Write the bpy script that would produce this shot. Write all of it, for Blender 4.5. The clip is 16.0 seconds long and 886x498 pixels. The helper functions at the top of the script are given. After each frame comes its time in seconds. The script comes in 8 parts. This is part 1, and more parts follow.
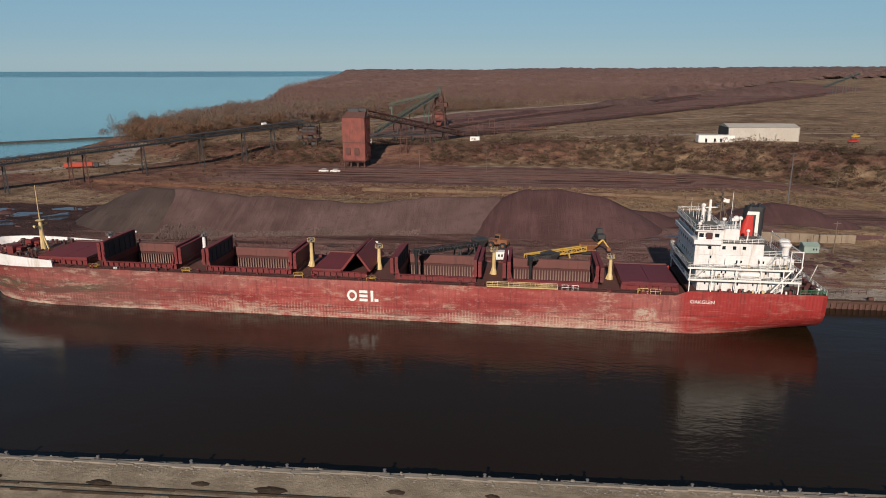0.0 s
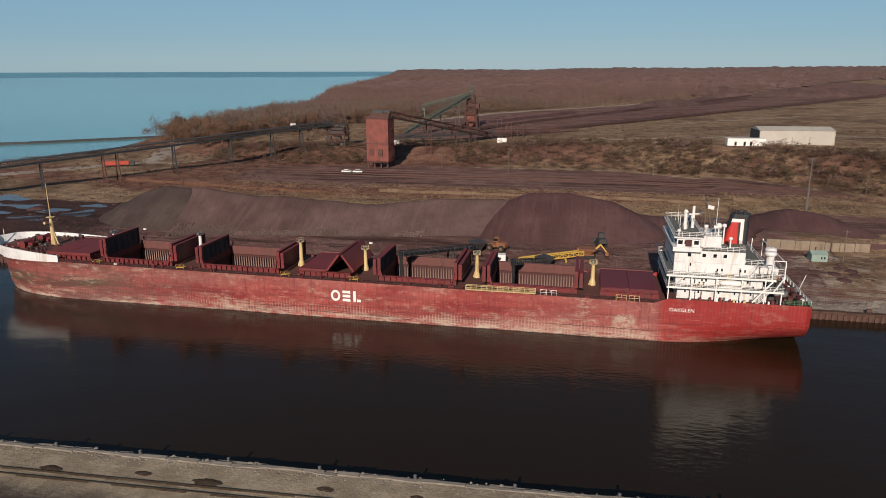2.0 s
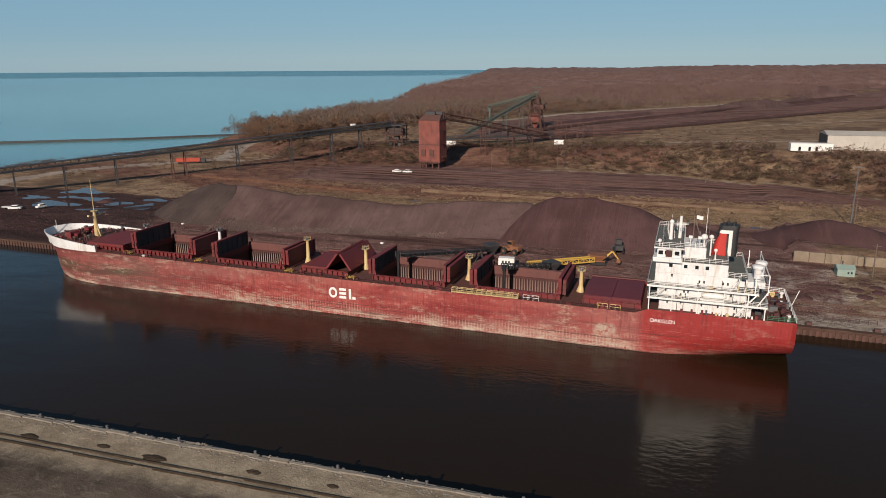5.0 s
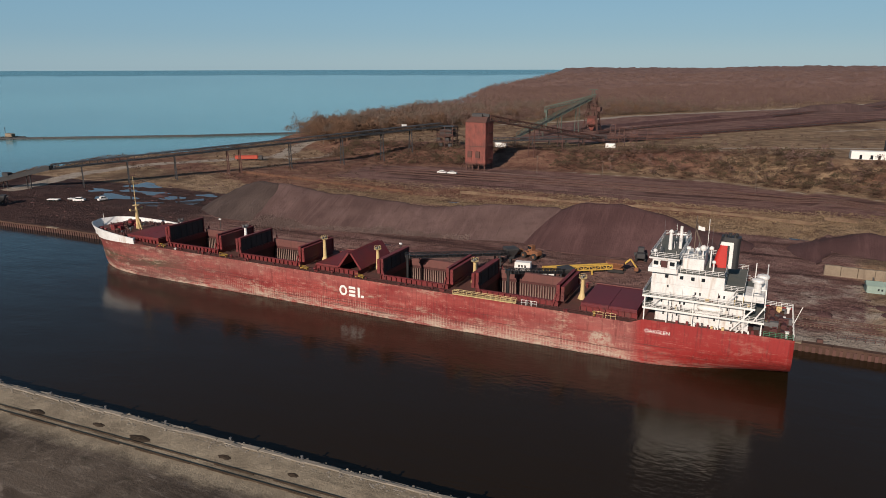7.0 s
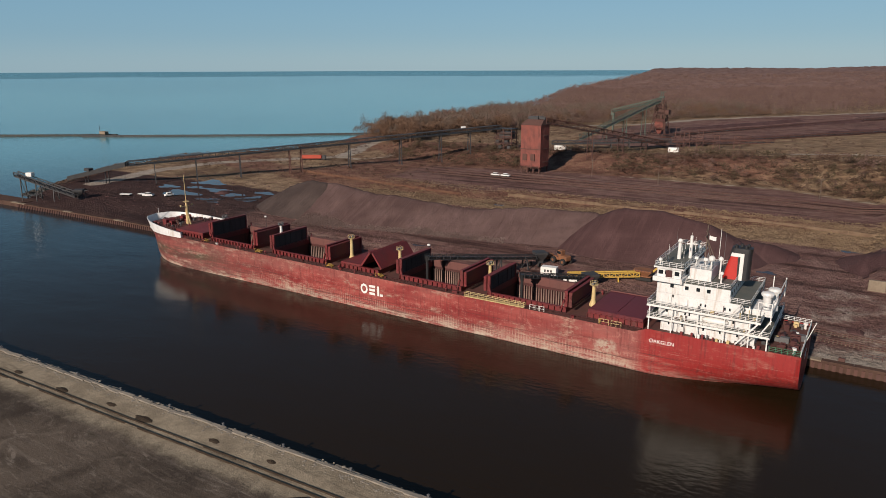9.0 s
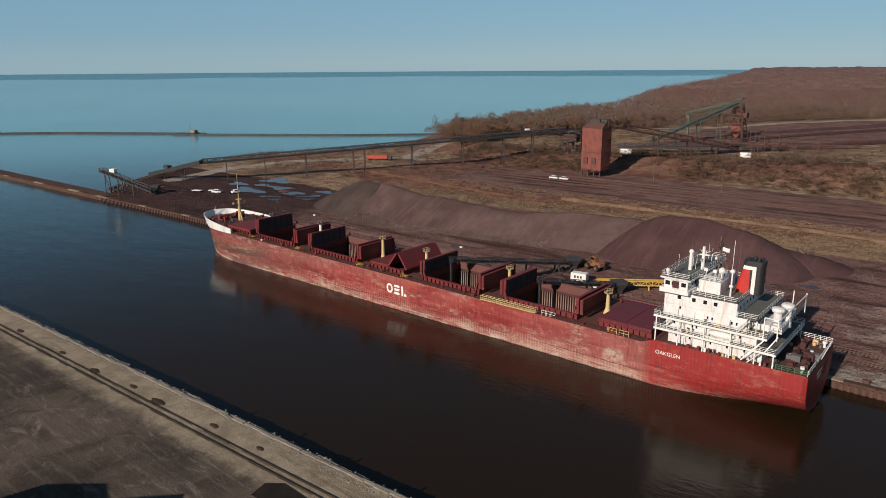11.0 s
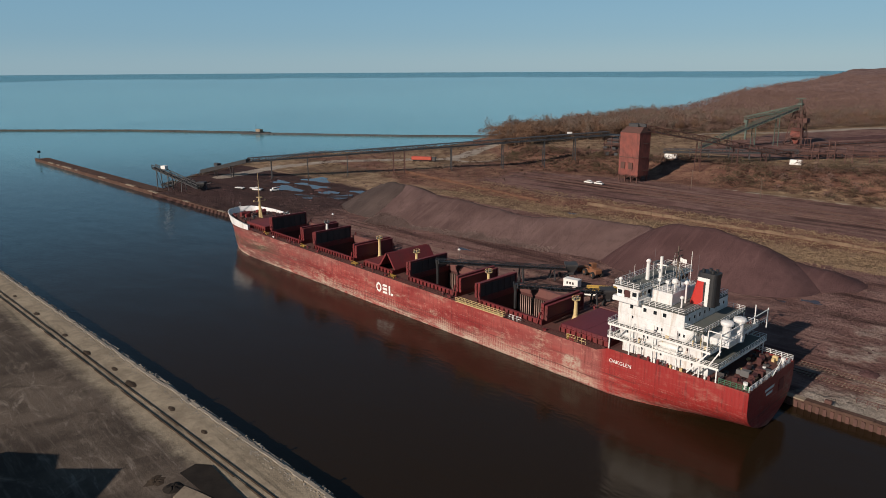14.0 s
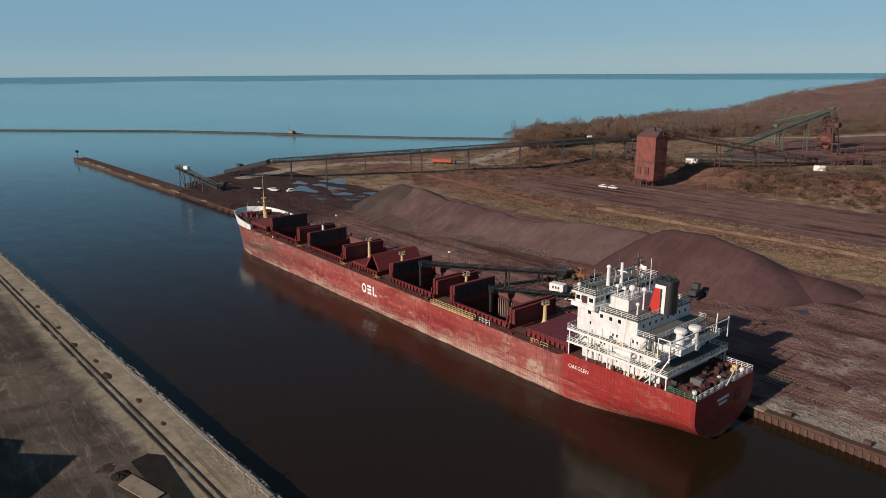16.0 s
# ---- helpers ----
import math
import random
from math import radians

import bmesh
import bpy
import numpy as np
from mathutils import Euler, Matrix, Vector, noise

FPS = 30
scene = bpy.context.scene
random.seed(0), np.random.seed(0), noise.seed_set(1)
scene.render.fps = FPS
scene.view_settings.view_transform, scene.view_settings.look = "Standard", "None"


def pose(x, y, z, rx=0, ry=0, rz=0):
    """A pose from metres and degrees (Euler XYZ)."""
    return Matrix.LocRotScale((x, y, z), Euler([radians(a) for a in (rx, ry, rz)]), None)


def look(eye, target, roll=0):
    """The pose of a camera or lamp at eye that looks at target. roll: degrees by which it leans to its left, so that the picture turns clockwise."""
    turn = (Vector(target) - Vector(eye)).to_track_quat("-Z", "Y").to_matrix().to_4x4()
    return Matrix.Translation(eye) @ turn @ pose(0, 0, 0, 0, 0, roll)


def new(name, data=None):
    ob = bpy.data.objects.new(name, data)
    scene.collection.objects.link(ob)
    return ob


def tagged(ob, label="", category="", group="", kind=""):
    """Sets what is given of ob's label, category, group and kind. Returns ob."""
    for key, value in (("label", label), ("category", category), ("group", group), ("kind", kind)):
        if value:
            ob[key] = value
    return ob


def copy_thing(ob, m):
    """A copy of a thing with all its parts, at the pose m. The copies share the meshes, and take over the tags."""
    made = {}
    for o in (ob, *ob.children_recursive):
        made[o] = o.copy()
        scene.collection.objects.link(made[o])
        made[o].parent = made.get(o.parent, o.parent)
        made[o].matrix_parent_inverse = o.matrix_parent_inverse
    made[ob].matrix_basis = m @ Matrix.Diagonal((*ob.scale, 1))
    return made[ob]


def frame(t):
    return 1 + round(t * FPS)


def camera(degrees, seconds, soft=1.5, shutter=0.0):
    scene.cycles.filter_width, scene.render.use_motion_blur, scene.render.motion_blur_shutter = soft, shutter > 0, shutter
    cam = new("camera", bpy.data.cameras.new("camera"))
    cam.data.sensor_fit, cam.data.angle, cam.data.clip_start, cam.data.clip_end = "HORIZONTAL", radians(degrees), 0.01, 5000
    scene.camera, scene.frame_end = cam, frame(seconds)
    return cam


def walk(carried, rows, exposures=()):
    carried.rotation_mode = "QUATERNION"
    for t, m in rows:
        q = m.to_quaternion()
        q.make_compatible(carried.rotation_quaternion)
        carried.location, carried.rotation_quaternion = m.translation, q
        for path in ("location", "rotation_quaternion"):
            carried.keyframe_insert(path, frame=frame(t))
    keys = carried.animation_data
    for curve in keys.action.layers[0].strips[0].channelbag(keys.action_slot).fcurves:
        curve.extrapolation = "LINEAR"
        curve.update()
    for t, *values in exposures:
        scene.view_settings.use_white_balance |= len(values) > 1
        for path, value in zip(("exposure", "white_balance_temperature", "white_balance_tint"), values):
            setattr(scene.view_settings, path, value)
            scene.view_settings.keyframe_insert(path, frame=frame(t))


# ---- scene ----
cam = camera(65.5, 16.0, soft=0.9)
PATH = [
    (0, (6.113, 6.412, 61.838), (5.864, 8.331, 61.332), 0.0),
    (0.5, (10.37, 6.836, 62.066), (10.087, 8.75, 61.561), -0.1),
    (1, (14.659, 7.22, 62.323), (14.34, 9.129, 61.817), -0.1),
    (1.5, (19.075, 7.57, 62.617), (18.718, 9.472, 62.11), -0.0),
    (2, (23.573, 7.862, 62.932), (23.18, 9.756, 62.426), -0.1),
    (2.5, (27.94, 8.095, 63.267), (27.517, 9.983, 62.76), -0.1),
    (3, (32.219, 8.33, 63.627), (31.768, 10.211, 63.12), -0.1),
    (3.5, (36.496, 8.615, 63.972), (36.01, 10.487, 63.466), -0.0),
    (4, (40.813, 9.074, 64.266), (40.276, 10.933, 63.759), -0.1),
    (6.5, (62.908, 13.243, 66.686), (62.111, 15.004, 66.173), -0.2),
    (7, (67.226, 14.327, 66.96), (66.387, 16.069, 66.448), -0.1),
    (7.5, (71.358, 15.558, 67.281), (70.472, 17.277, 66.77), -0.2),
    (8, (75.602, 16.959, 67.615), (74.63, 18.63, 67.105), -0.2),
    (8.5, (79.857, 18.539, 67.907), (78.851, 20.191, 67.396), -0.2),
    (9, (84.009, 20.372, 68.167), (82.965, 22.0, 67.657), -0.2),
    (11.5, (104.302, 30.837, 69.988), (103.017, 32.283, 69.478), -0.4),
    (12, (108.185, 33.186, 70.175), (106.87, 34.604, 69.665), -0.4),
    (12.5, (111.879, 35.704, 70.369), (110.539, 37.099, 69.861), -0.4),
    (13, (115.584, 38.335, 70.629), (114.22, 39.707, 70.121), -0.4),
    (13.5, (119.211, 41.063, 70.903), (117.825, 42.413, 70.396), -0.4),
    (14, (122.712, 43.894, 71.163), (121.304, 45.222, 70.656), -0.3),
    (14.5, (126.155, 46.841, 71.395), (124.726, 48.147, 70.889), -0.3),
    (15, (129.498, 49.887, 71.626), (128.047, 51.167, 71.121), -0.3),
    (15.5, (132.939, 52.995, 71.782), (131.468, 54.252, 71.278), -0.3),
    (16, (136.479, 56.142, 71.878), (134.987, 57.376, 71.377), -0.3),
]
walk(cam, [(t, look(eye, target, roll)) for t, eye, target, roll in PATH], exposures=[(0.0, 0.08, 6450, 15), (16.0, 0.08, 6400, 14)])

# ---- world, sun, exposure ----
SUN_EL, SUN_AZ = 25.0, 180.0          # the sun stands over the near bank, shadows fall away across the canal
world = bpy.data.worlds.new("sky")
scene.world = world
world.use_nodes = True
wn = world.node_tree
sky = wn.nodes.new("ShaderNodeTexSky")
sky.sky_type = "NISHITA"
sky.sun_disc = False
sky.sun_elevation = radians(SUN_EL)
sky.sun_rotation = radians(SUN_AZ)
sky.air_density, sky.dust_density, sky.ozone_density = 1.0, 0.2, 2.0
wn.nodes["Background"].inputs["Strength"].default_value = 0.085
veil = wn.nodes.new("ShaderNodeMix")           # thin even haze over the clear sky
veil.data_type = "RGBA"
veil.inputs[0].default_value = 0.8
up = wn.nodes.new("ShaderNodeTexCoord")         # the haze thins towards the zenith
upz = wn.nodes.new("ShaderNodeSeparateXYZ")
thin = wn.nodes.new("ShaderNodeMapRange")
thin.interpolation_type = "SMOOTHSTEP"
thin.inputs[1].default_value, thin.inputs[2].default_value = 0.07, 0.34
haze = wn.nodes.new("ShaderNodeMix")
haze.data_type = "RGBA"
haze.inputs[6].default_value, haze.inputs[7].default_value = (1.85, 3.9, 5.3, 1), (0.55, 1.05, 1.6, 1)
wn.links.new(up.outputs["Generated"], upz.inputs[0])
wn.links.new(upz.outputs["Z"], thin.inputs[0])
wn.links.new(thin.outputs[0], haze.inputs[0])
rim = wn.nodes.new("ShaderNodeMapRange")
rim.interpolation_type = "SMOOTHSTEP"
rim.inputs[1].default_value, rim.inputs[2].default_value = -0.005, 0.05
low_haze = wn.nodes.new("ShaderNodeMix")
low_haze.data_type = "RGBA"
low_haze.inputs[6].default_value = (2.5, 4.45, 5.5, 1)
wn.links.new(upz.outputs["Z"], rim.inputs[0])
wn.links.new(rim.outputs[0], low_haze.inputs[0])
wn.links.new(haze.outputs[2], low_haze.inputs[7])
wn.links.new(low_haze.outputs[2], veil.inputs[7])
wn.links.new(sky.outputs["Color"], veil.inputs[6])
wn.links.new(veil.outputs[2], wn.nodes["Background"].inputs["Color"])
sun = new("sun", bpy.data.lights.new("sun", "SUN"))
sun.data.energy, sun.data.angle, sun.data.color = 4.55, radians(0.53), (1.0, 0.87, 0.72)
sun.matrix_world = look((0, -math.cos(radians(SUN_EL)), math.sin(radians(SUN_EL))), (0.02, 0, 0))


# ---- materials ----
def nodes_of(name):
    m = bpy.data.materials.new(name)
    m.use_nodes = True
    t = m.node_tree
    return m, t, t.nodes["Principled BSDF"]


def add(t, kind, **values):
    n = t.nodes.new(kind)
    for k, v in values.items():
        n.inputs[k.replace("_", " ")].default_value = v
    return n


def mixc(t, fac, a, b, mode="MIX"):
    n = t.nodes.new("ShaderNodeMix")
    n.data_type, n.blend_type = "RGBA", mode
    for slot, v in ((0, fac), (6, a), (7, b)):
        if hasattr(v, "links"):
            t.links.new(v, n.inputs[slot])
        elif slot == 0:
            n.inputs[0].default_value = v
        else:
            n.inputs[slot].default_value = (*v, 1)
    return n.outputs[2]


def coords(t, scale=(1, 1, 1)):
    c = t.nodes.new("ShaderNodeTexCoord")
    m = t.nodes.new("ShaderNodeMapping")
    m.inputs["Scale"].default_value = scale
    t.links.new(c.outputs["Object"], m.inputs["Vector"])
    return m.outputs["Vector"]


def noise_of(t, vec, scale, detail=4.0, rough=0.6):
    n = add(t, "ShaderNodeTexNoise", Scale=scale, Detail=detail, Roughness=rough)
    t.links.new(vec, n.inputs["Vector"])
    return n.outputs["Fac"]


def ramp(t, fac, lo, hi):
    n = t.nodes.new("ShaderNodeMapRange")
    n.interpolation_type = "SMOOTHSTEP"
    n.inputs["From Min"].default_value, n.inputs["From Max"].default_value = lo, hi
    t.links.new(fac, n.inputs["Value"])
    return n.outputs["Result"]


def calc(t, op, a, b=0.0):
    n = t.nodes.new("ShaderNodeMath")
    n.operation = op
    for i, v in enumerate((a, b)):
        if hasattr(v, "links"):
            t.links.new(v, n.inputs[i])
        else:
            n.inputs[i].default_value = v
    return n.outputs[0]


def bump(t, bsdf, height, strength, distance):
    b = add(t, "ShaderNodeBump", Strength=strength, Distance=distance)
    t.links.new(height, b.inputs["Height"])
    t.links.new(b.outputs["Normal"], bsdf.inputs["Normal"])


def surface(name, base, other, size=1.0, rough=0.7, metal=0.0, dirt=None, relief=0.02, stretch=(1, 1, 1), amount=0.6):
    """Two-tone procedural surface: broad stains and a fine grain, with a little relief. size: metres of the broad pattern."""
    m, t, b = nodes_of(name)
    v = coords(t, stretch)
    broad, fine = noise_of(t, v, 1 / size), noise_of(t, v, 9 / size, 6.0)
    c = mixc(t, calc(t, "MULTIPLY", ramp(t, broad, 0.35, 0.7), amount), base, other)
    c = mixc(t, calc(t, "MULTIPLY", ramp(t, fine, 0.45, 0.75), 0.35), c, tuple(0.55 * x for x in base))
    if dirt:
        streak = noise_of(t, coords(t, (1, 1, 0.12)), 3 / size, 5.0)
        c = mixc(t, calc(t, "MULTIPLY", ramp(t, streak, 0.52, 0.72), 0.7), c, dirt)
    t.links.new(c, b.inputs["Base Color"])
    b.inputs["Roughness"].default_value, b.inputs["Metallic"].default_value = rough, metal
    b.inputs["Specular IOR Level"].default_value = 0.12 if rough >= 0.9 else 0.5
    bump(t, b, fine, 0.5, relief)
    return m


def hull_paint():
    """Faded red hull paint, scuffed by quay walls: pale ribs showing through, chalky bands by the water, algae at the bow."""
    m, t, b = nodes_of("hull_paint")
    c = t.nodes.new("ShaderNodeTexCoord")
    sep = t.nodes.new("ShaderNodeSeparateXYZ")
    t.links.new(c.outputs["Object"], sep.inputs[0])
    x, z = sep.outputs["X"], sep.outputs["Z"]
    base = mixc(t, ramp(t, noise_of(t, coords(t, (0.05, 0.05, 0.25)), 1.0, 5.0), 0.35, 0.68), (0.2, 0.017, 0.017), (0.34, 0.07, 0.058))
    faded = ramp(t, noise_of(t, coords(t, (0.022, 0.022, 0.1)), 1.0, 3.0, 0.5), 0.42, 0.6)
    base = mixc(t, calc(t, "MULTIPLY", faded, 0.55), base, (0.25, 0.1, 0.085))
    fresh = ramp(t, x, 41.0, 44.0)                      # the stern was repainted
    base = mixc(t, fresh, base, (0.27, 0.02, 0.018))
    keep = calc(t, "SUBTRACT", 1.0, calc(t, "MULTIPLY", fresh, 0.6))
    # large chalky patches
    patch = ramp(t, noise_of(t, coords(t, (0.07, 0.07, 0.2)), 1.0, 8.0, 0.7), 0.5, 0.64)
    low = calc(t, "SUBTRACT", 1.0, ramp(t, z, 3.5, 8.5))
    runs = ramp(t, noise_of(t, coords(t, (1.6, 1.6, 0.12)), 1.0, 6.0, 0.7), 0.5, 0.66)
    base = mixc(t, calc(t, "MULTIPLY", runs, 0.5), base, (0.085, 0.012, 0.012))
    pale = ramp(t, noise_of(t, coords(t, (0.5, 0.5, 0.9)), 1.0, 9.0, 0.75), 0.52, 0.66)
    base = mixc(t, calc(t, "MULTIPLY", calc(t, "MULTIPLY", pale, keep), 0.5), base, (0.44, 0.2, 0.16))
    base = mixc(t, calc(t, "MULTIPLY", calc(t, "MULTIPLY", calc(t, "MULTIPLY", patch, keep), ramp(t, noise_of(t, coords(t, (0.6, 0.6, 1.6)), 1.0, 8.0, 0.75), 0.4, 0.6)), 0.85), base, (0.4, 0.28, 0.21))
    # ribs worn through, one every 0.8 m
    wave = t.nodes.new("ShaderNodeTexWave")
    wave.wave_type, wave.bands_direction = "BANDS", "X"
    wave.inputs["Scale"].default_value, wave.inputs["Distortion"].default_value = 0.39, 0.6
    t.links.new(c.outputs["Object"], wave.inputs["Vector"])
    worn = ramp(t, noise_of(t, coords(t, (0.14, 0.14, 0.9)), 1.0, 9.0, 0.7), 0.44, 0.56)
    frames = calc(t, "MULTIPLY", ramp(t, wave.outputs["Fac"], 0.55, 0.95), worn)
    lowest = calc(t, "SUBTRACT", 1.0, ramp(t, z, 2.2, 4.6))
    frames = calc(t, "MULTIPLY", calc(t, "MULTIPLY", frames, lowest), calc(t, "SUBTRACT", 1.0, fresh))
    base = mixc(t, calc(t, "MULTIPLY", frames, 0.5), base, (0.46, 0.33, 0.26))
    # long thin pale scratches from the quay
    scratch = ramp(t, noise_of(t, coords(t, (0.05, 0.05, 4.5)), 1.0, 7.0, 0.75), 0.6, 0.66)
    scratch = calc(t, "MULTIPLY", scratch, calc(t, "MULTIPLY", ramp(t, z, 1.2, 2.5), calc(t, "SUBTRACT", 1.0, ramp(t, z, 6.5, 8.8))))
    base = mixc(t, calc(t, "MULTIPLY", scratch, 0.6), base, (0.5, 0.36, 0.28))
    scuff = calc(t, "MULTIPLY", calc(t, "MULTIPLY", ramp(t, noise_of(t, coords(t, (0.09, 0.09, 2.6)), 1.0, 8.0, 0.8), 0.56, 0.64), ramp(t, x, 40.0, 44.0)), calc(t, "SUBTRACT", 1.0, ramp(t, z, 5.5, 8.0)))
    base = mixc(t, calc(t, "MULTIPLY", scuff, 0.55), base, (0.48, 0.3, 0.25))
    # scraped waterline band
    band = calc(t, "MULTIPLY", calc(t, "SUBTRACT", 1.0, ramp(t, z, 0.5, 2.6)), ramp(t, noise_of(t, coords(t, (0.3, 0.3, 1.2)), 1.0, 8.0, 0.75), 0.4, 0.62))
    base = mixc(t, calc(t, "MULTIPLY", calc(t, "MULTIPLY", band, keep), 0.9), base, (0.46, 0.38, 0.3))
    # long horizontal rub lines
    rub = ramp(t, noise_of(t, coords(t, (0.035, 0.035, 2.2)), 1.0, 7.0, 0.75), 0.52, 0.62)
    base = mixc(t, calc(t, "MULTIPLY", calc(t, "MULTIPLY", rub, low), 0.75), base, (0.06, 0.022, 0.018))
    # dark green growth forward
    bowside = calc(t, "MULTIPLY", calc(t, "SUBTRACT", 1.0, ramp(t, x, -112.0, -92.0)), ramp(t, noise_of(t, coords(t, (0.08, 0.08, 0.7)), 1.0, 7.0, 0.7), 0.42, 0.55))
    bowside = calc(t, "MULTIPLY", bowside, calc(t, "MULTIPLY", ramp(t, z, 2.5, 4.0), calc(t, "SUBTRACT", 1.0, ramp(t, z, 5.8, 7.5))))
    base = mixc(t, calc(t, "MULTIPLY", bowside, 0.95), base, (0.07, 0.06, 0.035))
    scour = calc(t, "MULTIPLY", calc(t, "SUBTRACT", 1.0, ramp(t, x, -95.0, -70.0)), ramp(t, noise_of(t, coords(t, (0.13, 0.13, 0.5)), 1.0, 9.0, 0.75), 0.53, 0.62))
    # grime and dull paint on the forward third
    fore = calc(t, "MULTIPLY", calc(t, "SUBTRACT", 1.0, ramp(t, x, -115.0, -55.0)), ramp(t, noise_of(t, coords(t, (0.06, 0.06, 0.35)), 1.0, 8.0, 0.7), 0.38, 0.6))
    base = mixc(t, calc(t, "MULTIPLY", fore, 0.8), base, (0.105, 0.036, 0.03))
    base = mixc(t, calc(t, "MULTIPLY", scour, 0.6), base, (0.36, 0.27, 0.21))
    # the star-shaped scar
    dx = calc(t, "MULTIPLY", calc(t, "SUBTRACT", x, 34.5), 0.28)
    dz = calc(t, "MULTIPLY", calc(t, "SUBTRACT", z, 4.6), 0.42)
    r = calc(t, "SQRT", calc(t, "ADD", calc(t, "MULTIPLY", dx, dx), calc(t, "MULTIPLY", dz, dz)))
    r = calc(t, "ADD", r, calc(t, "MULTIPLY", noise_of(t, coords(t), 0.9, 6.0), 1.2))
    scar = calc(t, "MULTIPLY", calc(t, "SUBTRACT", 1.0, ramp(t, r, 0.9, 1.6)), ramp(t, noise_of(t, coords(t, (0.7, 0.7, 0.9)), 1.0, 8.0, 0.8), 0.42, 0.56))
    base = mixc(t, calc(t, "MULTIPLY", scar, 0.9), base, (0.4, 0.32, 0.25))
    t.links.new(base, b.inputs["Base Color"])
    b.inputs["Roughness"].default_value = 0.55
    bump(t, b, calc(t, "ADD", wave.outputs["Fac"], noise_of(t, coords(t), 2.0)), 0.4, 0.08)
    return m


def ground_mat():
    """Ground by its cover: red ore dust, dry grass, grey gravel, each with its own grain."""
    m, t, b = nodes_of("ground_cover")
    a = t.nodes.new("ShaderNodeAttribute")
    a.attribute_name = "cover"
    sep = t.nodes.new("ShaderNodeSeparateColor")
    t.links.new(a.outputs["Color"], sep.inputs[0])
    v = coords(t)
    n1, n2, n3 = noise_of(t, v, 0.02, 6.0), noise_of(t, v, 0.12, 6.0, 0.65), noise_of(t, v, 0.9, 6.0, 0.7)
    tracks = noise_of(t, coords(t, (0.012, 0.12, 0.1)), 1.0, 6.0, 0.65)
    ore = mixc(t, ramp(t, n2, 0.35, 0.7), (0.145, 0.077, 0.066), (0.24, 0.142, 0.122))
    ore = mixc(t, calc(t, "MULTIPLY", ramp(t, tracks, 0.5, 0.64), 0.8), ore, (0.045, 0.022, 0.019))
    ore = mixc(t, calc(t, "MULTIPLY", ramp(t, n1, 0.55, 0.7), 0.5), ore, (0.14, 0.085, 0.066))
    ore = mixc(t, calc(t, "MULTIPLY", sep.outputs[0], 0.8), ore, (0.034, 0.02, 0.019))      # rain-soaked yard
    n4 = noise_of(t, coords(t, (0.03, 0.07, 0.1)), 1.0, 7.0, 0.7)
    dust = noise_of(t, coords(t, (0.007, 0.19, 0.1)), 1.0, 8.0, 0.7)
    ore = mixc(t, calc(t, "MULTIPLY", ramp(t, dust, 0.52, 0.62), calc(t, "MULTIPLY", calc(t, "SUBTRACT", 1.0, sep.outputs[0]), 0.5)), ore, (0.29, 0.19, 0.155))
    grass = mixc(t, ramp(t, n2, 0.35, 0.65), (0.2, 0.126, 0.08), (0.37, 0.26, 0.165))
    grass = mixc(t, calc(t, "MULTIPLY", ramp(t, n4, 0.48, 0.62), 0.75), grass, (0.16, 0.112, 0.068))
    grass = mixc(t, calc(t, "MULTIPLY", ramp(t, n3, 0.5, 0.72), 0.7), grass, (0.045, 0.028, 0.018))
    grass = mixc(t, calc(t, "MULTIPLY", ramp(t, n1, 0.5, 0.66), 0.7), grass, (0.1, 0.06, 0.042))
    grass = mixc(t, calc(t, "MULTIPLY", ramp(t, tracks, 0.56, 0.68), 0.6), grass, (0.1, 0.045, 0.035))
    turf = mixc(t, ramp(t, n2, 0.38, 0.62), (0.15, 0.073, 0.054), (0.25, 0.14, 0.096))
    turf = mixc(t, calc(t, "MULTIPLY", ramp(t, n3, 0.5, 0.7), 0.7), turf, (0.05, 0.024, 0.018))
    grass = mixc(t, ramp(t, calc(t, "ADD", a.outputs["Alpha"], calc(t, "MULTIPLY", calc(t, "SUBTRACT", n4, 0.5), 1.2)), 0.3, 0.7), grass, turf)
    gravel = mixc(t, ramp(t, n2, 0.35, 0.7), (0.3, 0.25, 0.205), (0.43, 0.37, 0.31))
    gravel = mixc(t, calc(t, "MULTIPLY", ramp(t, n3, 0.5, 0.72), 0.5), gravel, (0.08, 0.07, 0.055))
    edge = calc(t, "MULTIPLY", calc(t, "SUBTRACT", n2, 0.5), 0.9)
    k1 = ramp(t, calc(t, "ADD", sep.outputs[1], edge), 0.35, 0.65)
    k2 = ramp(t, calc(t, "ADD", sep.outputs[2], edge), 0.35, 0.65)
    c = mixc(t, k2, mixc(t, k1, ore, grass), gravel)
    t.links.new(c, b.inputs["Base Color"])
    b.inputs["Roughness"].default_value, b.inputs["Specular IOR Level"].default_value = 0.95, 0.12
    bump(t, b, calc(t, "ADD", n3, calc(t, "MULTIPLY", n2, 3.0)), 1.0, 0.9)
    return m


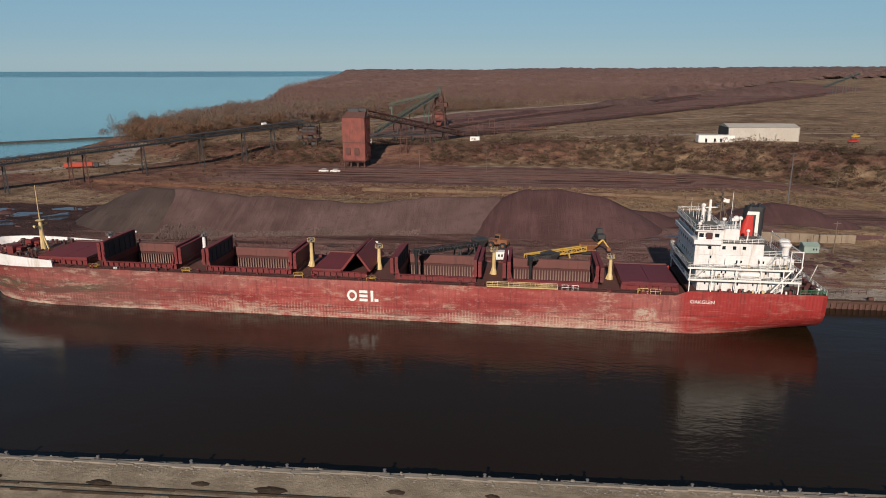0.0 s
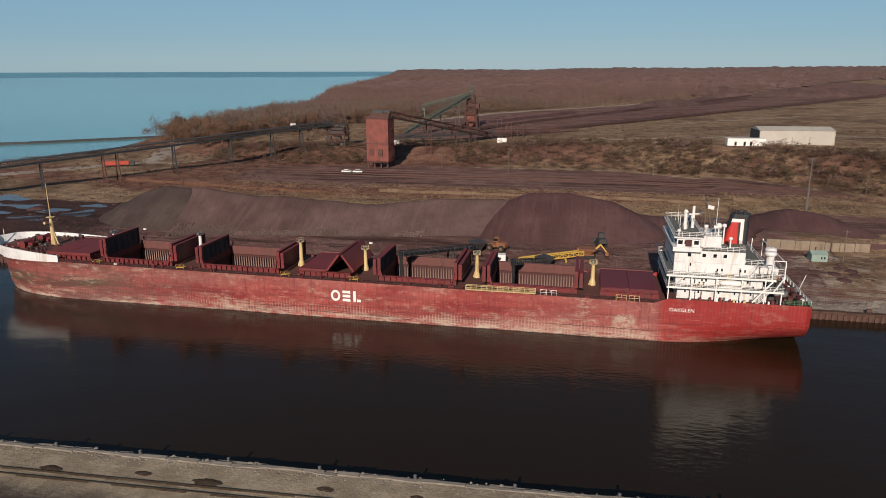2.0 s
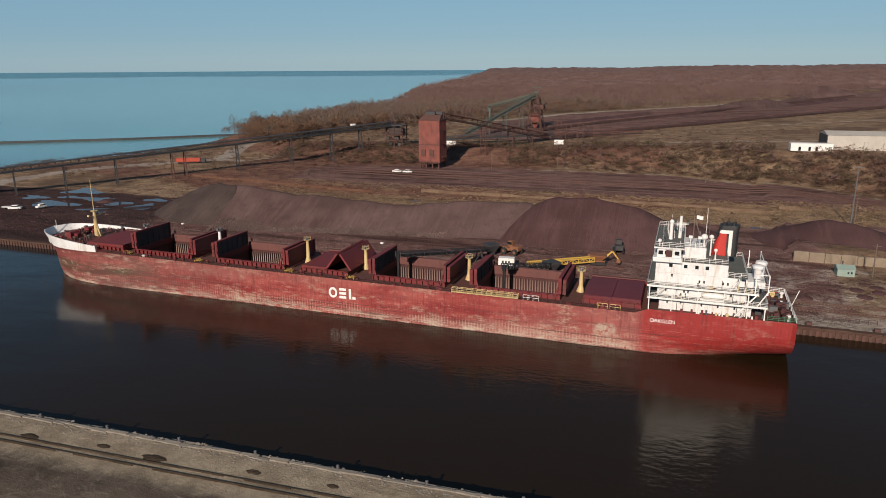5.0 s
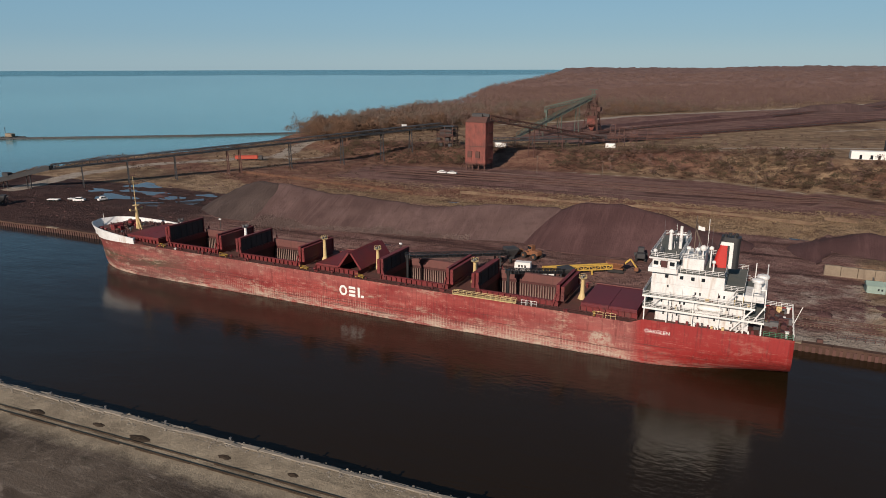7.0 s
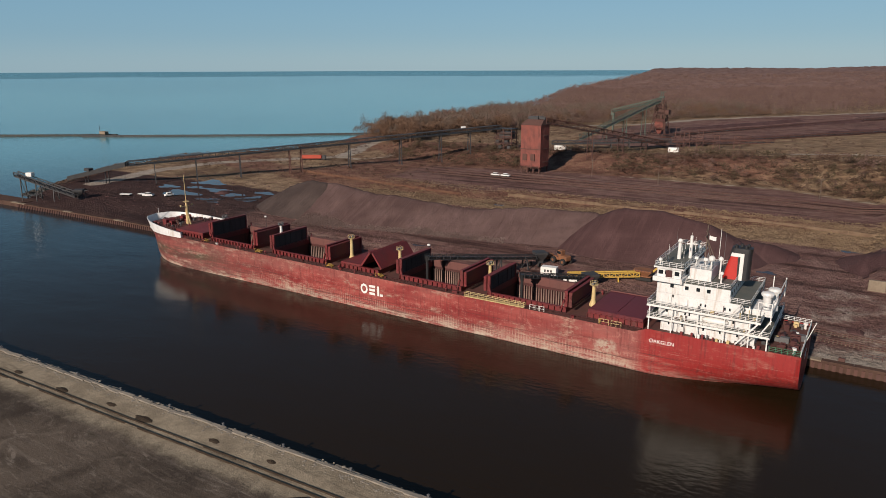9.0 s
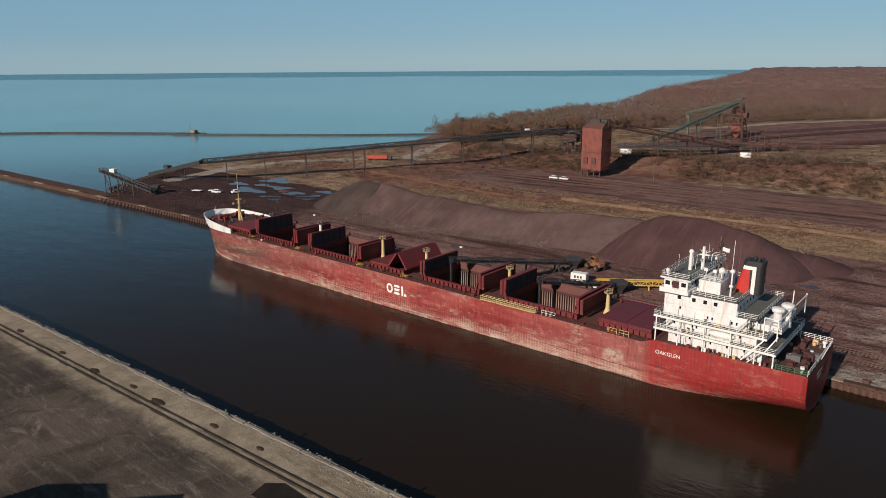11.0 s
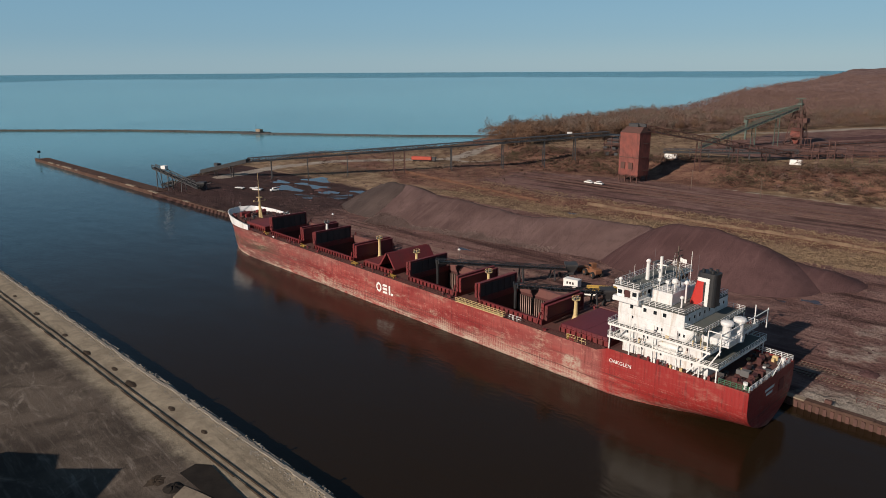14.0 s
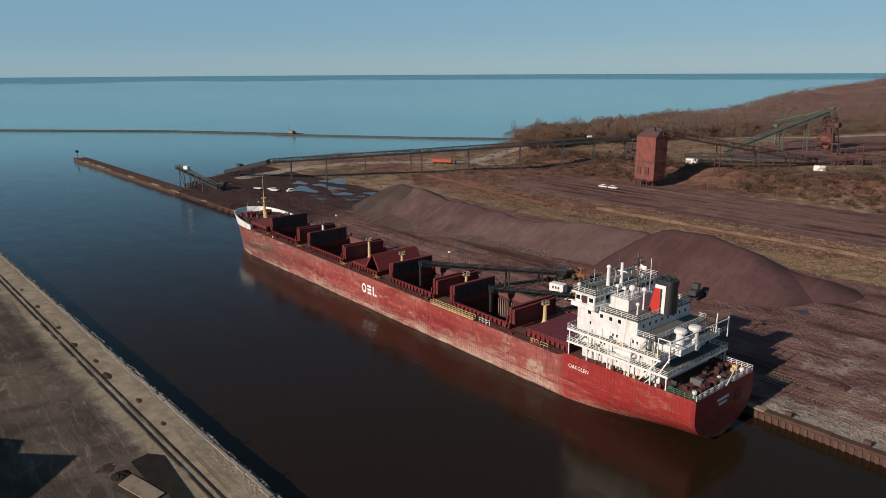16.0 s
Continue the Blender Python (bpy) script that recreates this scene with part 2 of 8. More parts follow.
def near_bank_mat():
    """Grey-brown packed dirt and gravel of the near bank, with ruts along the quay."""
    m, t, b = nodes_of("packed_dirt")
    c = t.nodes.new("ShaderNodeTexCoord")
    sep = t.nodes.new("ShaderNodeSeparateXYZ")
    t.links.new(c.outputs["Object"], sep.inputs[0])
    back = calc(t, "SUBTRACT", sep.outputs["Y"], calc(t, "MULTIPLY", sep.outputs["X"], 0.045))     # metres along the quay's normal
    v = coords(t)
    n1, n2, n3 = noise_of(t, v, 0.035, 6.0), noise_of(t, v, 0.22, 7.0, 0.7), noise_of(t, v, 2.0, 6.0, 0.7)
    ruts = noise_of(t, coords(t, (0.018, 0.3, 0.3)), 1.0, 7.0, 0.7)
    swirl = t.nodes.new("ShaderNodeTexNoise")
    swirl.inputs["Scale"].default_value, swirl.inputs["Detail"].default_value, swirl.inputs["Distortion"].default_value = 0.06, 8.0, 2.5
    t.links.new(v, swirl.inputs["Vector"])
    scr = t.nodes.new("ShaderNodeMapping")
    scr.inputs["Rotation"].default_value, scr.inputs["Scale"].default_value = (0, 0, 0.7), (0.05, 0.6, 0.3)
    t.links.new(c.outputs["Object"], scr.inputs["Vector"])
    scrape = ramp(t, noise_of(t, scr.outputs["Vector"], 1.0, 9.0, 0.75), 0.52, 0.64)
    yard = mixc(t, ramp(t, n1, 0.4, 0.6), (0.058, 0.045, 0.036), (0.118, 0.093, 0.073))
    arcs = t.nodes.new("ShaderNodeTexNoise")
    arcs.inputs["Scale"].default_value, arcs.inputs["Detail"].default_value, arcs.inputs["Roughness"].default_value, arcs.inputs["Distortion"].default_value = 0.11, 11.0, 0.72, 1.6
    t.links.new(v, arcs.inputs["Vector"])
    yard = mixc(t, calc(t, "MULTIPLY", ramp(t, swirl.outputs["Fac"], 0.5, 0.68), 0.6), yard, (0.045, 0.034, 0.027))
    sweep = t.nodes.new("ShaderNodeMapping")
    sweep.inputs["Rotation"].default_value, sweep.inputs["Scale"].default_value = (0, 0, -0.35), (0.07, 0.3, 0.3)
    t.links.new(c.outputs["Object"], sweep.inputs["Vector"])
    blade = t.nodes.new("ShaderNodeTexNoise")                  # curved marks of a dozer's blade
    blade.inputs["Scale"].default_value, blade.inputs["Detail"].default_value, blade.inputs["Roughness"].default_value, blade.inputs["Distortion"].default_value = 1.0, 9.0, 0.75, 1.3
    t.links.new(sweep.outputs["Vector"], blade.inputs["Vector"])
    yard = mixc(t, calc(t, "MULTIPLY", ramp(t, blade.outputs["Fac"], 0.53, 0.63), calc(t, "MULTIPLY", ramp(t, n1, 0.38, 0.6), 0.6)), yard, (0.25, 0.21, 0.175))
    yard = mixc(t, calc(t, "MULTIPLY", scrape, 0.2), yard, (0.24, 0.2, 0.165))
    yard = mixc(t, calc(t, "MULTIPLY", ramp(t, arcs.outputs["Fac"], 0.53, 0.68), 0.45), yard, (0.25, 0.205, 0.165))
    strip = mixc(t, ramp(t, n2, 0.35, 0.7), (0.22, 0.18, 0.13), (0.35, 0.292, 0.212))
    strip = mixc(t, calc(t, "MULTIPLY", ramp(t, ruts, 0.5, 0.66), 0.75), strip, (0.09, 0.076, 0.057))
    k = ramp(t, calc(t, "ADD", back, calc(t, "MULTIPLY", n2, 6.0)), 87.0, 91.0)
    col = mixc(t, k, yard, strip)
    # dark spots of oil and wet
    spots = ramp(t, noise_of(t, coords(t, (0.05, 0.12, 0.1)), 1.0, 3.0), 0.66, 0.72)
    col = mixc(t, calc(t, "MULTIPLY", spots, 0.6), col, (0.05, 0.042, 0.03))
    col = mixc(t, calc(t, "MULTIPLY", ramp(t, n3, 0.5, 0.78), 0.25), col, (0.06, 0.05, 0.04))
    t.links.new(col, b.inputs["Base Color"])
    b.inputs["Roughness"].default_value, b.inputs["Specular IOR Level"].default_value = 0.95, 0.12
    bump(t, b, calc(t, "ADD", n3, calc(t, "ADD", n2, calc(t, "ADD", ruts, arcs.outputs["Fac"]))), 0.8, 0.16)
    return m


def water_mat():
    """Muddy canal water running out into clear lake water, with small ripples."""
    m, t, b = nodes_of("harbour_water")
    c = t.nodes.new("ShaderNodeTexCoord")
    sep = t.nodes.new("ShaderNodeSeparateXYZ")
    t.links.new(c.outputs["Object"], sep.inputs[0])
    v = coords(t)
    lake = calc(t, "SUBTRACT", 1.0, ramp(t, calc(t, "ADD", sep.outputs["X"], calc(t, "MULTIPLY", noise_of(t, v, 0.012, 5.0), 120.0)), -260.0, 20.0))
    north = ramp(t, sep.outputs["Y"], 230.0, 420.0)
    lake = calc(t, "MAXIMUM", lake, north)
    col = mixc(t, lake, (0.0175, 0.0105, 0.0045), (0.005, 0.019, 0.028))
    off = ramp(t, calc(t, "SUBTRACT", sep.outputs["Y"], calc(t, "MULTIPLY", sep.outputs["X"], 1.1)), 480.0, 1050.0)      # open lake's base colour lifted to stand for grazing sky reflection
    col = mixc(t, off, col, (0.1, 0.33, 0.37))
    far_y = calc(t, "SUBTRACT", calc(t, "MULTIPLY", sep.outputs["Y"], 0.7), calc(t, "MULTIPLY", sep.outputs["X"], 0.7))
    cats = noise_of(t, coords(t, (0.0012, 0.0012, 0.0)), 1.0, 7.0, 0.6)                   # wind lanes: ripples' darker sky reflection painted into the colour
    lanes = calc(t, "MULTIPLY", ramp(t, calc(t, "ADD", cats, calc(t, "MULTIPLY", ramp(t, far_y, 1600.0, 3200.0), 0.14)), 0.5, 0.62), off)
    col = mixc(t, calc(t, "MULTIPLY", lanes, 0.3), col, (0.03, 0.15, 0.2))
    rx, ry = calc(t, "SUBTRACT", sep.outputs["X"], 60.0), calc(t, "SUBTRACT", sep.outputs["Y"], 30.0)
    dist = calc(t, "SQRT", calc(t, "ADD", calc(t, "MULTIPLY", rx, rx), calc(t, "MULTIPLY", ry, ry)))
    ripple_tone = ramp(t, calc(t, "ADD", dist, calc(t, "MULTIPLY", calc(t, "SUBTRACT", cats, 0.5), 1500.0)), 3650.0, 3900.0)       # far band painted dark for ripples reflecting higher sky; also roughens
    col = mixc(t, calc(t, "MULTIPLY", ripple_tone, 0.55), col, (0.03, 0.17, 0.23))
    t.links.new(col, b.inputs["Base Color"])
    b.inputs["IOR"].default_value = 1.33
    t.links.new(calc(t, "ADD", 0.13, calc(t, "MULTIPLY", ripple_tone, 0.12)), b.inputs["Roughness"])
    film = calc(t, "ADD", 0.36, calc(t, "MULTIPLY", lake, 0.16))
    t.links.new(film, b.inputs["Specular IOR Level"])
    small = noise_of(t, coords(t, (0.55, 0.9, 1)), 1.0, 3.0, 0.6)
    swell = noise_of(t, coords(t, (0.05, 0.11, 1)), 1.0, 3.0, 0.5)
    calm = ramp(t, noise_of(t, v, 0.01, 3.0), 0.3, 0.7)
    h = calc(t, "ADD", calc(t, "MULTIPLY", small, calc(t, "ADD", 0.35, calc(t, "MULTIPLY", calm, 0.5))), calc(t, "MULTIPLY", swell, 1.5))
    bump(t, b, h, 0.34, 0.28)
    return m


def ore_mat(name, a, c2):
    m, t, b = nodes_of(name)
    v = coords(t)
    n1, n2, n3 = noise_of(t, v, 0.05, 4.0), noise_of(t, v, 0.4, 6.0), noise_of(t, v, 2.5, 6.0, 0.7)
    col = mixc(t, ramp(t, n1, 0.35, 0.65), a, c2)
    col = mixc(t, calc(t, "MULTIPLY", ramp(t, n2, 0.45, 0.7), 0.35), col, tuple(0.7 * x for x in a))
    slip = noise_of(t, coords(t, (0.45, 0.04, 0.06)), 1.0, 5.0)
    col = mixc(t, calc(t, "MULTIPLY", ramp(t, slip, 0.5, 0.68), 0.35), col, tuple(1.35 * x for x in c2))
    wash = noise_of(t, coords(t, (0.9, 0.05, 0.1)), 1.0, 7.0, 0.7)
    col = mixc(t, calc(t, "MULTIPLY", ramp(t, wash, 0.55, 0.66), 0.35), col, tuple(0.55 * x for x in a))
    t.links.new(col, b.inputs["Base Color"])
    b.inputs["Roughness"].default_value, b.inputs["Specular IOR Level"].default_value = 0.9, 0.15
    bump(t, b, calc(t, "ADD", calc(t, "ADD", n3, n2), wash), 0.8, 0.35)
    return m


HULL, GROUND, BANK, WATER = hull_paint(), ground_mat(), near_bank_mat(), water_mat()
ORE_GREY = ore_mat("crushed_ore", (0.086, 0.052, 0.048), (0.132, 0.084, 0.077))
ORE_DARK = ore_mat("dark_ore_pellets", (0.076, 0.04, 0.039), (0.11, 0.06, 0.058))
ORE_ASH = ore_mat("ash_grey_ore", (0.058, 0.042, 0.038), (0.088, 0.064, 0.057))
ORE_PALE = ore_mat("pale_rubble", (0.115, 0.079, 0.071), (0.17, 0.122, 0.11))
RED = surface("red_deck_paint", (0.165, 0.019, 0.021), (0.105, 0.024, 0.023), 6, 0.6, dirt=(0.09, 0.035, 0.03))
RED_FLAT = surface("purple_red_cover_paint", (0.13, 0.022, 0.03), (0.1, 0.022, 0.03), 9, 0.6)
DUST = surface("ore_dusted_red_steel", (0.15, 0.058, 0.05), (0.11, 0.05, 0.044), 4, 0.85, dirt=(0.075, 0.034, 0.03))
UNDER = surface("dusty_brown_steel", (0.062, 0.038, 0.035), (0.042, 0.027, 0.026), 4, 0.8, dirt=(0.025, 0.016, 0.015))
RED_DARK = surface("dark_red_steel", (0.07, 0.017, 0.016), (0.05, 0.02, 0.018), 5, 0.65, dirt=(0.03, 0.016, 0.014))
DECK = surface("rusty_deck", (0.11, 0.038, 0.03), (0.075, 0.04, 0.032), 4, 0.85, relief=0.03)
RIB = surface("worn_hold_steel", (0.24, 0.165, 0.135), (0.15, 0.09, 0.075), 3, 0.7, dirt=(0.07, 0.035, 0.03))
WHITE = surface("white_ship_paint", (0.74, 0.74, 0.73), (0.6, 0.6, 0.585), 3, 0.5, dirt=(0.46, 0.38, 0.31), amount=0.6)
WHITE_P = surface("plain_white_paint", (0.78, 0.77, 0.74), (0.66, 0.65, 0.62), 3, 0.5)
YELLOW = surface("yellow_paint", (0.5, 0.32, 0.06), (0.4, 0.25, 0.06), 2, 0.55, dirt=(0.2, 0.1, 0.04))
CREAM = surface("cream_mast_paint", (0.62, 0.48, 0.24), (0.5, 0.36, 0.15), 2, 0.5, dirt=(0.3, 0.16, 0.07))
GREEN = surface("green_rail_paint", (0.05, 0.17, 0.09), (0.04, 0.12, 0.07), 2, 0.5)
FUNNEL_RED = surface("funnel_red_paint", (0.5, 0.035, 0.025), (0.42, 0.03, 0.025), 3, 0.45)
BLACK = surface("black_paint", (0.018, 0.018, 0.02), (0.03, 0.03, 0.03), 3, 0.5)
GLASS = surface("dark_window_glass", (0.012, 0.016, 0.02), (0.02, 0.024, 0.03), 2, 0.08)
GREYDECK = surface("grey_green_deck_paint", (0.1, 0.11, 0.1), (0.14, 0.13, 0.11), 3, 0.8)
STEEL = surface("dark_weathered_steel", (0.04, 0.04, 0.042), (0.056, 0.053, 0.053), 4, 0.6, relief=0.01)
GALVA = surface("grey_galvanised_sheet", (0.1, 0.1, 0.105), (0.15, 0.145, 0.14), 8, 0.7)
RUST = surface("rust_red_cladding", (0.23, 0.068, 0.052), (0.14, 0.048, 0.04), 3.5, 0.8, dirt=(0.09, 0.04, 0.034), amount=0.95)
RUST_D = surface("rust_brown_steel", (0.1, 0.045, 0.035), (0.065, 0.035, 0.03), 5, 0.8)
GREEN_M = surface("faded_green_steel", (0.075, 0.105, 0.085), (0.11, 0.14, 0.115), 6, 0.7, dirt=(0.09, 0.05, 0.04))
CONCRETE = surface("weathered_concrete", (0.26, 0.21, 0.155), (0.18, 0.14, 0.105), 5, 0.9, dirt=(0.12, 0.09, 0.07), relief=0.04)
OLD_WALL = surface("dusty_old_concrete", (0.2, 0.14, 0.095), (0.12, 0.078, 0.055), 6, 0.95, dirt=(0.07, 0.045, 0.032), relief=0.05, amount=0.9)
RUST_WALL = surface("rust_stained_concrete", (0.15, 0.082, 0.055), (0.1, 0.05, 0.036), 5, 0.95, dirt=(0.06, 0.03, 0.022), relief=0.05, amount=0.9)
QUAY = surface("rusty_quay_wall", (0.075, 0.044, 0.034), (0.12, 0.074, 0.056), 4, 0.9, dirt=(0.06, 0.035, 0.03), relief=0.05)
CAP = surface("grey_quay_cap", (0.27, 0.24, 0.2), (0.14, 0.12, 0.1), 2, 0.95, relief=0.06)
ROCK = surface("breakwater_rock", (0.075, 0.07, 0.065), (0.12, 0.11, 0.095), 4, 0.95, relief=0.1)
TEAL = surface("pale_teal_siding", (0.22, 0.3, 0.26), (0.28, 0.35, 0.31), 3, 0.7)
ORANGE = surface("orange_red_paint", (0.42, 0.065, 0.035), (0.34, 0.06, 0.035), 5, 0.5)
MACHINE = surface("dusty_orange_paint", (0.24, 0.1, 0.045), (0.14, 0.065, 0.04), 2, 0.7)
RUBBER = surface("black_rubber", (0.02, 0.02, 0.02), (0.035, 0.03, 0.028), 1, 0.85)
BARK = surface("bare_tree_bark", (0.13, 0.1, 0.08), (0.2, 0.155, 0.125), 3, 0.95)
TWIG = surface("russet_bare_twigs", (0.135, 0.084, 0.071), (0.205, 0.135, 0.115), 14, 0.95, amount=0.9)
TWIG_O = surface("ochre_bare_twigs", (0.175, 0.106, 0.07), (0.115, 0.072, 0.052), 14, 0.95, amount=0.9)
# russet woods, paled and greyed in the colour to suggest distance haze
WOODS = surface("haze_paled_woodland", (0.13, 0.082, 0.074), (0.2, 0.135, 0.122), 40, 0.95, amount=0.9)
SHRUB = surface("brown_scrub", (0.085, 0.05, 0.038), (0.15, 0.096, 0.07), 12, 0.95, amount=0.9)
SHRUB_O = surface("olive_grey_scrub", (0.1, 0.078, 0.048), (0.062, 0.044, 0.032), 10, 0.95, amount=0.9)
REED = surface("straw_grass", (0.29, 0.205, 0.125), (0.19, 0.125, 0.08), 8, 0.95)
SHED = surface("cream_ribbed_cladding", (0.46, 0.43, 0.38), (0.38, 0.35, 0.3), 10, 0.6)
ASPHALT = surface("dark_asphalt", (0.018, 0.015, 0.013), (0.034, 0.028, 0.023), 3, 0.95)
DIRT = surface("dark_dirt", (0.045, 0.033, 0.024), (0.075, 0.056, 0.04), 2, 0.95, relief=0.08)
PUDDLE, _t, _b = nodes_of("still_puddle")
_b.inputs["Base Color"].default_value, _b.inputs["Roughness"].default_value, _b.inputs["IOR"].default_value = (0.05, 0.035, 0.035, 1), 0.04, 1.33
bump(_t, _b, noise_of(_t, coords(_t), 0.5), 0.05, 0.05)


# ---- mesh helpers ----
def box(bm, x0, x1, y0, y1, z0, z1):
    v = [bm.verts.new((x, y, z)) for z in (z0, z1) for x, y in ((x0, y0), (x1, y0), (x1, y1), (x0, y1))]
    for f in ((0, 3, 2, 1), (4, 5, 6, 7), (0, 1, 5, 4), (1, 2, 6, 5), (2, 3, 7, 6), (3, 0, 4, 7)):
        bm.faces.new([v[i] for i in f])
    return bm


def beam(bm, p, q, w, h=None):
    """A bar of section w x h from p to q."""
    h = h or w
    p, q = Vector(p), Vector(q)
    d = (q - p).normalized()
    side = d.cross(Vector((0, 0, 1)))
    side = Vector((1, 0, 0)) if side.length < 1e-4 else side.normalized()
    up = side.cross(d)
    ring = [[bm.verts.new(c + side * (sx * w / 2) + up * (sz * h / 2)) for sx, sz in ((-1, -1), (1, -1), (1, 1), (-1, 1))] for c in (p, q)]
    for i in range(4):
        bm.faces.new((ring[0][i], ring[0][(i + 1) % 4], ring[1][(i + 1) % 4], ring[1][i]))
    bm.faces.new(ring[0][::-1]), bm.faces.new(ring[1])
    return bm


def lathe(bm, x, y, profile, n=12):
    """A round thing about an upright axis: (radius, z) from below to above."""
    rings = [[bm.verts.new((x + r * math.cos(6.2832 * i / n), y + r * math.sin(6.2832 * i / n), z)) for i in range(n)] for r, z in profile]
    for a, b in zip(rings, rings[1:]):
        for i in range(n):
            bm.faces.new((a[i], a[(i + 1) % n], b[(i + 1) % n], b[i]))
    bm.faces.new(rings[0][::-1]), bm.faces.new(rings[-1])
    return bm


def tube(bm, p, q, r0, r1=None, n=6):
    r1 = r0 if r1 is None else r1
    p, q = Vector(p), Vector(q)
    d = (q - p).normalized()
    a = d.orthogonal().normalized()
    b = d.cross(a)
    rings = [[bm.verts.new(c + (a * math.cos(6.2832 * i / n) + b * math.sin(6.2832 * i / n)) * r) for i in range(n)] for c, r in ((p, r0), (q, r1))]
    for i in range(n):
        bm.faces.new((rings[0][i], rings[0][(i + 1) % n], rings[1][(i + 1) % n], rings[1][i]))
    bm.faces.new(rings[0][::-1]), bm.faces.new(rings[1])
    return bm


def slab(bm, outline, z0, z1):
    """An upright prism over an outline of (x, y)."""
    a = [bm.verts.new((x, y, z0)) for x, y in outline]
    b = [bm.verts.new((x, y, z1)) for x, y in outline]
    n = len(a)
    bm.faces.new(a[::-1]), bm.faces.new(b)
    for i in range(n):
        bm.faces.new((a[i], a[(i + 1) % n], b[(i + 1) % n], b[i]))
    return bm


def bevelled(bm, size):
    bmesh.ops.recalc_face_normals(bm, faces=bm.faces)
    bmesh.ops.bevel(bm, geom=list(bm.edges), offset=size, segments=1, affect="EDGES", clamp_overlap=True)
    return bm


def mesh_of(name, bm, material, smooth=False):
    bmesh.ops.recalc_face_normals(bm, faces=bm.faces)
    me = bpy.data.meshes.new(name)
    bm.to_mesh(me)
    bm.free()
    me.materials.append(material)
    if smooth:
        me.polygons.foreach_set("use_smooth", [True] * len(me.polygons))
    return me


def part(name, bm, material, parent, label="", smooth=False):
    ob = new(name, mesh_of(name, bm, material, smooth) if isinstance(bm, bmesh.types.BMesh) else bm)
    ob.parent = parent
    return tagged(ob, label)


def piece(name, me, parent, m):
    ob = new(name, me)
    ob.parent = parent
    ob.matrix_basis = m
    return ob


def thing(name, at, label, category, group="", turn=0.0):
    ob = new(name)
    ob.empty_display_size = 0.5
    ob.matrix_basis = pose(*at, 0, 0, turn)
    return tagged(ob, label, category, group)


def setting(name, bm, material, label, category, smooth=False):
    ob = new(name, mesh_of(name, bm, material, smooth) if isinstance(bm, bmesh.types.BMesh) else bm)
    return tagged(ob, label, category, kind="structure")


def arrays(name, verts, faces, material):
    me = bpy.data.meshes.new(name)
    me.from_pydata(verts, [], faces)
    me.materials.append(material)
    return me


B = bmesh.new


def railing(bm, points, height=1.05, every=1.6, r=0.045, bars=3):
    for p, q in zip(points, points[1:]):
        p, q = Vector(p), Vector(q)
        n = max(1, round((q - p).length / every))
        for i in range(n + 1):
            c = p.lerp(q, i / n)
            beam(bm, c, c + Vector((0, 0, height)), r * 1.6)
        for k in range(bars):
            up = Vector((0, 0, height * (k + 1) / bars))
            beam(bm, p + up, q + up, r * 1.4)
    return bm


def truss(bm, p, q, w, h, bays, bar=0.25):
    """A box girder from p to q, w wide and h high, with posts and diagonals."""
    p, q = Vector(p), Vector(q)
    d = (q - p).normalized()
    side = d.cross(Vector((0, 0, 1))).normalized()
    for s in (-1, 1):
        o = side * (s * w / 2)
        for k in (0, h):
            u = Vector((0, 0, k))
            beam(bm, p + o + u, q + o + u, bar * 1.3)
        for i in range(bays):
            a, c = p.lerp(q, i / bays) + o, p.lerp(q, (i + 1) / bays) + o
            beam(bm, a, a + Vector((0, 0, h)), bar)
            beam(bm, *((a, c + Vector((0, 0, h))) if i % 2 else (a + Vector((0, 0, h)), c)), bar * 0.8)
        c = q + o
        beam(bm, c, c + Vector((0, 0, h)), bar)
    for i in range(bays + 1):
        c = p.lerp(q, i / bays)
        beam(bm, c - side * w / 2, c + side * w / 2, bar)
    return bm


# ---- the lie of the land ----
def sstep(a, b, x):
    u = np.clip((np.asarray(x, float) - a) / (b - a), 0, 1)
    return u * u * (3 - 2 * u)


def quay_y(x):
    return np.interp(x, [-510, -320, -200, -120, 80, 2000], [187.5, 193.0, 196.8, 196.8, 192.3, 192.3])


def shore_x(y):
    return np.interp(y, [190, 250, 300, 360, 450, 600, 1056, 1889, 2596, 4103, 5200], [-300, -345, -378, -384, -345, -367, -425, -690, -812, -1148, -1400])


def foot_y(x):
    return np.interp(x, [-400, -260, -215, -150, -112, -95, 40, 110, 165, 240, 600], [520, 462, 418, 408, 421, 424, 424, 392, 340, 262, 240])


def ledge_y(x):
    """Line of the low retaining walls below the rail bank."""
    return np.interp(x, [-240, -99, -88, -77, 45, 100, 200], [341, 322, 323, 332, 332, 326, 312])


def wood_edge(y):
    """Eastern edge of the woods, by y."""
    return np.interp(y, [436, 472, 560, 640, 700, 772, 860, 970, 1062, 1268, 1555, 2130, 2400, 2570, 2720, 3000, 4600], [-322, -252, -240, -185, -122, -93, -30, 50, 110, 228, 360, 645, 800, 970, 1300, 2600, 4300])


def belt_x(y):
    """Line of the long yard conveyor, by y."""
    return np.interp(y, [500, 1340, 1700], [-45, 520, 760])


ROAD = [(-300, 245), (-318, 300), (-307, 346), (-280, 384), (-258, 411), (-266, 437), (-284, 470), (-292, 500)]
LOOP = [(-258, 411), (-236, 407), (-222, 420), (-232, 446)]


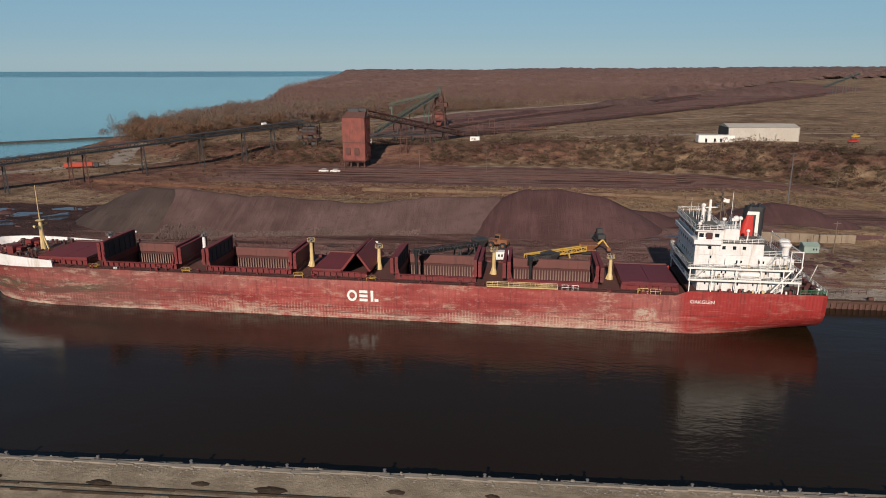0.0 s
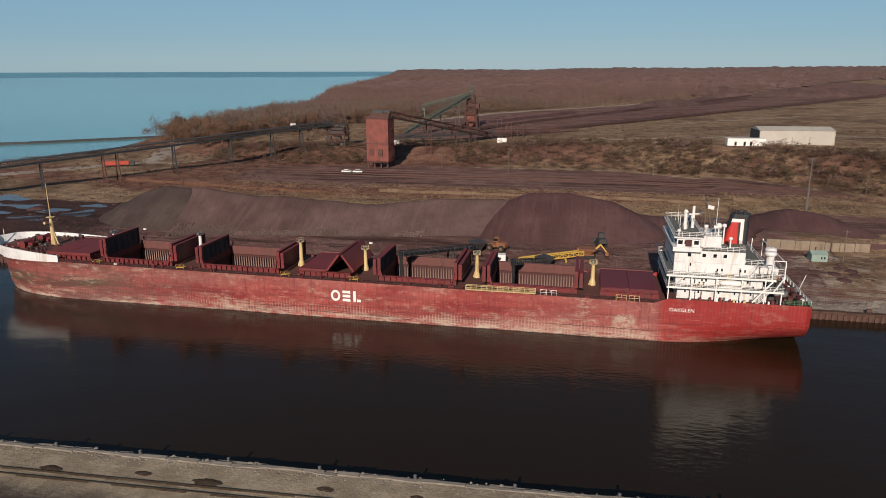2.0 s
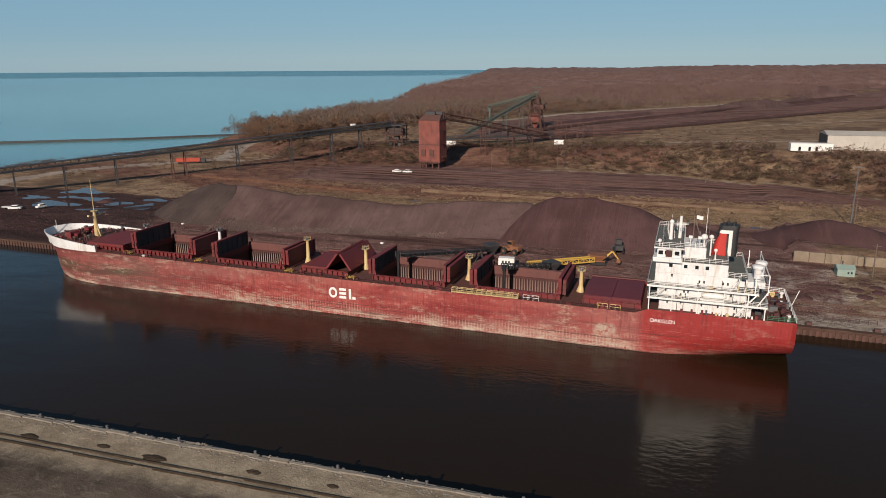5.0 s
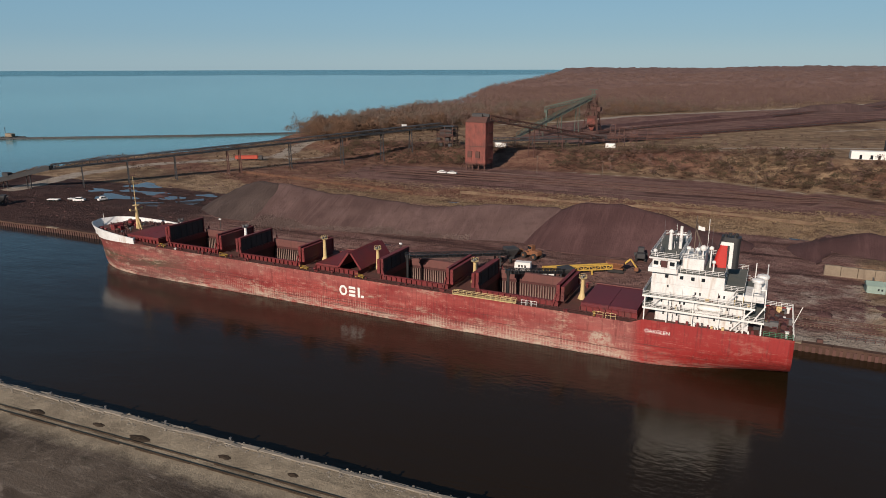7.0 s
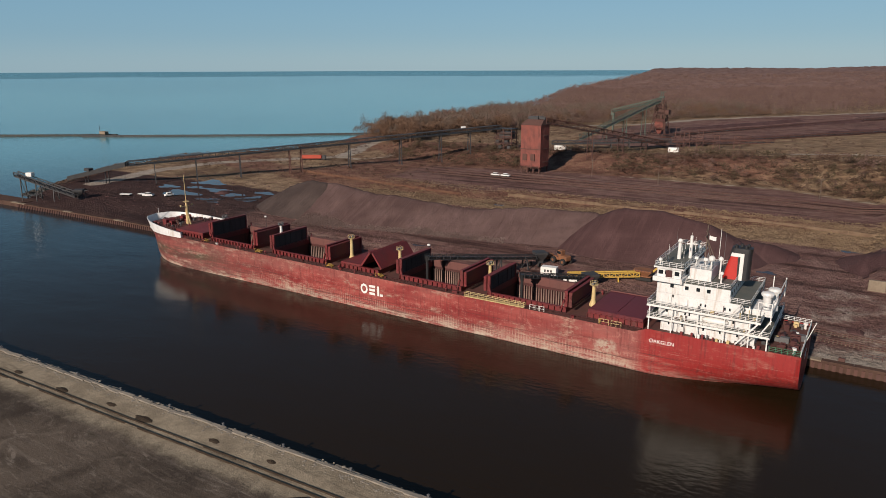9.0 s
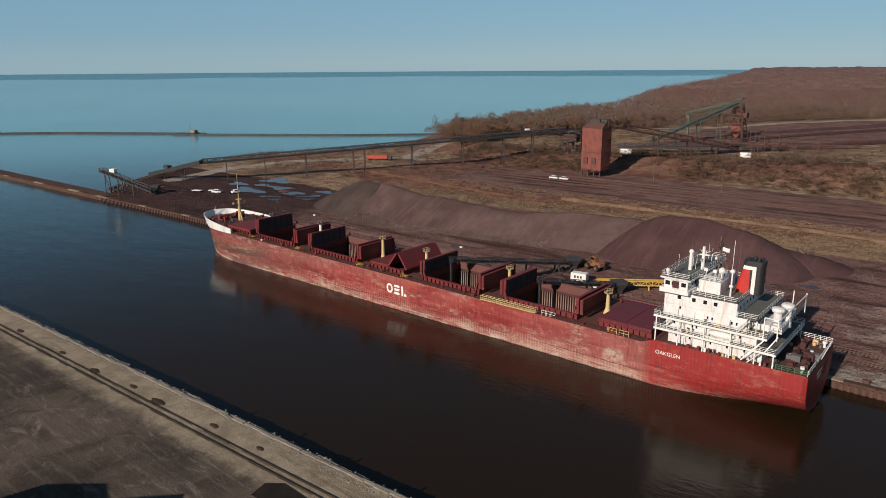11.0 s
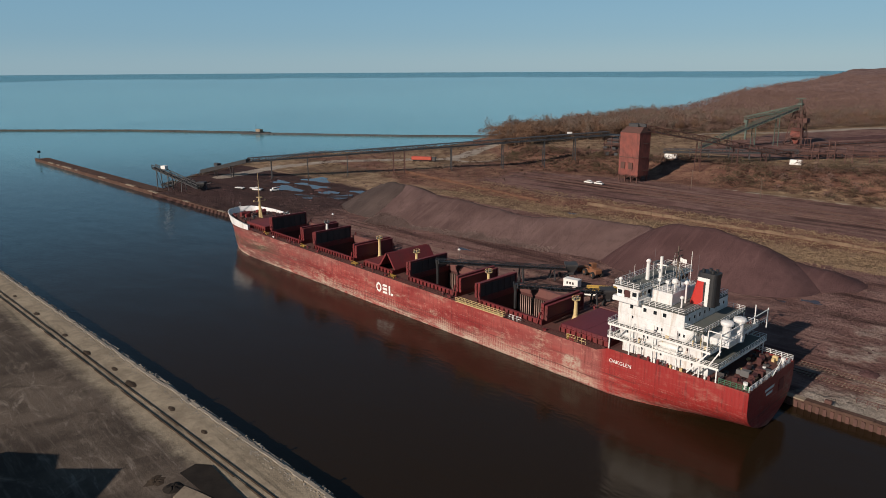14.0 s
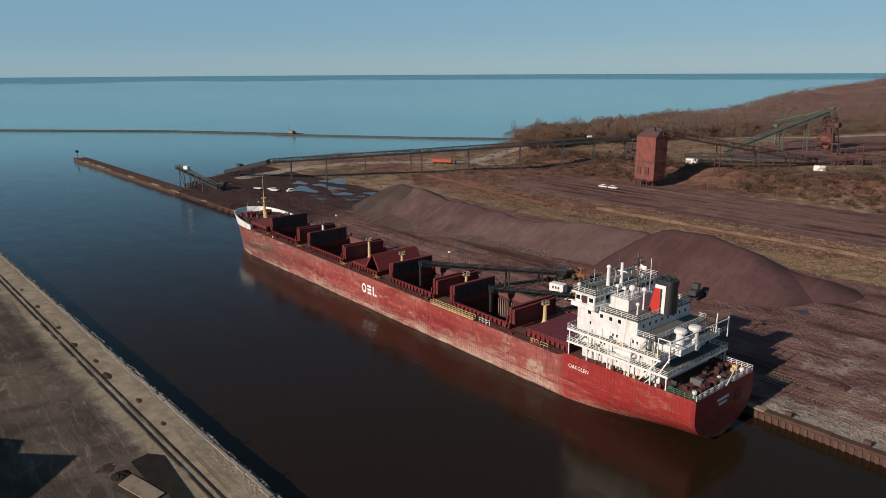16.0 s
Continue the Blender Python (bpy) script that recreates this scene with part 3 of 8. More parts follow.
def near_line(x, y, pts):
    """Distance from a chain of points."""
    d = np.full(np.shape(x), 1e9)
    for (ax, ay), (bx, by) in zip(pts, pts[1:]):
        u = np.clip(((x - ax) * (bx - ax) + (y - ay) * (by - ay)) / ((bx - ax) ** 2 + (by - ay) ** 2), 0, 1)
        d = np.minimum(d, np.hypot(x - ax - u * (bx - ax), y - ay - u * (by - ay)))
    return d


def wavy(x, y, s, seed=0.0):
    return (np.sin(x / s + seed) * np.cos(y / s * 1.3 + 1.7 * seed) + np.sin(x / s * 2.3 + y / s * 1.9 + seed * 2) * 0.5 + np.sin(y / s * 3.1 - x / s * 1.1) * 0.3) / 1.8


def plateau(x, y):
    p = np.interp(x, [-300, -160, -60, 130, 600], [7.0, 12.0, 12.4, 20.0, 21.0])
    return p + (15.5 - p) * sstep(490, 640, y) * sstep(-260, -60, x)


def far_rise(x, y):
    """The country climbs slowly with distance, more to the east."""
    d = np.hypot(x - 60, y - 30)
    east = sstep(-0.35, 0.75, x / np.maximum(d, 1))
    return (np.clip(d - 1300, 0, None) / 3500) ** 1.6 * (46 + 8 * east)


def land_z(x, y):
    x, y = np.asarray(x, float), np.asarray(y, float)
    q = y - quay_y(x)
    low = 1.7 + 1.8 * sstep(4, 45, q) + 0.15 * wavy(x, y, 17)
    ledge = sstep(0, 3, y - ledge_y(x)) * sstep(-240, -215, x)
    low = low + 1.8 * ledge + (1.0 - ledge) * sstep(305, 330, y) * 0.6
    east = sstep(84, 86, x) * sstep(253.5, 255, y)
    low = np.maximum(low, low * (1 - east) + 6.6 * east)
    f = foot_y(x)
    width = 42.0
    up = sstep(0, width, y - f)
    z = low * (1 - up) + (plateau(x, y) + 0.4 * wavy(x, y, 31, 2.0)) * up
    z = z + far_rise(x, y)
    s = x - shore_x(y)
    return z * sstep(-2, 24, s) - 4 * (1 - sstep(-6, 14, s))


def land_cover(x, y):
    """Weights of dry grass, gravel and ore-reddened turf; the rest is ore dust."""
    f = foot_y(x)
    led = y - ledge_y(x)
    front = sstep(297, 304, y + 4 * wavy(x, y, 23))
    rails = sstep(8, 16, led) * (1 - sstep(f - 12, f - 3, y)) * sstep(-190, -150, x)
    grass = front * (1 - 0.92 * rails)
    lake = sstep(-170, -190, x) * (1 - sstep(f - 6, f + 6, y))
    grass = np.maximum(grass, 0.9 * lake * sstep(276, 290, y))
    yard = sstep(500, 530, y) * sstep(4, -4, x - belt_x(y)) * sstep(-140, -100, x)
    yard = yard * np.maximum(sstep(4, 16, x - wood_edge(y)), sstep(700, 640, y))
    grass = grass * (1 - yard)
    red = sstep(-10, -60, x) * sstep(305, 330, y) * (1 - sstep(470, 500, y)) * (1 - 0.7 * sstep(-200, -240, x))
    red = np.maximum(red, 0.75 * sstep(-4, 6, y - f) * (1 - sstep(44, 56, y - f)) * (0.5 + 0.5 * sstep(60, -10, x)))
    red = np.clip(red + 0.45 * sstep(-12, -3, led) * (1 - sstep(14, 24, led)) + 0.5 * wavy(x, y, 37, 1.0), 0, 1) * sstep(300, 312, y)
    east = sstep(86, 100, x) * (1 - sstep(262, 275, y)) * 0.75 * sstep(196, 205, y)
    road = 2.2 * np.exp(-(near_line(x, y, ROAD) / 5.0) ** 2) + 0.9 * np.exp(-(near_line(x, y, LOOP) / 3.5) ** 2)
    woodside = 0.95 * np.exp(-((x - wood_edge(y) - 15) / 9.0) ** 2) * sstep(600, 660, y) * (1 - sstep(1150, 1250, y))
    path = 0.8 * np.exp(-((y - 489 - 0.05 * x) / 4.0) ** 2) * sstep(0, 40, x) + 0.6 * np.exp(-((y - 640 - 0.9 * (x - 80)) / 9.0) ** 2) * sstep(70, 110, x)
    quayside = (1 - sstep(6, 16, y - quay_y(x))) * sstep(70, 90, x)
    foot = 0.62 * np.exp(-((y - f + 5) / 3.0) ** 2) * sstep(-70, -40, x)
    gravel = road + woodside + path + foot + 0.3 * quayside + 0.42 * sstep(62, 76, x) * (1 - sstep(246, 254, y))
    return np.clip(grass + east, 0, 1), np.clip(gravel, 0, 1), red


def lines(lo, hi, step, far_lo, far_hi, growth=1.18):
    mid = list(np.arange(lo, hi + 0.1, step))
    a, s = lo, step
    while a > far_lo:
        s *= growth
        a -= s
        mid.insert(0, max(a, far_lo))
    a, s = hi, step
    while a < far_hi:
        s *= growth
        a += s
        mid.append(min(a, far_hi))
    return np.array(mid)


def build_ground():
    xs = lines(-420, 300, 4.0, -3600, 4000, 1.08)
    vs = lines(0, 420, 4.0, 0, 4550, 1.045)
    X, V = np.meshgrid(xs, vs)
    Y = quay_y(X) + V
    far = np.hypot(X - 60, Y - 30) > 4800
    Z = land_z(X, Y)
    Z[:2] = np.minimum(Z[:2], 1.7)
    n, m = X.shape
    idx = np.arange(n * m).reshape(n, m)
    quads = np.stack([idx[:-1, :-1], idx[:-1, 1:], idx[1:, 1:], idx[1:, :-1]], -1).reshape(-1, 4)
    drop = (far[:-1, :-1] | far[1:, 1:] | far[:-1, 1:] | far[1:, :-1]).reshape(-1) | (Z[:-1, :-1] < -3.9).reshape(-1) & (Z[1:, 1:] < -3.9).reshape(-1) & (Z[:-1, 1:] < -3.9).reshape(-1) & (Z[1:, :-1] < -3.9).reshape(-1)
    me = arrays("ground", np.stack([X, Y, Z], -1).reshape(-1, 3).tolist(), quads[~drop].tolist(), GROUND)
    g, k, red = land_cover(X, Y)
    wet = sstep(-135, -170, X) * (1 - sstep(285, 305, Y))
    col = np.stack([wet, g, k, red], -1).reshape(-1)
    me.attributes.new("cover", "FLOAT_COLOR", "POINT").data.foreach_set("color", col.astype(np.float32))
    me.polygons.foreach_set("use_smooth", [True] * len(me.polygons))
    return setting("ground", me, GROUND, "red ore dust, dry grass and rising scrubby ground of the far bank", "ground")


build_ground()


def build_water():
    """One sheet of water, bent up very slightly far out so that its edge lies where the lake's horizon does."""
    rr = [0, 60, 120, 200, 300, 450, 650, 900, 1200, 1500, 1800, 2100, 2400, 2700, 3000, 3300, 3600, 3900, 4200, 4500, 4800]
    n = 96
    verts, faces = [], []
    for r in rr:
        z = 46.0 * (max(r - 1200, 0) / 3600) ** 2
        verts += [(60 + r * math.cos(6.2832 * i / n), 30 + r * math.sin(6.2832 * i / n), z) for i in range(n)]
    for k in range(len(rr) - 1):
        for i in range(n):
            a, b2 = k * n + i, k * n + (i + 1) % n
            faces.append((a, a + n, b2 + n, b2) if k else (a, a + n, b2 + n))
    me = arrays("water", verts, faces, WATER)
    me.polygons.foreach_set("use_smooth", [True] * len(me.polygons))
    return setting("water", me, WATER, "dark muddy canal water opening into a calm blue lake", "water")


build_water()


def bank_edge(x):
    return 98.3 + 0.045 * x


def build_near_bank():
    xs = lines(-260, 200, 5.0, -560, 1500, 1.3)
    vs = -lines(0, 130, 3.0, 0, 700, 1.3)
    X, V = np.meshgrid(xs, vs)
    Y = bank_edge(X) - 1.4 + V
    Z = 2.55 + 0.12 * wavy(X, Y, 9) * sstep(4, 20, -V) - 0.25 * sstep(3, 8, -V) * (1 - sstep(9, 14, -V))
    n, m = X.shape
    idx = np.arange(n * m).reshape(n, m)
    quads = np.stack([idx[:-1, :-1], idx[1:, :-1], idx[1:, 1:], idx[:-1, 1:]], -1).reshape(-1, 4)
    me = arrays("ground_near_bank", np.stack([X, Y, Z], -1).reshape(-1, 3).tolist(), quads.tolist(), BANK)
    me.polygons.foreach_set("use_smooth", [True] * len(me.polygons))
    setting("ground_near_bank", me, BANK, "packed grey-brown dirt and gravel of the near bank", "ground")
    bm = B()
    slab(bm, [(-560, bank_edge(-560) - 1.5), (1500, bank_edge(1500) - 1.5), (1500, bank_edge(1500) - 0.95), (-560, bank_edge(-560) - 0.95)], -3, 2.45)
    slab(bm, [(-560, bank_edge(-560) - 0.94), (1500, bank_edge(1500) - 0.94), (1500, bank_edge(1500) - 0.2), (-560, bank_edge(-560) - 0.2)], -3, 2.1)
    setting("quay_wall_near", bm, QUAY, "rusty sheet-pile quay wall of the near bank", "quay wall")


build_near_bank()


# ---- quays and pier ----
def strip_along(bm, xs, off0, off1, z0, z1, fn):
    a = [(x, float(fn(x)) + off0) for x in xs]
    b = [(x, float(fn(x)) + off1) for x in reversed(xs)]
    return slab(bm, a + b, z0, z1)


QX = [-285, -200, -120, 80, 600, 1600]
bm = B()
for a, b2 in zip(QX, QX[1:]):
    strip_along(bm, [a, b2], -0.05, 0.9, -4, 1.85, quay_y)
quay_far = setting("quay_wall_far", bm, QUAY, "rust-brown quay wall with a concrete cap along the ore dock", "quay wall")
bm = B()
for i in range(300):                       # sheet-pile ribs
    x = -285 + i * 1.45
    y = float(quay_y(x))
    box(bm, x, x + 0.7, y - 0.35, y, -1, 1.5)
tagged(part("pile_ribs", bm, RUST_D, quay_far, "dark sheet-pile ribs"), kind="stuff")
for i in range(70):                        # cap blocks
    x = -285 + 6.6 * i
    bm = B()
    strip_along(bm, [x + 0.04, x + 6.56], -0.3, 1.3, 1.86, 2.15 + 0.04 * (i % 3), quay_y)
    part("cap_block", bm, QUAY if i % 6 else CONCRETE, quay_far)

pier = thing("pier", (-400, 190, 0), "long narrow rust-red pier running out into the lake", "pier")
bm = B()
PX = [-512, -450, -390, -320, -285]
for a, b2 in zip(PX, PX[1:]):
    slab(bm, [(a + 400, float(quay_y(a)) - 190), (b2 + 400, float(quay_y(b2)) - 190), (b2 + 400, float(quay_y(b2)) - 180), (a + 400, float(quay_y(a)) - 180)], -4, 1.9)
part("pier_body", bm, QUAY, pier)
rng = random.Random(5)
for i in range(34):
    x = -512 + 6.7 * i
    bm = B()
    strip_along(bm, [x + 400.05, x + 406.6], -190.25, -188.6, 1.9, 2.3 + rng.uniform(0, 0.25), lambda u: quay_y(u - 400))
    part("cap_block", bm, CONCRETE if rng.random() < 0.25 else QUAY, pier)
bm = B()
beam(bm, (-108, 0, 1.9), (-108, 0, 8.0), 0.25)
box(bm, -109.2, -106.8, -1, 1, 6.8, 8.6)
part("harbour_light", bm, BLACK, pier, "small dark harbour light on a post")


# ---- the ship ----
def deck_z(x):
    return 9.7 - 0.007 * x


SHIP = thing("bulk_carrier", (0, 180, 0), "weathered red bulk carrier with open hatches and white deckhouse", "ship")


def transom_half(z):
    u = min(max((z - 0.2) / 6.5, 0.0), 1.0)
    return 10.85 * (1 - (1 - u) ** 2.0) ** 0.62 + 0.3


def stem_x(z):
    return -146.2 + 0.5 * max(1.5 - z, 0.0) - 0.55 * max(z - 8.0, 0.0)


def half(x, z):
    b = 11.55
    if x < -116:
        u = min((-116 - x) / (-116 - stem_x(z)), 1.0)
        e = 2.1 + 0.05 * z
        return max(b * (1 - u ** e) ** (1 / (1.75 + 0.05 * z)), 0.02)
    if x > 44:
        s = ((x - 44) / 31.3) ** 1.5
        return b + (transom_half(z) - b) * s
    return b


def rim_z(x):
    """Top edge of the red shell."""
    if x > 44:
        return 10.75
    if x > 41:
        return deck_z(41) + 0.1 + (10.75 - deck_z(41) - 0.1) * (x - 41) / 3
    if x < -116:
        return deck_z(x) + 0.1 + min((-116 - x) / 30, 1) * -1.0
    return deck_z(x) + 0.1


XS = [75.3, 74, 72, 69, 66, 62, 58, 54, 50, 47, 44, 41] + list(range(38, -116, -6)) + [-116, -120, -124, -128, -131, -134, -136.5, -139, -141, -143, -144.6, -146]
LEVELS = [-0.14, 0, 0.05, 0.1, 0.18, 0.28, 0.4, 0.55, 0.7, 0.85, 1.0]


def shell(bm, stations, levels, zlo, zhi, inset=0.0):
    for s in (-1, 1):
        rows = []
        for x in stations:
            col = []
            for k in levels:
                z = zlo(x) + (zhi(x) - zlo(x)) * k
                xx = x
                if x < -116:                      # bow stations fan out along the raked stem
                    xx = -116 + (x + 116) / 30.0 * (-116 - stem_x(z))
                col.append(bm.verts.new((xx, s * max(half(xx, z) - inset, 0.0), z)))
            rows.append(col)
        for a, b in zip(rows, rows[1:]):
            for i in range(len(levels) - 1):
                bm.faces.new((a[i], a[i + 1], b[i + 1], b[i]))
    return bm


bm = shell(B(), XS, LEVELS, lambda x: 0.0, rim_z)
for k0, k1 in zip(LEVELS, LEVELS[1:]):            # transom plate
    z0, z1 = 10.75 * k0, 10.75 * k1
    a, b2 = half(75.3, z0), half(75.3, z1)
    bm.faces.new([bm.verts.new(p) for p in ((75.3, -a, z0), (75.3, a, z0), (75.3, b2, z1), (75.3, -b2, z1))])
bmesh.ops.remove_doubles(bm, verts=bm.verts, dist=0.03)
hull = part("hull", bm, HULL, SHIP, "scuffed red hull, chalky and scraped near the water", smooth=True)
for p in hull.data.polygons:
    p.use_smooth = abs(p.normal.x) < 0.95
bm = B()
box(bm, 73.2, 75.1, -0.35, 0.35, -2, 1.6)
part("rudder_head", bm, RED_DARK, SHIP)
bm = B()                                           # recessed mooring port in the transom
box(bm, 75.3, 75.38, 3.6, 6.2, 6.2, 8.8)
box(bm, 75.38, 75.42, 3.9, 5.9, 6.5, 8.5)
part("transom_port", bm, RED, SHIP)
bm = B()
for z, w in ((8.2, 4.4), (7.2, 3.0)):
    box(bm, 75.31, 75.36, -w / 2 - 1, w / 2 - 1, z, z + 0.55)
part("transom_lettering", bm, WHITE_P, SHIP, "white lettering too small to read")

# main deck with openings over the holds
HOLDS = [(-107.5, -86.5), (-78.0, -55.0), (-27.5, -7.0), (1.0, 23.0)]       # open
CLOSED = [(-126.5, -112.0), (-49.5, -35.0), (28.6, 42.2)]
HW, FW = 8.3, 6.8                                            # half width of the hatches
bm = B()


def deck_piece(bm, x0, x1, y0, y1):
    v = [bm.verts.new((x, y, deck_z(x) - (0.02 if abs(y) < 11 else 0.0))) for x, y in ((x0, y0), (x1, y0), (x1, y1), (x0, y1))]
    w = [bm.verts.new((p.co.x, p.co.y, p.co.z - 0.3)) for p in v]
    bm.faces.new(v), bm.faces.new(w[::-1])
    for i in range(4):
        bm.faces.new((v[i], w[i], w[(i + 1) % 4], v[(i + 1) % 4]))


deck_piece(bm, -116, 44, -11.5, -HW)
deck_piece(bm, -116, 44, HW, 11.5)
cuts = [-116] + [c for h in HOLDS for c in h] + [44]
for a, b2 in zip(cuts[::2], cuts[1::2]):
    deck_piece(bm, a, b2, -HW, HW)
part("main_deck", bm, DECK, SHIP, "rusty red-brown steel deck")
bm = B()
out = [(x, half(x, 10.5) - 0.15) for x in (-116, -122, -127, -131, -135, -138, -141, -143.5, -145.5, -147, -148.2)]
slab(bm, [(x, -y) for x, y in out] + [(x, y) for x, y in reversed(out)], 10.0, 10.65)
part("forecastle_deck", bm, DECK, SHIP)
bm = B()
out = [(x, half(x, 11.5) - 0.32) for x in (-127.2, -131, -135, -138, -141, -143.5, -145.5, -146.6)]
slab(bm, [(x, -y) for x, y in out] + [(x, y) for x, y in reversed(out)], 10.66, 12.2)
part("forecastle_platform", bm, DECK, SHIP, "raised rusty-red forecastle deck")
bm = B()
out = [(x, half(x, 10.4) - 0.12) for x in (44, 50, 56, 62, 68, 72, 75.1)]
slab(bm, [(x, -y) for x, y in out] + [(x, y) for x, y in reversed(out)], 9.9, 10.4)
part("poop_deck", bm, DECK, SHIP)

# white bow bulwark, with stays inside
BX = [-120, -124, -128, -131, -134, -136.5, -139, -141, -143, -144.6, -146]
lo = lambda x: rim_z(x) + 0.0
hi = lambda x: 12.35 + (0.0 if x > -121 else min((-120 - x) / 26, 1) * 1.9)
bm = shell(B(), BX, [0, 0.5, 1], lo, hi, -0.03)
shell(bm, BX, [0, 1], lo, hi, 0.22)
for s in (-1, 1):
    for x, x2 in zip(BX, BX[1:]):
        za, zb = hi(x), hi(x2)
        xa, xb = [-116 + (q + 116) / 30.0 * (-116 - stem_x(zq)) for q, zq in ((x, za), (x2, zb))]
        bm.faces.new([bm.verts.new(p) for p in ((xa, s * (half(xa, za) + 0.05), za), (xb, s * (half(xb, zb) + 0.05), zb), (xb, s * max(half(xb, zb) - 0.3, 0), zb), (xa, s * max(half(xa, za) - 0.3, 0), za))])
bulwark = part("bow_bulwark", bm, WHITE, SHIP, "white painted bow bulwark", smooth=True)
stay = mesh_of("bulwark_stay", slab(B(), [(-0.06, 0), (0.06, 0), (0.06, 1.0), (-0.06, 1.0)], 0, 1.9), WHITE)
for s in (-1, 1):
    for i in range(14):
        x = -121 - 1.85 * i
        y = half(x, 12) - 1.2
        if y > 0.4:
            piece("stay", stay, bulwark, pose(x, s * y if s > 0 else -y - 1.0, 10.6))

# hatch coamings, holds and covers
coam_h = 1.35
rib = mesh_of("rib", box(B(), -0.15, 0.15, -0.25, 0.25, -6.2, -0.6), RIB)
stay2 = mesh_of("coaming_stay", slab(B(), [(-0.09, -0.55), (0.09, -0.55), (0.09, 0), (-0.09, 0)], 0.0, 1.15), RED)


def coaming(x0, x1):
    z0, z1 = deck_z(x0), deck_z(x1)
    t = 0.35
    for y0, y1 in ((-HW, -HW + t), (HW - t, HW)):
        bm = B()
        v = []
        for y in (y0, y1):
            for x in (x0, x1):
                for k in (0, coam_h):
                    v.append(bm.verts.new((x, y, deck_z(x) + k)))
        for f in ((0, 1, 3, 2), (4, 6, 7, 5), (0, 4, 5, 1), (2, 3, 7, 6), (1, 5, 7, 3), (0, 2, 6, 4)):
            bm.faces.new([v[i] for i in f])
        part("hatch_coaming", bm, RED if y0 < 0 else DUST, SHIP)
    part("hatch_coaming", box(B(), x0, x0 + t, -HW + t, HW - t, z0, z0 + coam_h - 0.01), RED, SHIP)
    part("hatch_coaming", box(B(), x1 - t, x1, -HW + t, HW - t, z1, z1 + coam_h - 0.01), RED, SHIP)
    part("coaming_rest_bar", beam(B(), (x0, HW + 0.1, z0 + coam_h + 0.5), (x1, HW + 0.1, z1 + coam_h + 0.5), 1.1, 1.0), DUST, SHIP)
    bm = beam(B(), (x0, -HW - 0.18, z0 + coam_h + 0.06), (x1, -HW - 0.18, z1 + coam_h + 0.06), 0.75, 0.14)
    c = part("coaming_rest_bar", bm, RED, SHIP)
    n = int((x1 - x0) / 1.5)
    for i in range(n + 1):
        x = x0 + (x1 - x0) * i / n
        piece("coaming_stay", stay2, c, pose(x, -HW, deck_z(x)))
        if i % 2 == 0:
            piece("coaming_stay", stay2, c, pose(x, HW + 0.55, deck_z(x)))
    return c


for x0, x1 in HOLDS:
    coaming(x0, x1)
    za = deck_z((x0 + x1) / 2)
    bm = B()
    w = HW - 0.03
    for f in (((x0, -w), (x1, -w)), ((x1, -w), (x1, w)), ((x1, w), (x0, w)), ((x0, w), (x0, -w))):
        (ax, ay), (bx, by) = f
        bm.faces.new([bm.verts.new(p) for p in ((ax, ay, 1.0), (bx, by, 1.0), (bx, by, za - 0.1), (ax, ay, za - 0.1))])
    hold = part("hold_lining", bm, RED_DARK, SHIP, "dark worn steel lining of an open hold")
    n = int((x1 - x0 - 1) / 0.74)
    for i in range(n + 1):
        piece("rib", rib, hold, pose(x0 + 0.6 + (x1 - x0 - 1.2) * i / n, w - 0.3, za - 0.1))
    bm = B()
    nx, ny = 14, 10
    g = [[bm.verts.new((x0 + 0.1 + (x1 - x0 - 0.2) * i / nx, -w + 0.05 + (2 * w - 0.1) * j / ny, 1.1 + 3.4 * math.exp(-((i / nx - 0.5) * 2.6) ** 2 - ((j / ny - 0.55) * 2.4) ** 2) + 0.15 * math.sin(i * 2.1 + j * 1.3))) for j in range(ny + 1)] for i in range(nx + 1)]
    for i in range(nx):
        for j in range(ny):
            bm.faces.new((g[i][j], g[i + 1][j], g[i + 1][j + 1], g[i][j + 1]))
    part("ore_cargo", bm, ORE_DARK, SHIP, "dark ore heaped in the hold", smooth=True)


def cover_panel(bm, w, length, t):
    """A hatch panel lying flat, hinge at x = 0: plate, rim and underside girders."""
    box(bm, 0, length, -w, w, t - 0.12, t)
    for y in (-w, w - 0.25):
        box(bm, 0, length, y, y + 0.25, 0, t - 0.12)
    for x in (0, length - 0.25):
        box(bm, x, x + 0.25, -w + 0.25, w - 0.25, 0, t - 0.12)
    return bm


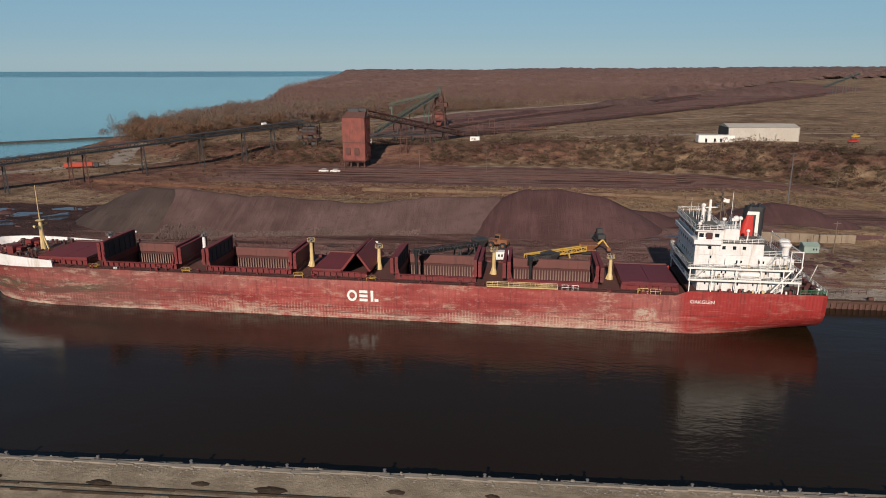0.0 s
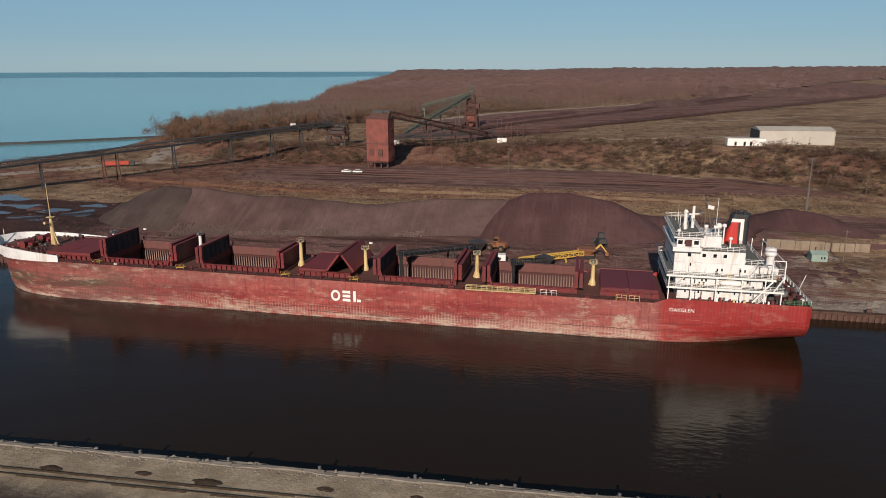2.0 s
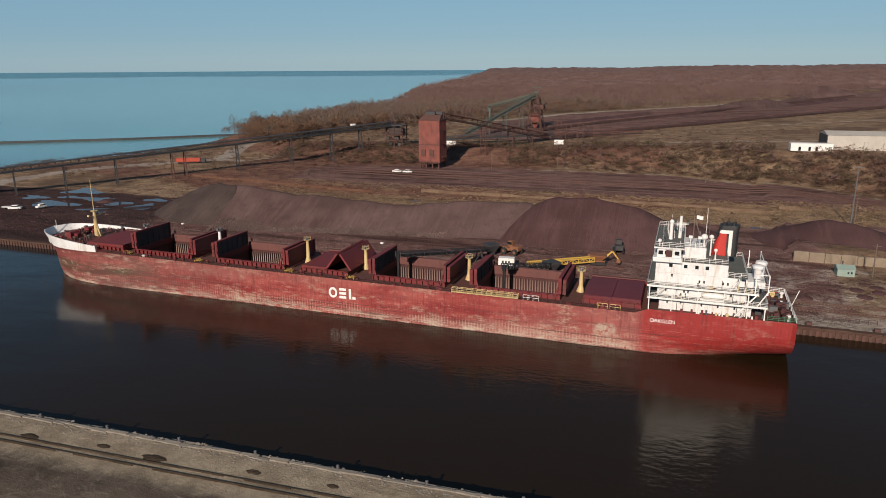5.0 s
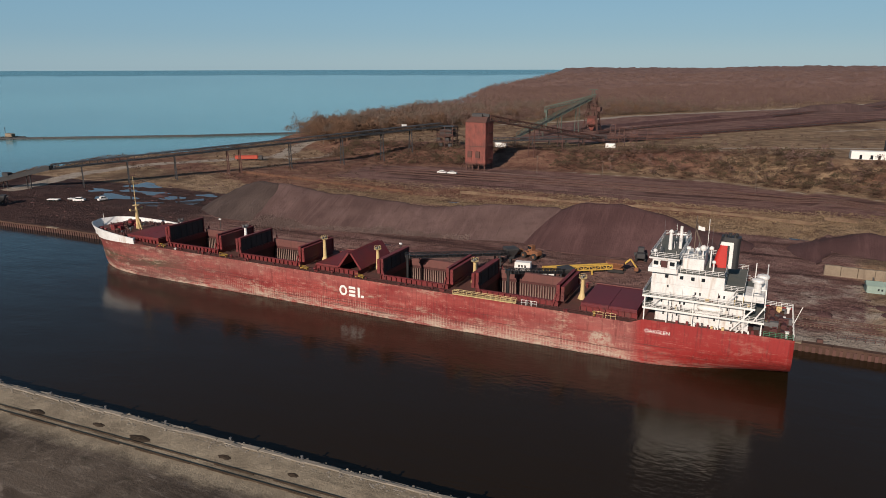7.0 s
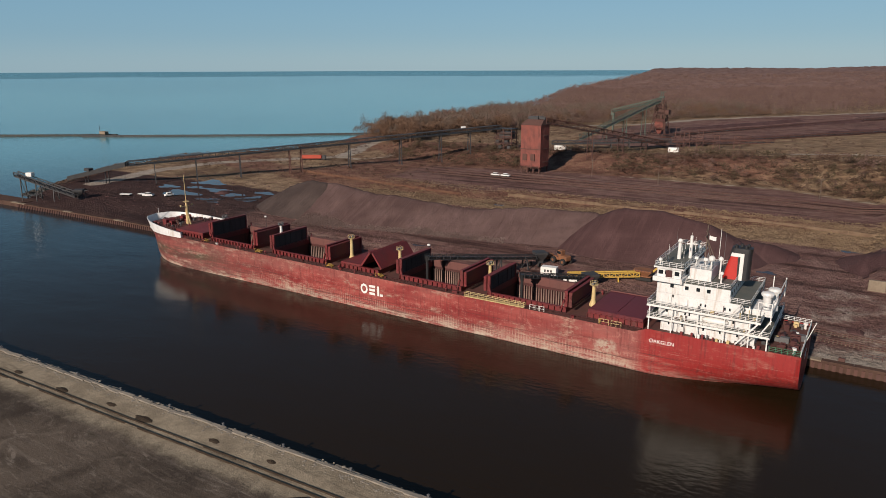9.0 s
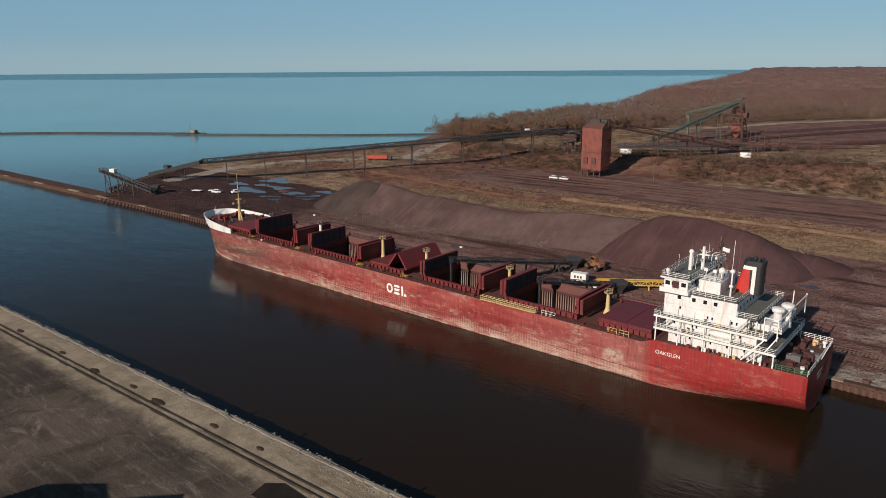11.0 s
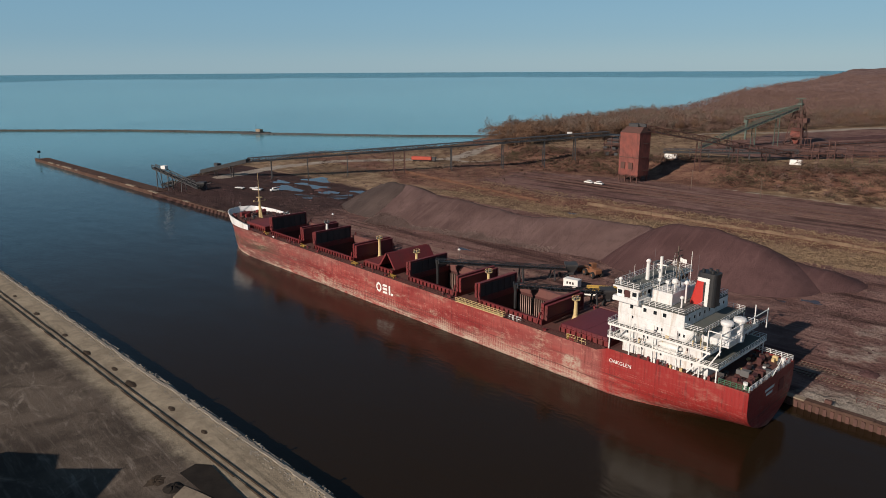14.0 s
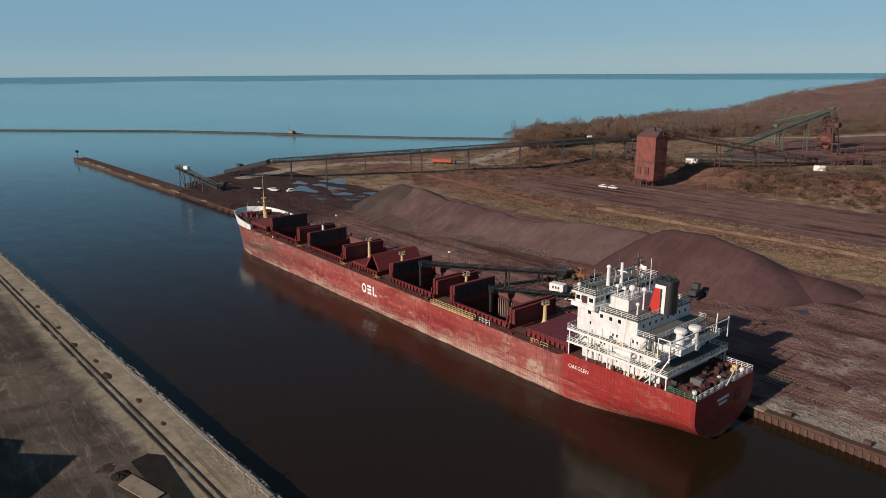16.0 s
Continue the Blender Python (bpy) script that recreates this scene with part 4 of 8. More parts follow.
def folded(x, aft, tall):
    """Two panels folded upright at one end of a hatch: plates outward on one side, dark girders on the other."""
    side = 1 if aft else -1
    for k, mat in ((0, RED), (1, RED)):
        bm = B()
        off = k * 1.15
        z0 = deck_z(x) + coam_h + 0.15
        xa = x + side * off
        box(bm, xa - 0.42, xa + 0.42, -HW, FW, z0, z0 + 0.3)
        box(bm, xa - 0.42, xa + 0.42, -HW, FW, z0 + tall - 0.3 - k * 0.35, z0 + tall - k * 0.35)
        for y in (-HW, FW - 0.4):
            box(bm, xa - 0.42, xa + 0.42, y, y + 0.4, z0 + 0.3, z0 + tall - 0.3 - k * 0.35)
        box(bm, xa - 0.1, xa + 0.1, -HW + 0.4, FW - 0.4, z0 + 0.3, z0 + tall - 0.3 - k * 0.35)
        p = part("hatch_cover", bm, mat, SHIP, "folded red steel hatch cover standing on end")
        xi = xa - side * 0.12
        bm = box(B(), min(xi, xi - side * 0.05), max(xi, xi - side * 0.05), -HW + 0.42, FW - 0.42, z0 + 0.32, z0 + tall - 0.72)
        part("cover_underside", bm, UNDER, p, "dark brown underside")
        for i in range(1, 6):
            y = -HW + (HW + FW) * i / 6
            part("girder", box(B(), min(xi, xi - side * 0.22), max(xi, xi - side * 0.22), y - 0.12, y + 0.12, z0 + 0.3, z0 + tall - 0.7), UNDER, p)
        for z in (z0 + 1.0, z0 + tall * 0.5, z0 + tall - 1.4):
            part("hinge", box(B(), xa - 0.3, xa + 0.3, -HW - 0.2, -HW, z, z + 0.35), RED, p)
    for s in (-1, 1):                               # hydraulic arms beside the coaming
        part("cover_ram", beam(B(), (x - side * 1.2, s * (HW + 0.45), deck_z(x)), (x - side * 0.3, s * (HW + 0.45), deck_z(x) + 3.4), 0.35), RED, SHIP)


for (x0, x1), fore, aft in zip(HOLDS, (5.2, 4.6, 4.4, 4.3), (4.8, 4.5, 4.4, 4.1)):
    folded(x0 + 0.2, False, fore)
    folded(x1 - 0.2, True, aft)
for x0, x1 in CLOSED:
    coaming(x0, x1)
for x0, x1, mat in ((CLOSED[0][0], CLOSED[0][1], RED), (CLOSED[2][0], CLOSED[2][1], RED_FLAT)):
    m2 = (x0 + x1) / 2
    for a, b2 in ((x0 + 0.1, m2 - 0.05), (m2 + 0.05, x1 - 0.1)):
        bm = cover_panel(B(), HW + 0.3, b2 - a, 0.7)
        bmesh.ops.translate(bm, verts=bm.verts, vec=(a, 0, deck_z(m2) + coam_h + 0.1))
        part("hatch_cover", bm, mat, SHIP, "closed flat hatch cover in dull red paint")
# the half-raised cover: two panels leaning together as a tent, one lying flat
x0, x1 = CLOSED[1]
zc = deck_z(-40) + coam_h + 0.15
for xa, xb, za, zb in ((x0 + 0.2, -41.8, 0, 0), (-41.4, -38.0, 0.1, 4.5), (-37.6, -34.4, 4.5, 0.1)):
    bm = B()
    d = Vector((xb - xa, 0, zb - za))
    nrm = Vector((-d.z, 0, d.x)).normalized() * 0.55
    if nrm.z < 0:
        nrm = -nrm
    pts = [Vector((xa, 0, zc + za)), Vector((xb, 0, zc + zb)), Vector((xb, 0, zc + zb)) + nrm, Vector((xa, 0, zc + za)) + nrm]
    fr = [bm.verts.new((p.x, -HW - 0.2, p.z)) for p in pts]
    bk = [bm.verts.new((p.x, HW + 0.2, p.z)) for p in pts]
    bm.faces.new(fr), bm.faces.new(bk[::-1])
    for i in range(4):
        bm.faces.new((fr[i], bk[i], bk[(i + 1) % 4], fr[(i + 1) % 4]))
    part("hatch_cover", bm, RED, SHIP, "half-raised hatch cover leaning like a tent")


# light masts between the hatches
def light_mast(x, tall, mat):
    z = deck_z(x)
    bm = B()
    lathe(bm, x, 0, [(0.85, z), (0.8, z + 0.6), (0.55, z + 1.6), (0.42, z + tall - 0.5), (0.36, z + tall)], 10)
    beam(bm, (x - 0.9, 0, z), (x, 0, z + 2.6), 0.4)
    m = part("light_mast", bm, mat, SHIP, "mast with a round lamp platform")
    bm = B()
    lathe(bm, x, 0, [(0.3, z + tall - 0.35), (1.05, z + tall), (1.1, z + tall + 0.1)], 12)
    for i in range(8):
        a = 6.2832 * i / 8
        beam(bm, (x + 1.0 * math.cos(a), 1.0 * math.sin(a), z + tall), (x + 1.0 * math.cos(a), 1.0 * math.sin(a), z + tall + 0.9), 0.05)
        a2 = a + 0.7854
        beam(bm, (x + 1.0 * math.cos(a), 1.0 * math.sin(a), z + tall + 0.9), (x + 1.0 * math.cos(a2), 1.0 * math.sin(a2), z + tall + 0.9), 0.05)
    part("lamp_platform", bm, CREAM if mat is CREAM else GALVA, m, "railed lamp platform")
    for s in (-1, 1):
        part("floodlight", bevelled(box(B(), x - 0.3, x + 0.3, s * 0.7 - 0.25, s * 0.7 + 0.25, z + tall + 0.1, z + tall + 0.75), 0.05), GALVA, m)


for x, tall, mat in ((-110.3, 6.4, WHITE_P), (-82.6, 7.3, WHITE_P), (-52.2, 6.9, CREAM), (-33.6, 5.9, CREAM), (-3.0, 6.2, CREAM), (26.8, 5.6, CREAM)):
    light_mast(x, tall, mat)

# foremast on the forecastle
bm = B()
zf = 12.2
lathe(bm, -131, 0, [(0.75, zf), (0.6, zf + 3.4), (0.45, zf + 7.4), (0.3, zf + 8.4)], 10)
beam(bm, (-129.4, 0, zf), (-131, 0, zf + 5.5), 0.35)
fm = part("foremast", bm, CREAM, SHIP, "cream foremast with a thin topmast")
bm = B()
tube(bm, (-131, 0, zf + 8.4), (-131, 0, zf + 18.4), 0.16, 0.07)
part("topmast", bm, CREAM, fm)
bm = B()
beam(bm, (-131, -2.6, zf + 6.8), (-131, 2.6, zf + 6.8), 0.22)
lathe(bm, -131, 0, [(0.4, zf + 8.0), (1.2, zf + 8.4), (1.2, zf + 8.5)], 10)
for s in (-1, 1):
    box(bm, -131.3, -130.7, s * 2.4 - 0.25, s * 2.4 + 0.25, zf + 6.9, zf + 7.4)
part("crosstree", bm, CREAM, fm)
bm = B()
tube(bm, (-148.2, 0, 11), (-148.2, 0, 16.3), 0.12, 0.07)
part("jackstaff", bm, WHITE_P, SHIP)

# forecastle gear
rng = random.Random(11)
for x, y in ((-137, -3.6), (-137, 3.6)):
    bm = B()
    tube(bm, (x, y - 1.6, zf + 1.1), (x, y + 1.6, zf + 1.1), 0.95, n=12)
    for s in (-1, 1):
        box(bm, x - 0.9, x + 0.9, y + s * 1.8 - 0.2, y + s * 1.8 + 0.2, zf, zf + 2.0)
    box(bm, x + 1.0, x + 2.4, y - 0.8, y + 0.8, zf, zf + 1.4)
    part("windlass", bm, RED, SHIP, "red anchor windlass")
for x, y in ((-141, -3), (-141, 3), (-133, -7.5), (-133, 7.5), (-128.5, -8.6), (-128.5, 8.6), (-144, 0), (-129.5, -6), (-129.5, 6)):
    bm = B()
    for o in (-0.55, 0.55):
        lathe(bm, x + o, y, [(0.28, zf), (0.28, zf + 0.8), (0.36, zf + 0.85), (0.36, zf + 0.95)], 8)
    part("bollard", bm, RED_DARK, SHIP)
for i in range(34):
    x = rng.uniform(-143, -128)
    y = rng.uniform(-1, 1) * min(8.2, half(x, 11.5) - 1.2)
    bm = B()
    s = rng.uniform(0.3, 0.7)
    lathe(bm, x, y, [(s * 0.6, zf), (s * 0.6, zf + s), (s * 1.1, zf + s * 1.2), (s * 0.9, zf + s * 1.8)], 8)
    part("vent_head" if i % 2 else "capstan", bm, (RED_DARK, RUST_D, RED, STEEL)[i % 4], SHIP)
bm = B()
for s in (-1, 1):
    railing(bm, [(-127, s * 11.0, 10.65), (-116.5, s * 11.3, 10.5)], every=1.5)
part("railing", bm, RED, SHIP)

# deck-edge rails, in lengths between the masts
for a, b2 in zip((-116, -90, -62, -36, -10, 15), (-90, -62, -36, -10, 15, 41)):
    for s in (-1, 1):
        bm = B()
        railing(bm, [(a, s * 11.35, deck_z(a)), (b2, s * 11.35, deck_z(b2))], 1.0, 1.7, 0.04, 2)
        part("railing", bm, RED if s > 0 else RED_DARK, SHIP)
# walkway platforms, ladders, pipes on the side deck
for x in (-109, -83, -52.5, -33.5):
    bm = B()
    zz = deck_z(x)
    box(bm, x - 1.2, x + 1.2, -10.6, -9.3, zz + 0.45, zz + 0.6)
    for px in (x - 1.1, x + 1.1):
        box(bm, px - 0.08, px + 0.08, -10.5, -9.4, zz, zz + 0.45)
    railing(bm, [(x - 1.2, -10.6, zz + 0.6), (x + 1.2, -10.6, zz + 0.6)], 0.7, 1.2, 0.035, 1)
    part("yellow_platform", bm, YELLOW, SHIP, "yellow steel step platform")
bm = B()
beam(bm, (-114, -9.6, deck_z(-114) + 0.25), (42, -9.6, deck_z(42) + 0.25), 0.22)
beam(bm, (-114, -9.1, deck_z(-114) + 0.2), (42, -9.1, deck_z(42) + 0.2), 0.14)
part("deck_pipe", bm, RED_DARK, SHIP)
for i in range(44):
    x = rng.uniform(-112, 40)
    y = rng.choice((-10.3, -10.6, 10.0))
    zz, s = deck_z(x), rng.uniform(0.25, 0.5)
    bm = B()
    if i % 3:
        lathe(bm, x, y, [(s * 0.5, zz), (s * 0.5, zz + s * 1.6), (s, zz + s * 1.8), (s * 0.9, zz + s * 2.4)], 8)
    else:
        box(bm, x - s * 1.6, x + s * 1.6, y - s, y + s, zz, zz + s * 1.4)
    part("vent_head" if i % 3 else "deck_locker", bm, (RED, YELLOW, RED_DARK, WHITE_P)[i % 4] if i % 5 == 0 else RED, SHIP)
# stowed gangway on the port rail
gz = deck_z(4)
bm = B()
box(bm, -4, 13.2, -12.15, -11.1, gz + 0.35, gz + 0.5)
railing(bm, [(-4, -12.1, gz + 0.5), (13.2, -12.1, gz + 0.5)], 1.0, 1.3, 0.06, 2)
railing(bm, [(-4, -11.15, gz + 0.5), (13.2, -11.15, gz + 0.5)], 1.0, 1.3, 0.06, 2)
for i in range(30):
    box(bm, -3.9 + i * 0.57, -3.7 + i * 0.57, -12.1, -11.15, gz + 0.5, gz + 0.56)
part("gangway", bm, CREAM, SHIP, "stowed cream aluminium gangway")
for x in (15.5, 17, 33.5, 36.5):                   # life rings, frames on the side deck
    bm = B()
    railing(bm, [(x - 1.2, -10.9, deck_z(x)), (x + 1.2, -10.9, deck_z(x))], 1.3, 1.1, 0.06, 2)
    part("access_frame", bm, CREAM if x > 30 else WHITE_P, SHIP)
bm = B()
railing(bm, [(29, -HW - 0.5, deck_z(30) + coam_h), (42, -HW - 0.5, deck_z(42) + coam_h)], 1.0, 1.4, 0.06, 2)
part("railing", bm, RED, SHIP)

# ---- deckhouse ----
house = part("deckhouse", box(B(), 46.2, 66, -9.2, 9.2, 10.4, 13.5), WHITE, SHIP, "white steel accommodation block")
TIERS = [("lower_tier", 45.6, 64.8, 9.6, 13.75, 16.3), ("middle_tier", 44.9, 62.6, 9.8, 16.55, 19.35), ("upper_tier", 44.9, 60.4, 9.8, 19.36, 22.2)]
for name, xa, xb, hw, z0, z1 in TIERS:
    part(name, bevelled(box(B(), xa, xb, -hw, hw, z0, z1), 0.08), WHITE, SHIP)
for name, xa, xb, hw, z in (("boat_deck", 43.6, 69.0, 11.4, 13.5), ("bridge_front_deck", 43.4, 67.0, 11.2, 16.3)):
    bm = B()
    box(bm, xa, xb, -hw, hw, z, z + 0.24)
    d = part(name, bm, GREYDECK, SHIP)
    bm = B()
    for s in (-1, 1):
        box(bm, xa, xb, s * hw - 0.06, s * hw + 0.06, z - 0.12, z + 0.36)
    box(bm, xa - 0.06, xa + 0.06, -hw, hw, z - 0.12, z + 0.36)
    box(bm, xb - 0.06, xb + 0.06, -hw, hw, z - 0.12, z + 0.36)
    part("deck_edge", bm, WHITE_P, d, "white painted deck edge")
    bm = B()
    railing(bm, [(xa, hw, z + 0.24), (xa, -hw, z + 0.24), (xb, -hw, z + 0.24), (xb, hw, z + 0.24), (xa, hw, z + 0.24)], 1.1, 1.5, 0.05, 3)
    part("railing", bm, WHITE_P, d)
post = mesh_of("deck_post", box(B(), -0.12, 0.12, -0.12, 0.12, 0, 3.1), WHITE_P)
for x in (44, 49, 54.5, 60, 65, 68.6):
    for s in (-1, 1):
        piece("deck_post", post, SHIP, pose(x, s * 11.1, 10.4))
        if x < 66:
            piece("deck_post", post, SHIP, pose(x, s * 11.0, 13.6) @ Matrix.Diagonal((1, 1, 0.88, 1)))
bm = B()
beam(bm, (62.5, -11.2, 11.0), (66.5, -11.2, 16.2), 0.28)
beam(bm, (66.8, -11.1, 13.6), (69, -11.1, 17.5), 0.24)
part("brace", bm, WHITE_P, SHIP)

# wheelhouse across the whole beam, with open wings
bm = B()
box(bm, 44.2, 50.6, -11.3, 11.3, 22.2, 23.25)
wing = part("wheelhouse_bulwark", bevelled(bm, 0.06), WHITE, SHIP)
bm = B()
box(bm, 45.0, 50.2, -10.9, 10.9, 23.25, 25.35)
wheel = part("wheelhouse", bevelled(bm, 0.05), WHITE, SHIP, "white wheelhouse with dark windows")
bm = B()
box(bm, 44.3, 50.9, -11.4, 11.4, 25.35, 25.7)
roof = part("wheelhouse_roof", bm, WHITE, SHIP)
part("roof_deck", box(B(), 44.5, 50.7, -11.2, 11.2, 25.704, 25.74), GREYDECK, roof, "grey-green painted roof deck")
bm = B()
railing(bm, [(44.5, 11.2, 25.7), (44.5, -11.2, 25.7), (50.7, -11.2, 25.7), (50.7, 11.2, 25.7), (44.5, 11.2, 25.7)], 1.15, 1.4, 0.05, 3)
part("railing", bm, WHITE_P, roof)
win = mesh_of("pane", bevelled(box(B(), -0.5, 0.5, -0.04, 0.04, -0.45, 0.45), 0.02), GLASS)
win_s = mesh_of("pane", bevelled(box(B(), -0.24, 0.24, -0.04, 0.04, -0.35, 0.35), 0.02), GLASS)
for x in (45.8, 47.2, 49.3):
    for s in (-1, 1):
        piece("pane", win, wheel, pose(x, s * 10.92, 24.35))
bm = B()
box(bm, 46.9, 48.3, -10.98, -10.9, 23.4, 25.0)
part("wing_door", bm, RED_DARK, wheel, "dark red wing door")
for i in range(13):
    piece("pane", win, wheel, pose(44.98, -9.9 + 1.65 * i, 24.4, 0, 0, 90))
    piece("pane", win, wheel, pose(50.22, -9.9 + 1.65 * i, 24.4, 0, 0, 90))
rows = {"upper": (21.2, (48.2, 51.4, 53.8, 56.0), 9.83), "mid": (17.9, (54.6, 55.6, 59.6, 60.6), 9.83), "mid2": (18.9, (48.6,), 9.83), "low": (15.2, (47.5, 51.5, 52.4, 58.0, 61.5), 9.63), "base": (12.2, (48, 51, 55.5, 59, 62.5), 9.23)}
for z, xs_, y in rows.values():
    for x in xs_:
        for s in (-1, 1):
            piece("pane", win_s if z < 20 else win, house, pose(x, s * y, z) @ Matrix.Diagonal((0.75, 1, 0.9, 1)))
for z in (15.2, 18.2, 21.0):
    for i in range(8):
        piece("pane", win_s, house, pose(44.87 if z > 16 else 45.57, -7.7 + 2.2 * i, z, 0, 0, 90))
        piece("pane", win_s, house, pose({15.2: 64.83, 18.2: 62.63, 21.0: 60.43}[z], -7.7 + 2.2 * i, z, 0, 0, 90))
door = mesh_of("door_leaf", bevelled(box(B(), -0.42, 0.42, -0.05, 0.05, 0, 1.95), 0.03), WHITE_P)
for x, z, y in ((53.5, 16.6, 9.85), (57.5, 13.8, 9.65), (50, 10.5, 9.25), (64.5, 10.5, 9.25)):
    for s in (-1, 1):
        piece("door_leaf", door, house, pose(x, s * y, z))
# chart room and upper decks behind the wheelhouse
bm = B()
box(bm, 50.62, 55.6, -6.4, 3.4, 22.3, 24.9)
part("chart_room", bevelled(bm, 0.08), WHITE, SHIP)
bm = B()
box(bm, 50.62, 60.4, -9.8, 9.8, 22.2, 22.32)
up = part("monkey_deck", bm, GREYDECK, SHIP, "dark weather deck")
bm = B()
railing(bm, [(51, -9.7, 22.3), (60.3, -9.7, 22.3), (60.3, 9.7, 22.3), (51, 9.7, 22.3)], 1.1, 1.4, 0.05, 3)
part("railing", bm, WHITE_P, up)
bm = B()
box(bm, 60.42, 64.6, -9.7, 9.7, 19.36, 19.5)
aftd = part("funnel_deck", bm, GREYDECK, SHIP)
bm = B()
railing(bm, [(60.5, -9.6, 19.5), (64.5, -9.6, 19.5), (64.5, 9.6, 19.5), (60.5, 9.6, 19.5)], 1.1, 1.3, 0.05, 3)
part("railing", bm, WHITE_P, aftd)
for s in (-1, 1):
    for x in (62.9, 64.4):
        part("deck_post", beam(B(), (x, s * 9.4, 16.5), (x, s * 9.4, 19.36), 0.2), WHITE_P, aftd)


# funnel: raked casing in red, white and black
def casing(x0, x1, w, z, r=0.9):
    pts = []
    for cx, cy, a0 in ((x1 - r, w - r, 0), (x0 + r, w - r, 90), (x0 + r, -w + r, 180), (x1 - r, -w + r, 270)):
        for k in range(5):
            a = radians(a0 + 22.5 * k)
            pts.append((cx + r * math.cos(a), cy + r * math.sin(a), z))
    return pts


def loft(bm, rings):
    vs_ = [[bm.verts.new(p) for p in r] for r in rings]
    for a, b in zip(vs_, vs_[1:]):
        n = len(a)
        for i in range(n):
            bm.faces.new((a[i], a[(i + 1) % n], b[(i + 1) % n], b[i]))
    bm.faces.new(vs_[0][::-1]), bm.faces.new(vs_[-1])
    return bm


funnel = part("funnel", loft(B(), [casing(57.0, 62.4, 1.7, 22.3), casing(58.2, 62.4, 1.55, 28.9)]), BLACK, SHIP, "red, white and black ship's funnel", smooth=False)
bm = loft(B(), [casing(56.92, 60.5, 1.77, 22.35), casing(58.05, 60.5, 1.62, 27.7)])
part("funnel_red", bm, FUNNEL_RED, funnel, "bright red funnel side")
bm = loft(B(), [casing(60.3, 61.1, 1.79, 22.35, 0.1), casing(60.3, 61.1, 1.64, 28.4, 0.1)])
part("funnel_stripe", bm, WHITE_P, funnel, "white stripe")
bm = loft(B(), [casing(58.02, 61.1, 1.65, 27.6, 0.9), casing(58.2, 61.1, 1.63, 28.4, 0.9)])
part("funnel_stripe", bm, WHITE_P, funnel)
bm = loft(B(), [casing(58.1, 62.5, 1.65, 28.45), casing(58.3, 62.55, 1.6, 29.5)])
for x, y in ((59.2, -0.7), (60.1, 0.7), (61.2, -0.6), (61.5, 0.75)):
    lathe(bm, x, y, [(0.36, 29.4), (0.36, 30.1)], 10)
part("funnel_top", bm, BLACK, funnel, "black funnel top with exhaust pipes")

# masts, radars and domes above the wheelhouse
bm = B()
lathe(bm, 47.6, -3.0, [(0.45, 25.7), (0.38, 29.2), (0.3, 29.6)], 10)
lathe(bm, 47.6, -3.0, [(0.5, 29.7), (0.55, 30.0), (0.3, 30.4)], 10)
part("signal_column", bm, WHITE_P, roof)
bm = B()
lathe(bm, 49.6, -1.0, [(0.4, 25.7), (0.32, 31)], 10)
beam(bm, (48.2, -1, 29.0), (51.4, -1, 29.2), 0.25)
beam(bm, (49.6, -2.6, 28.2), (49.6, 0.6, 28.2), 0.2)
part("radar_mast", bm, WHITE_P, roof)
for x, z in ((48.3, 29.4), (51.2, 29.6)):
    part("radar_scanner", box(B(), x - 0.3, x + 0.3, -2.2, 0.2, z, z + 0.28), GALVA, roof)
bm = B()
beam(bm, (52.6, 0.5, 24.9), (52.6, 0.5, 33.6), 0.2)
beam(bm, (52.6, -1.7, 31.2), (52.6, 2.7, 31.2), 0.16)
beam(bm, (52.6, -1.2, 32.4), (52.6, 2.2, 32.4), 0.12)
for s in (-1, 1):
    beam(bm, (54.6, 0.5 + s * 1.6, 24.9), (52.6, 0.5, 30.5), 0.14)
part("main_mast", bm, BARK, roof, "thin brown main mast with yards")
bm = B()
tube(bm, (55.4, 1.2, 24.9), (55.4, 1.2, 32.8), 0.06)
part("flagstaff", bm, WHITE_P, roof)
bm = B()
fl = [[[bm.verts.new((53.0 + 1.5 * i / 6, 0.7 + 0.14 * math.sin(i * 1.3) + th, 30.2 - 0.25 * i / 6 + 0.9 * j)) for i in range(7)] for j in (0, 1)] for th in (0.0, 0.03)]
for lay in fl:
    for i in range(6):
        bm.faces.new((lay[0][i], lay[0][i + 1], lay[1][i + 1], lay[1][i]))
part("flag", bm, WHITE_P, roof, "small pale flag")
bm = B()
tube(bm, (53.0, 0.7, 29.4), (53.0, 0.7, 31.6), 0.04)
part("flag_halyard", bm, GALVA, roof)
for x, y, r, z in ((55.0, -4.5, 0.75, 26.6), (56.6, -2.5, 0.55, 26.4), (45.4, -10.2, 0.45, 26.6), (50.0, 6.0, 0.5, 26.5), (57.6, -6, 0.45, 24.2)):
    bm = B()
    base_z = 25.7 if x < 51 else (24.9 if x < 55.6 and y < 3.4 else 22.3)
    lathe(bm, x, y, [(0.2, base_z), (0.16, z), (r * 0.8, z + 0.1), (r, z + r * 0.7), (r * 0.85, z + r * 1.3), (r * 0.4, z + r * 1.65)], 12)
    part("radome", bm, WHITE_P, roof, "white satellite dome")
bm = B()
for a in (0.5, 2.6, 4.7):
    beam(bm, (46.2 + 0.9 * math.cos(a), -8.2 + 0.9 * math.sin(a), 25.74), (46.2, -8.2, 28.6), 0.09)
for z in (26.6, 27.5):
    lathe(bm, 46.2, -8.2, [(0.62 - (z - 26.6) * 0.3, z), (0.66 - (z - 26.6) * 0.3, z + 0.08)], 6)
part("aerial_tripod", bm, GALVA, roof)
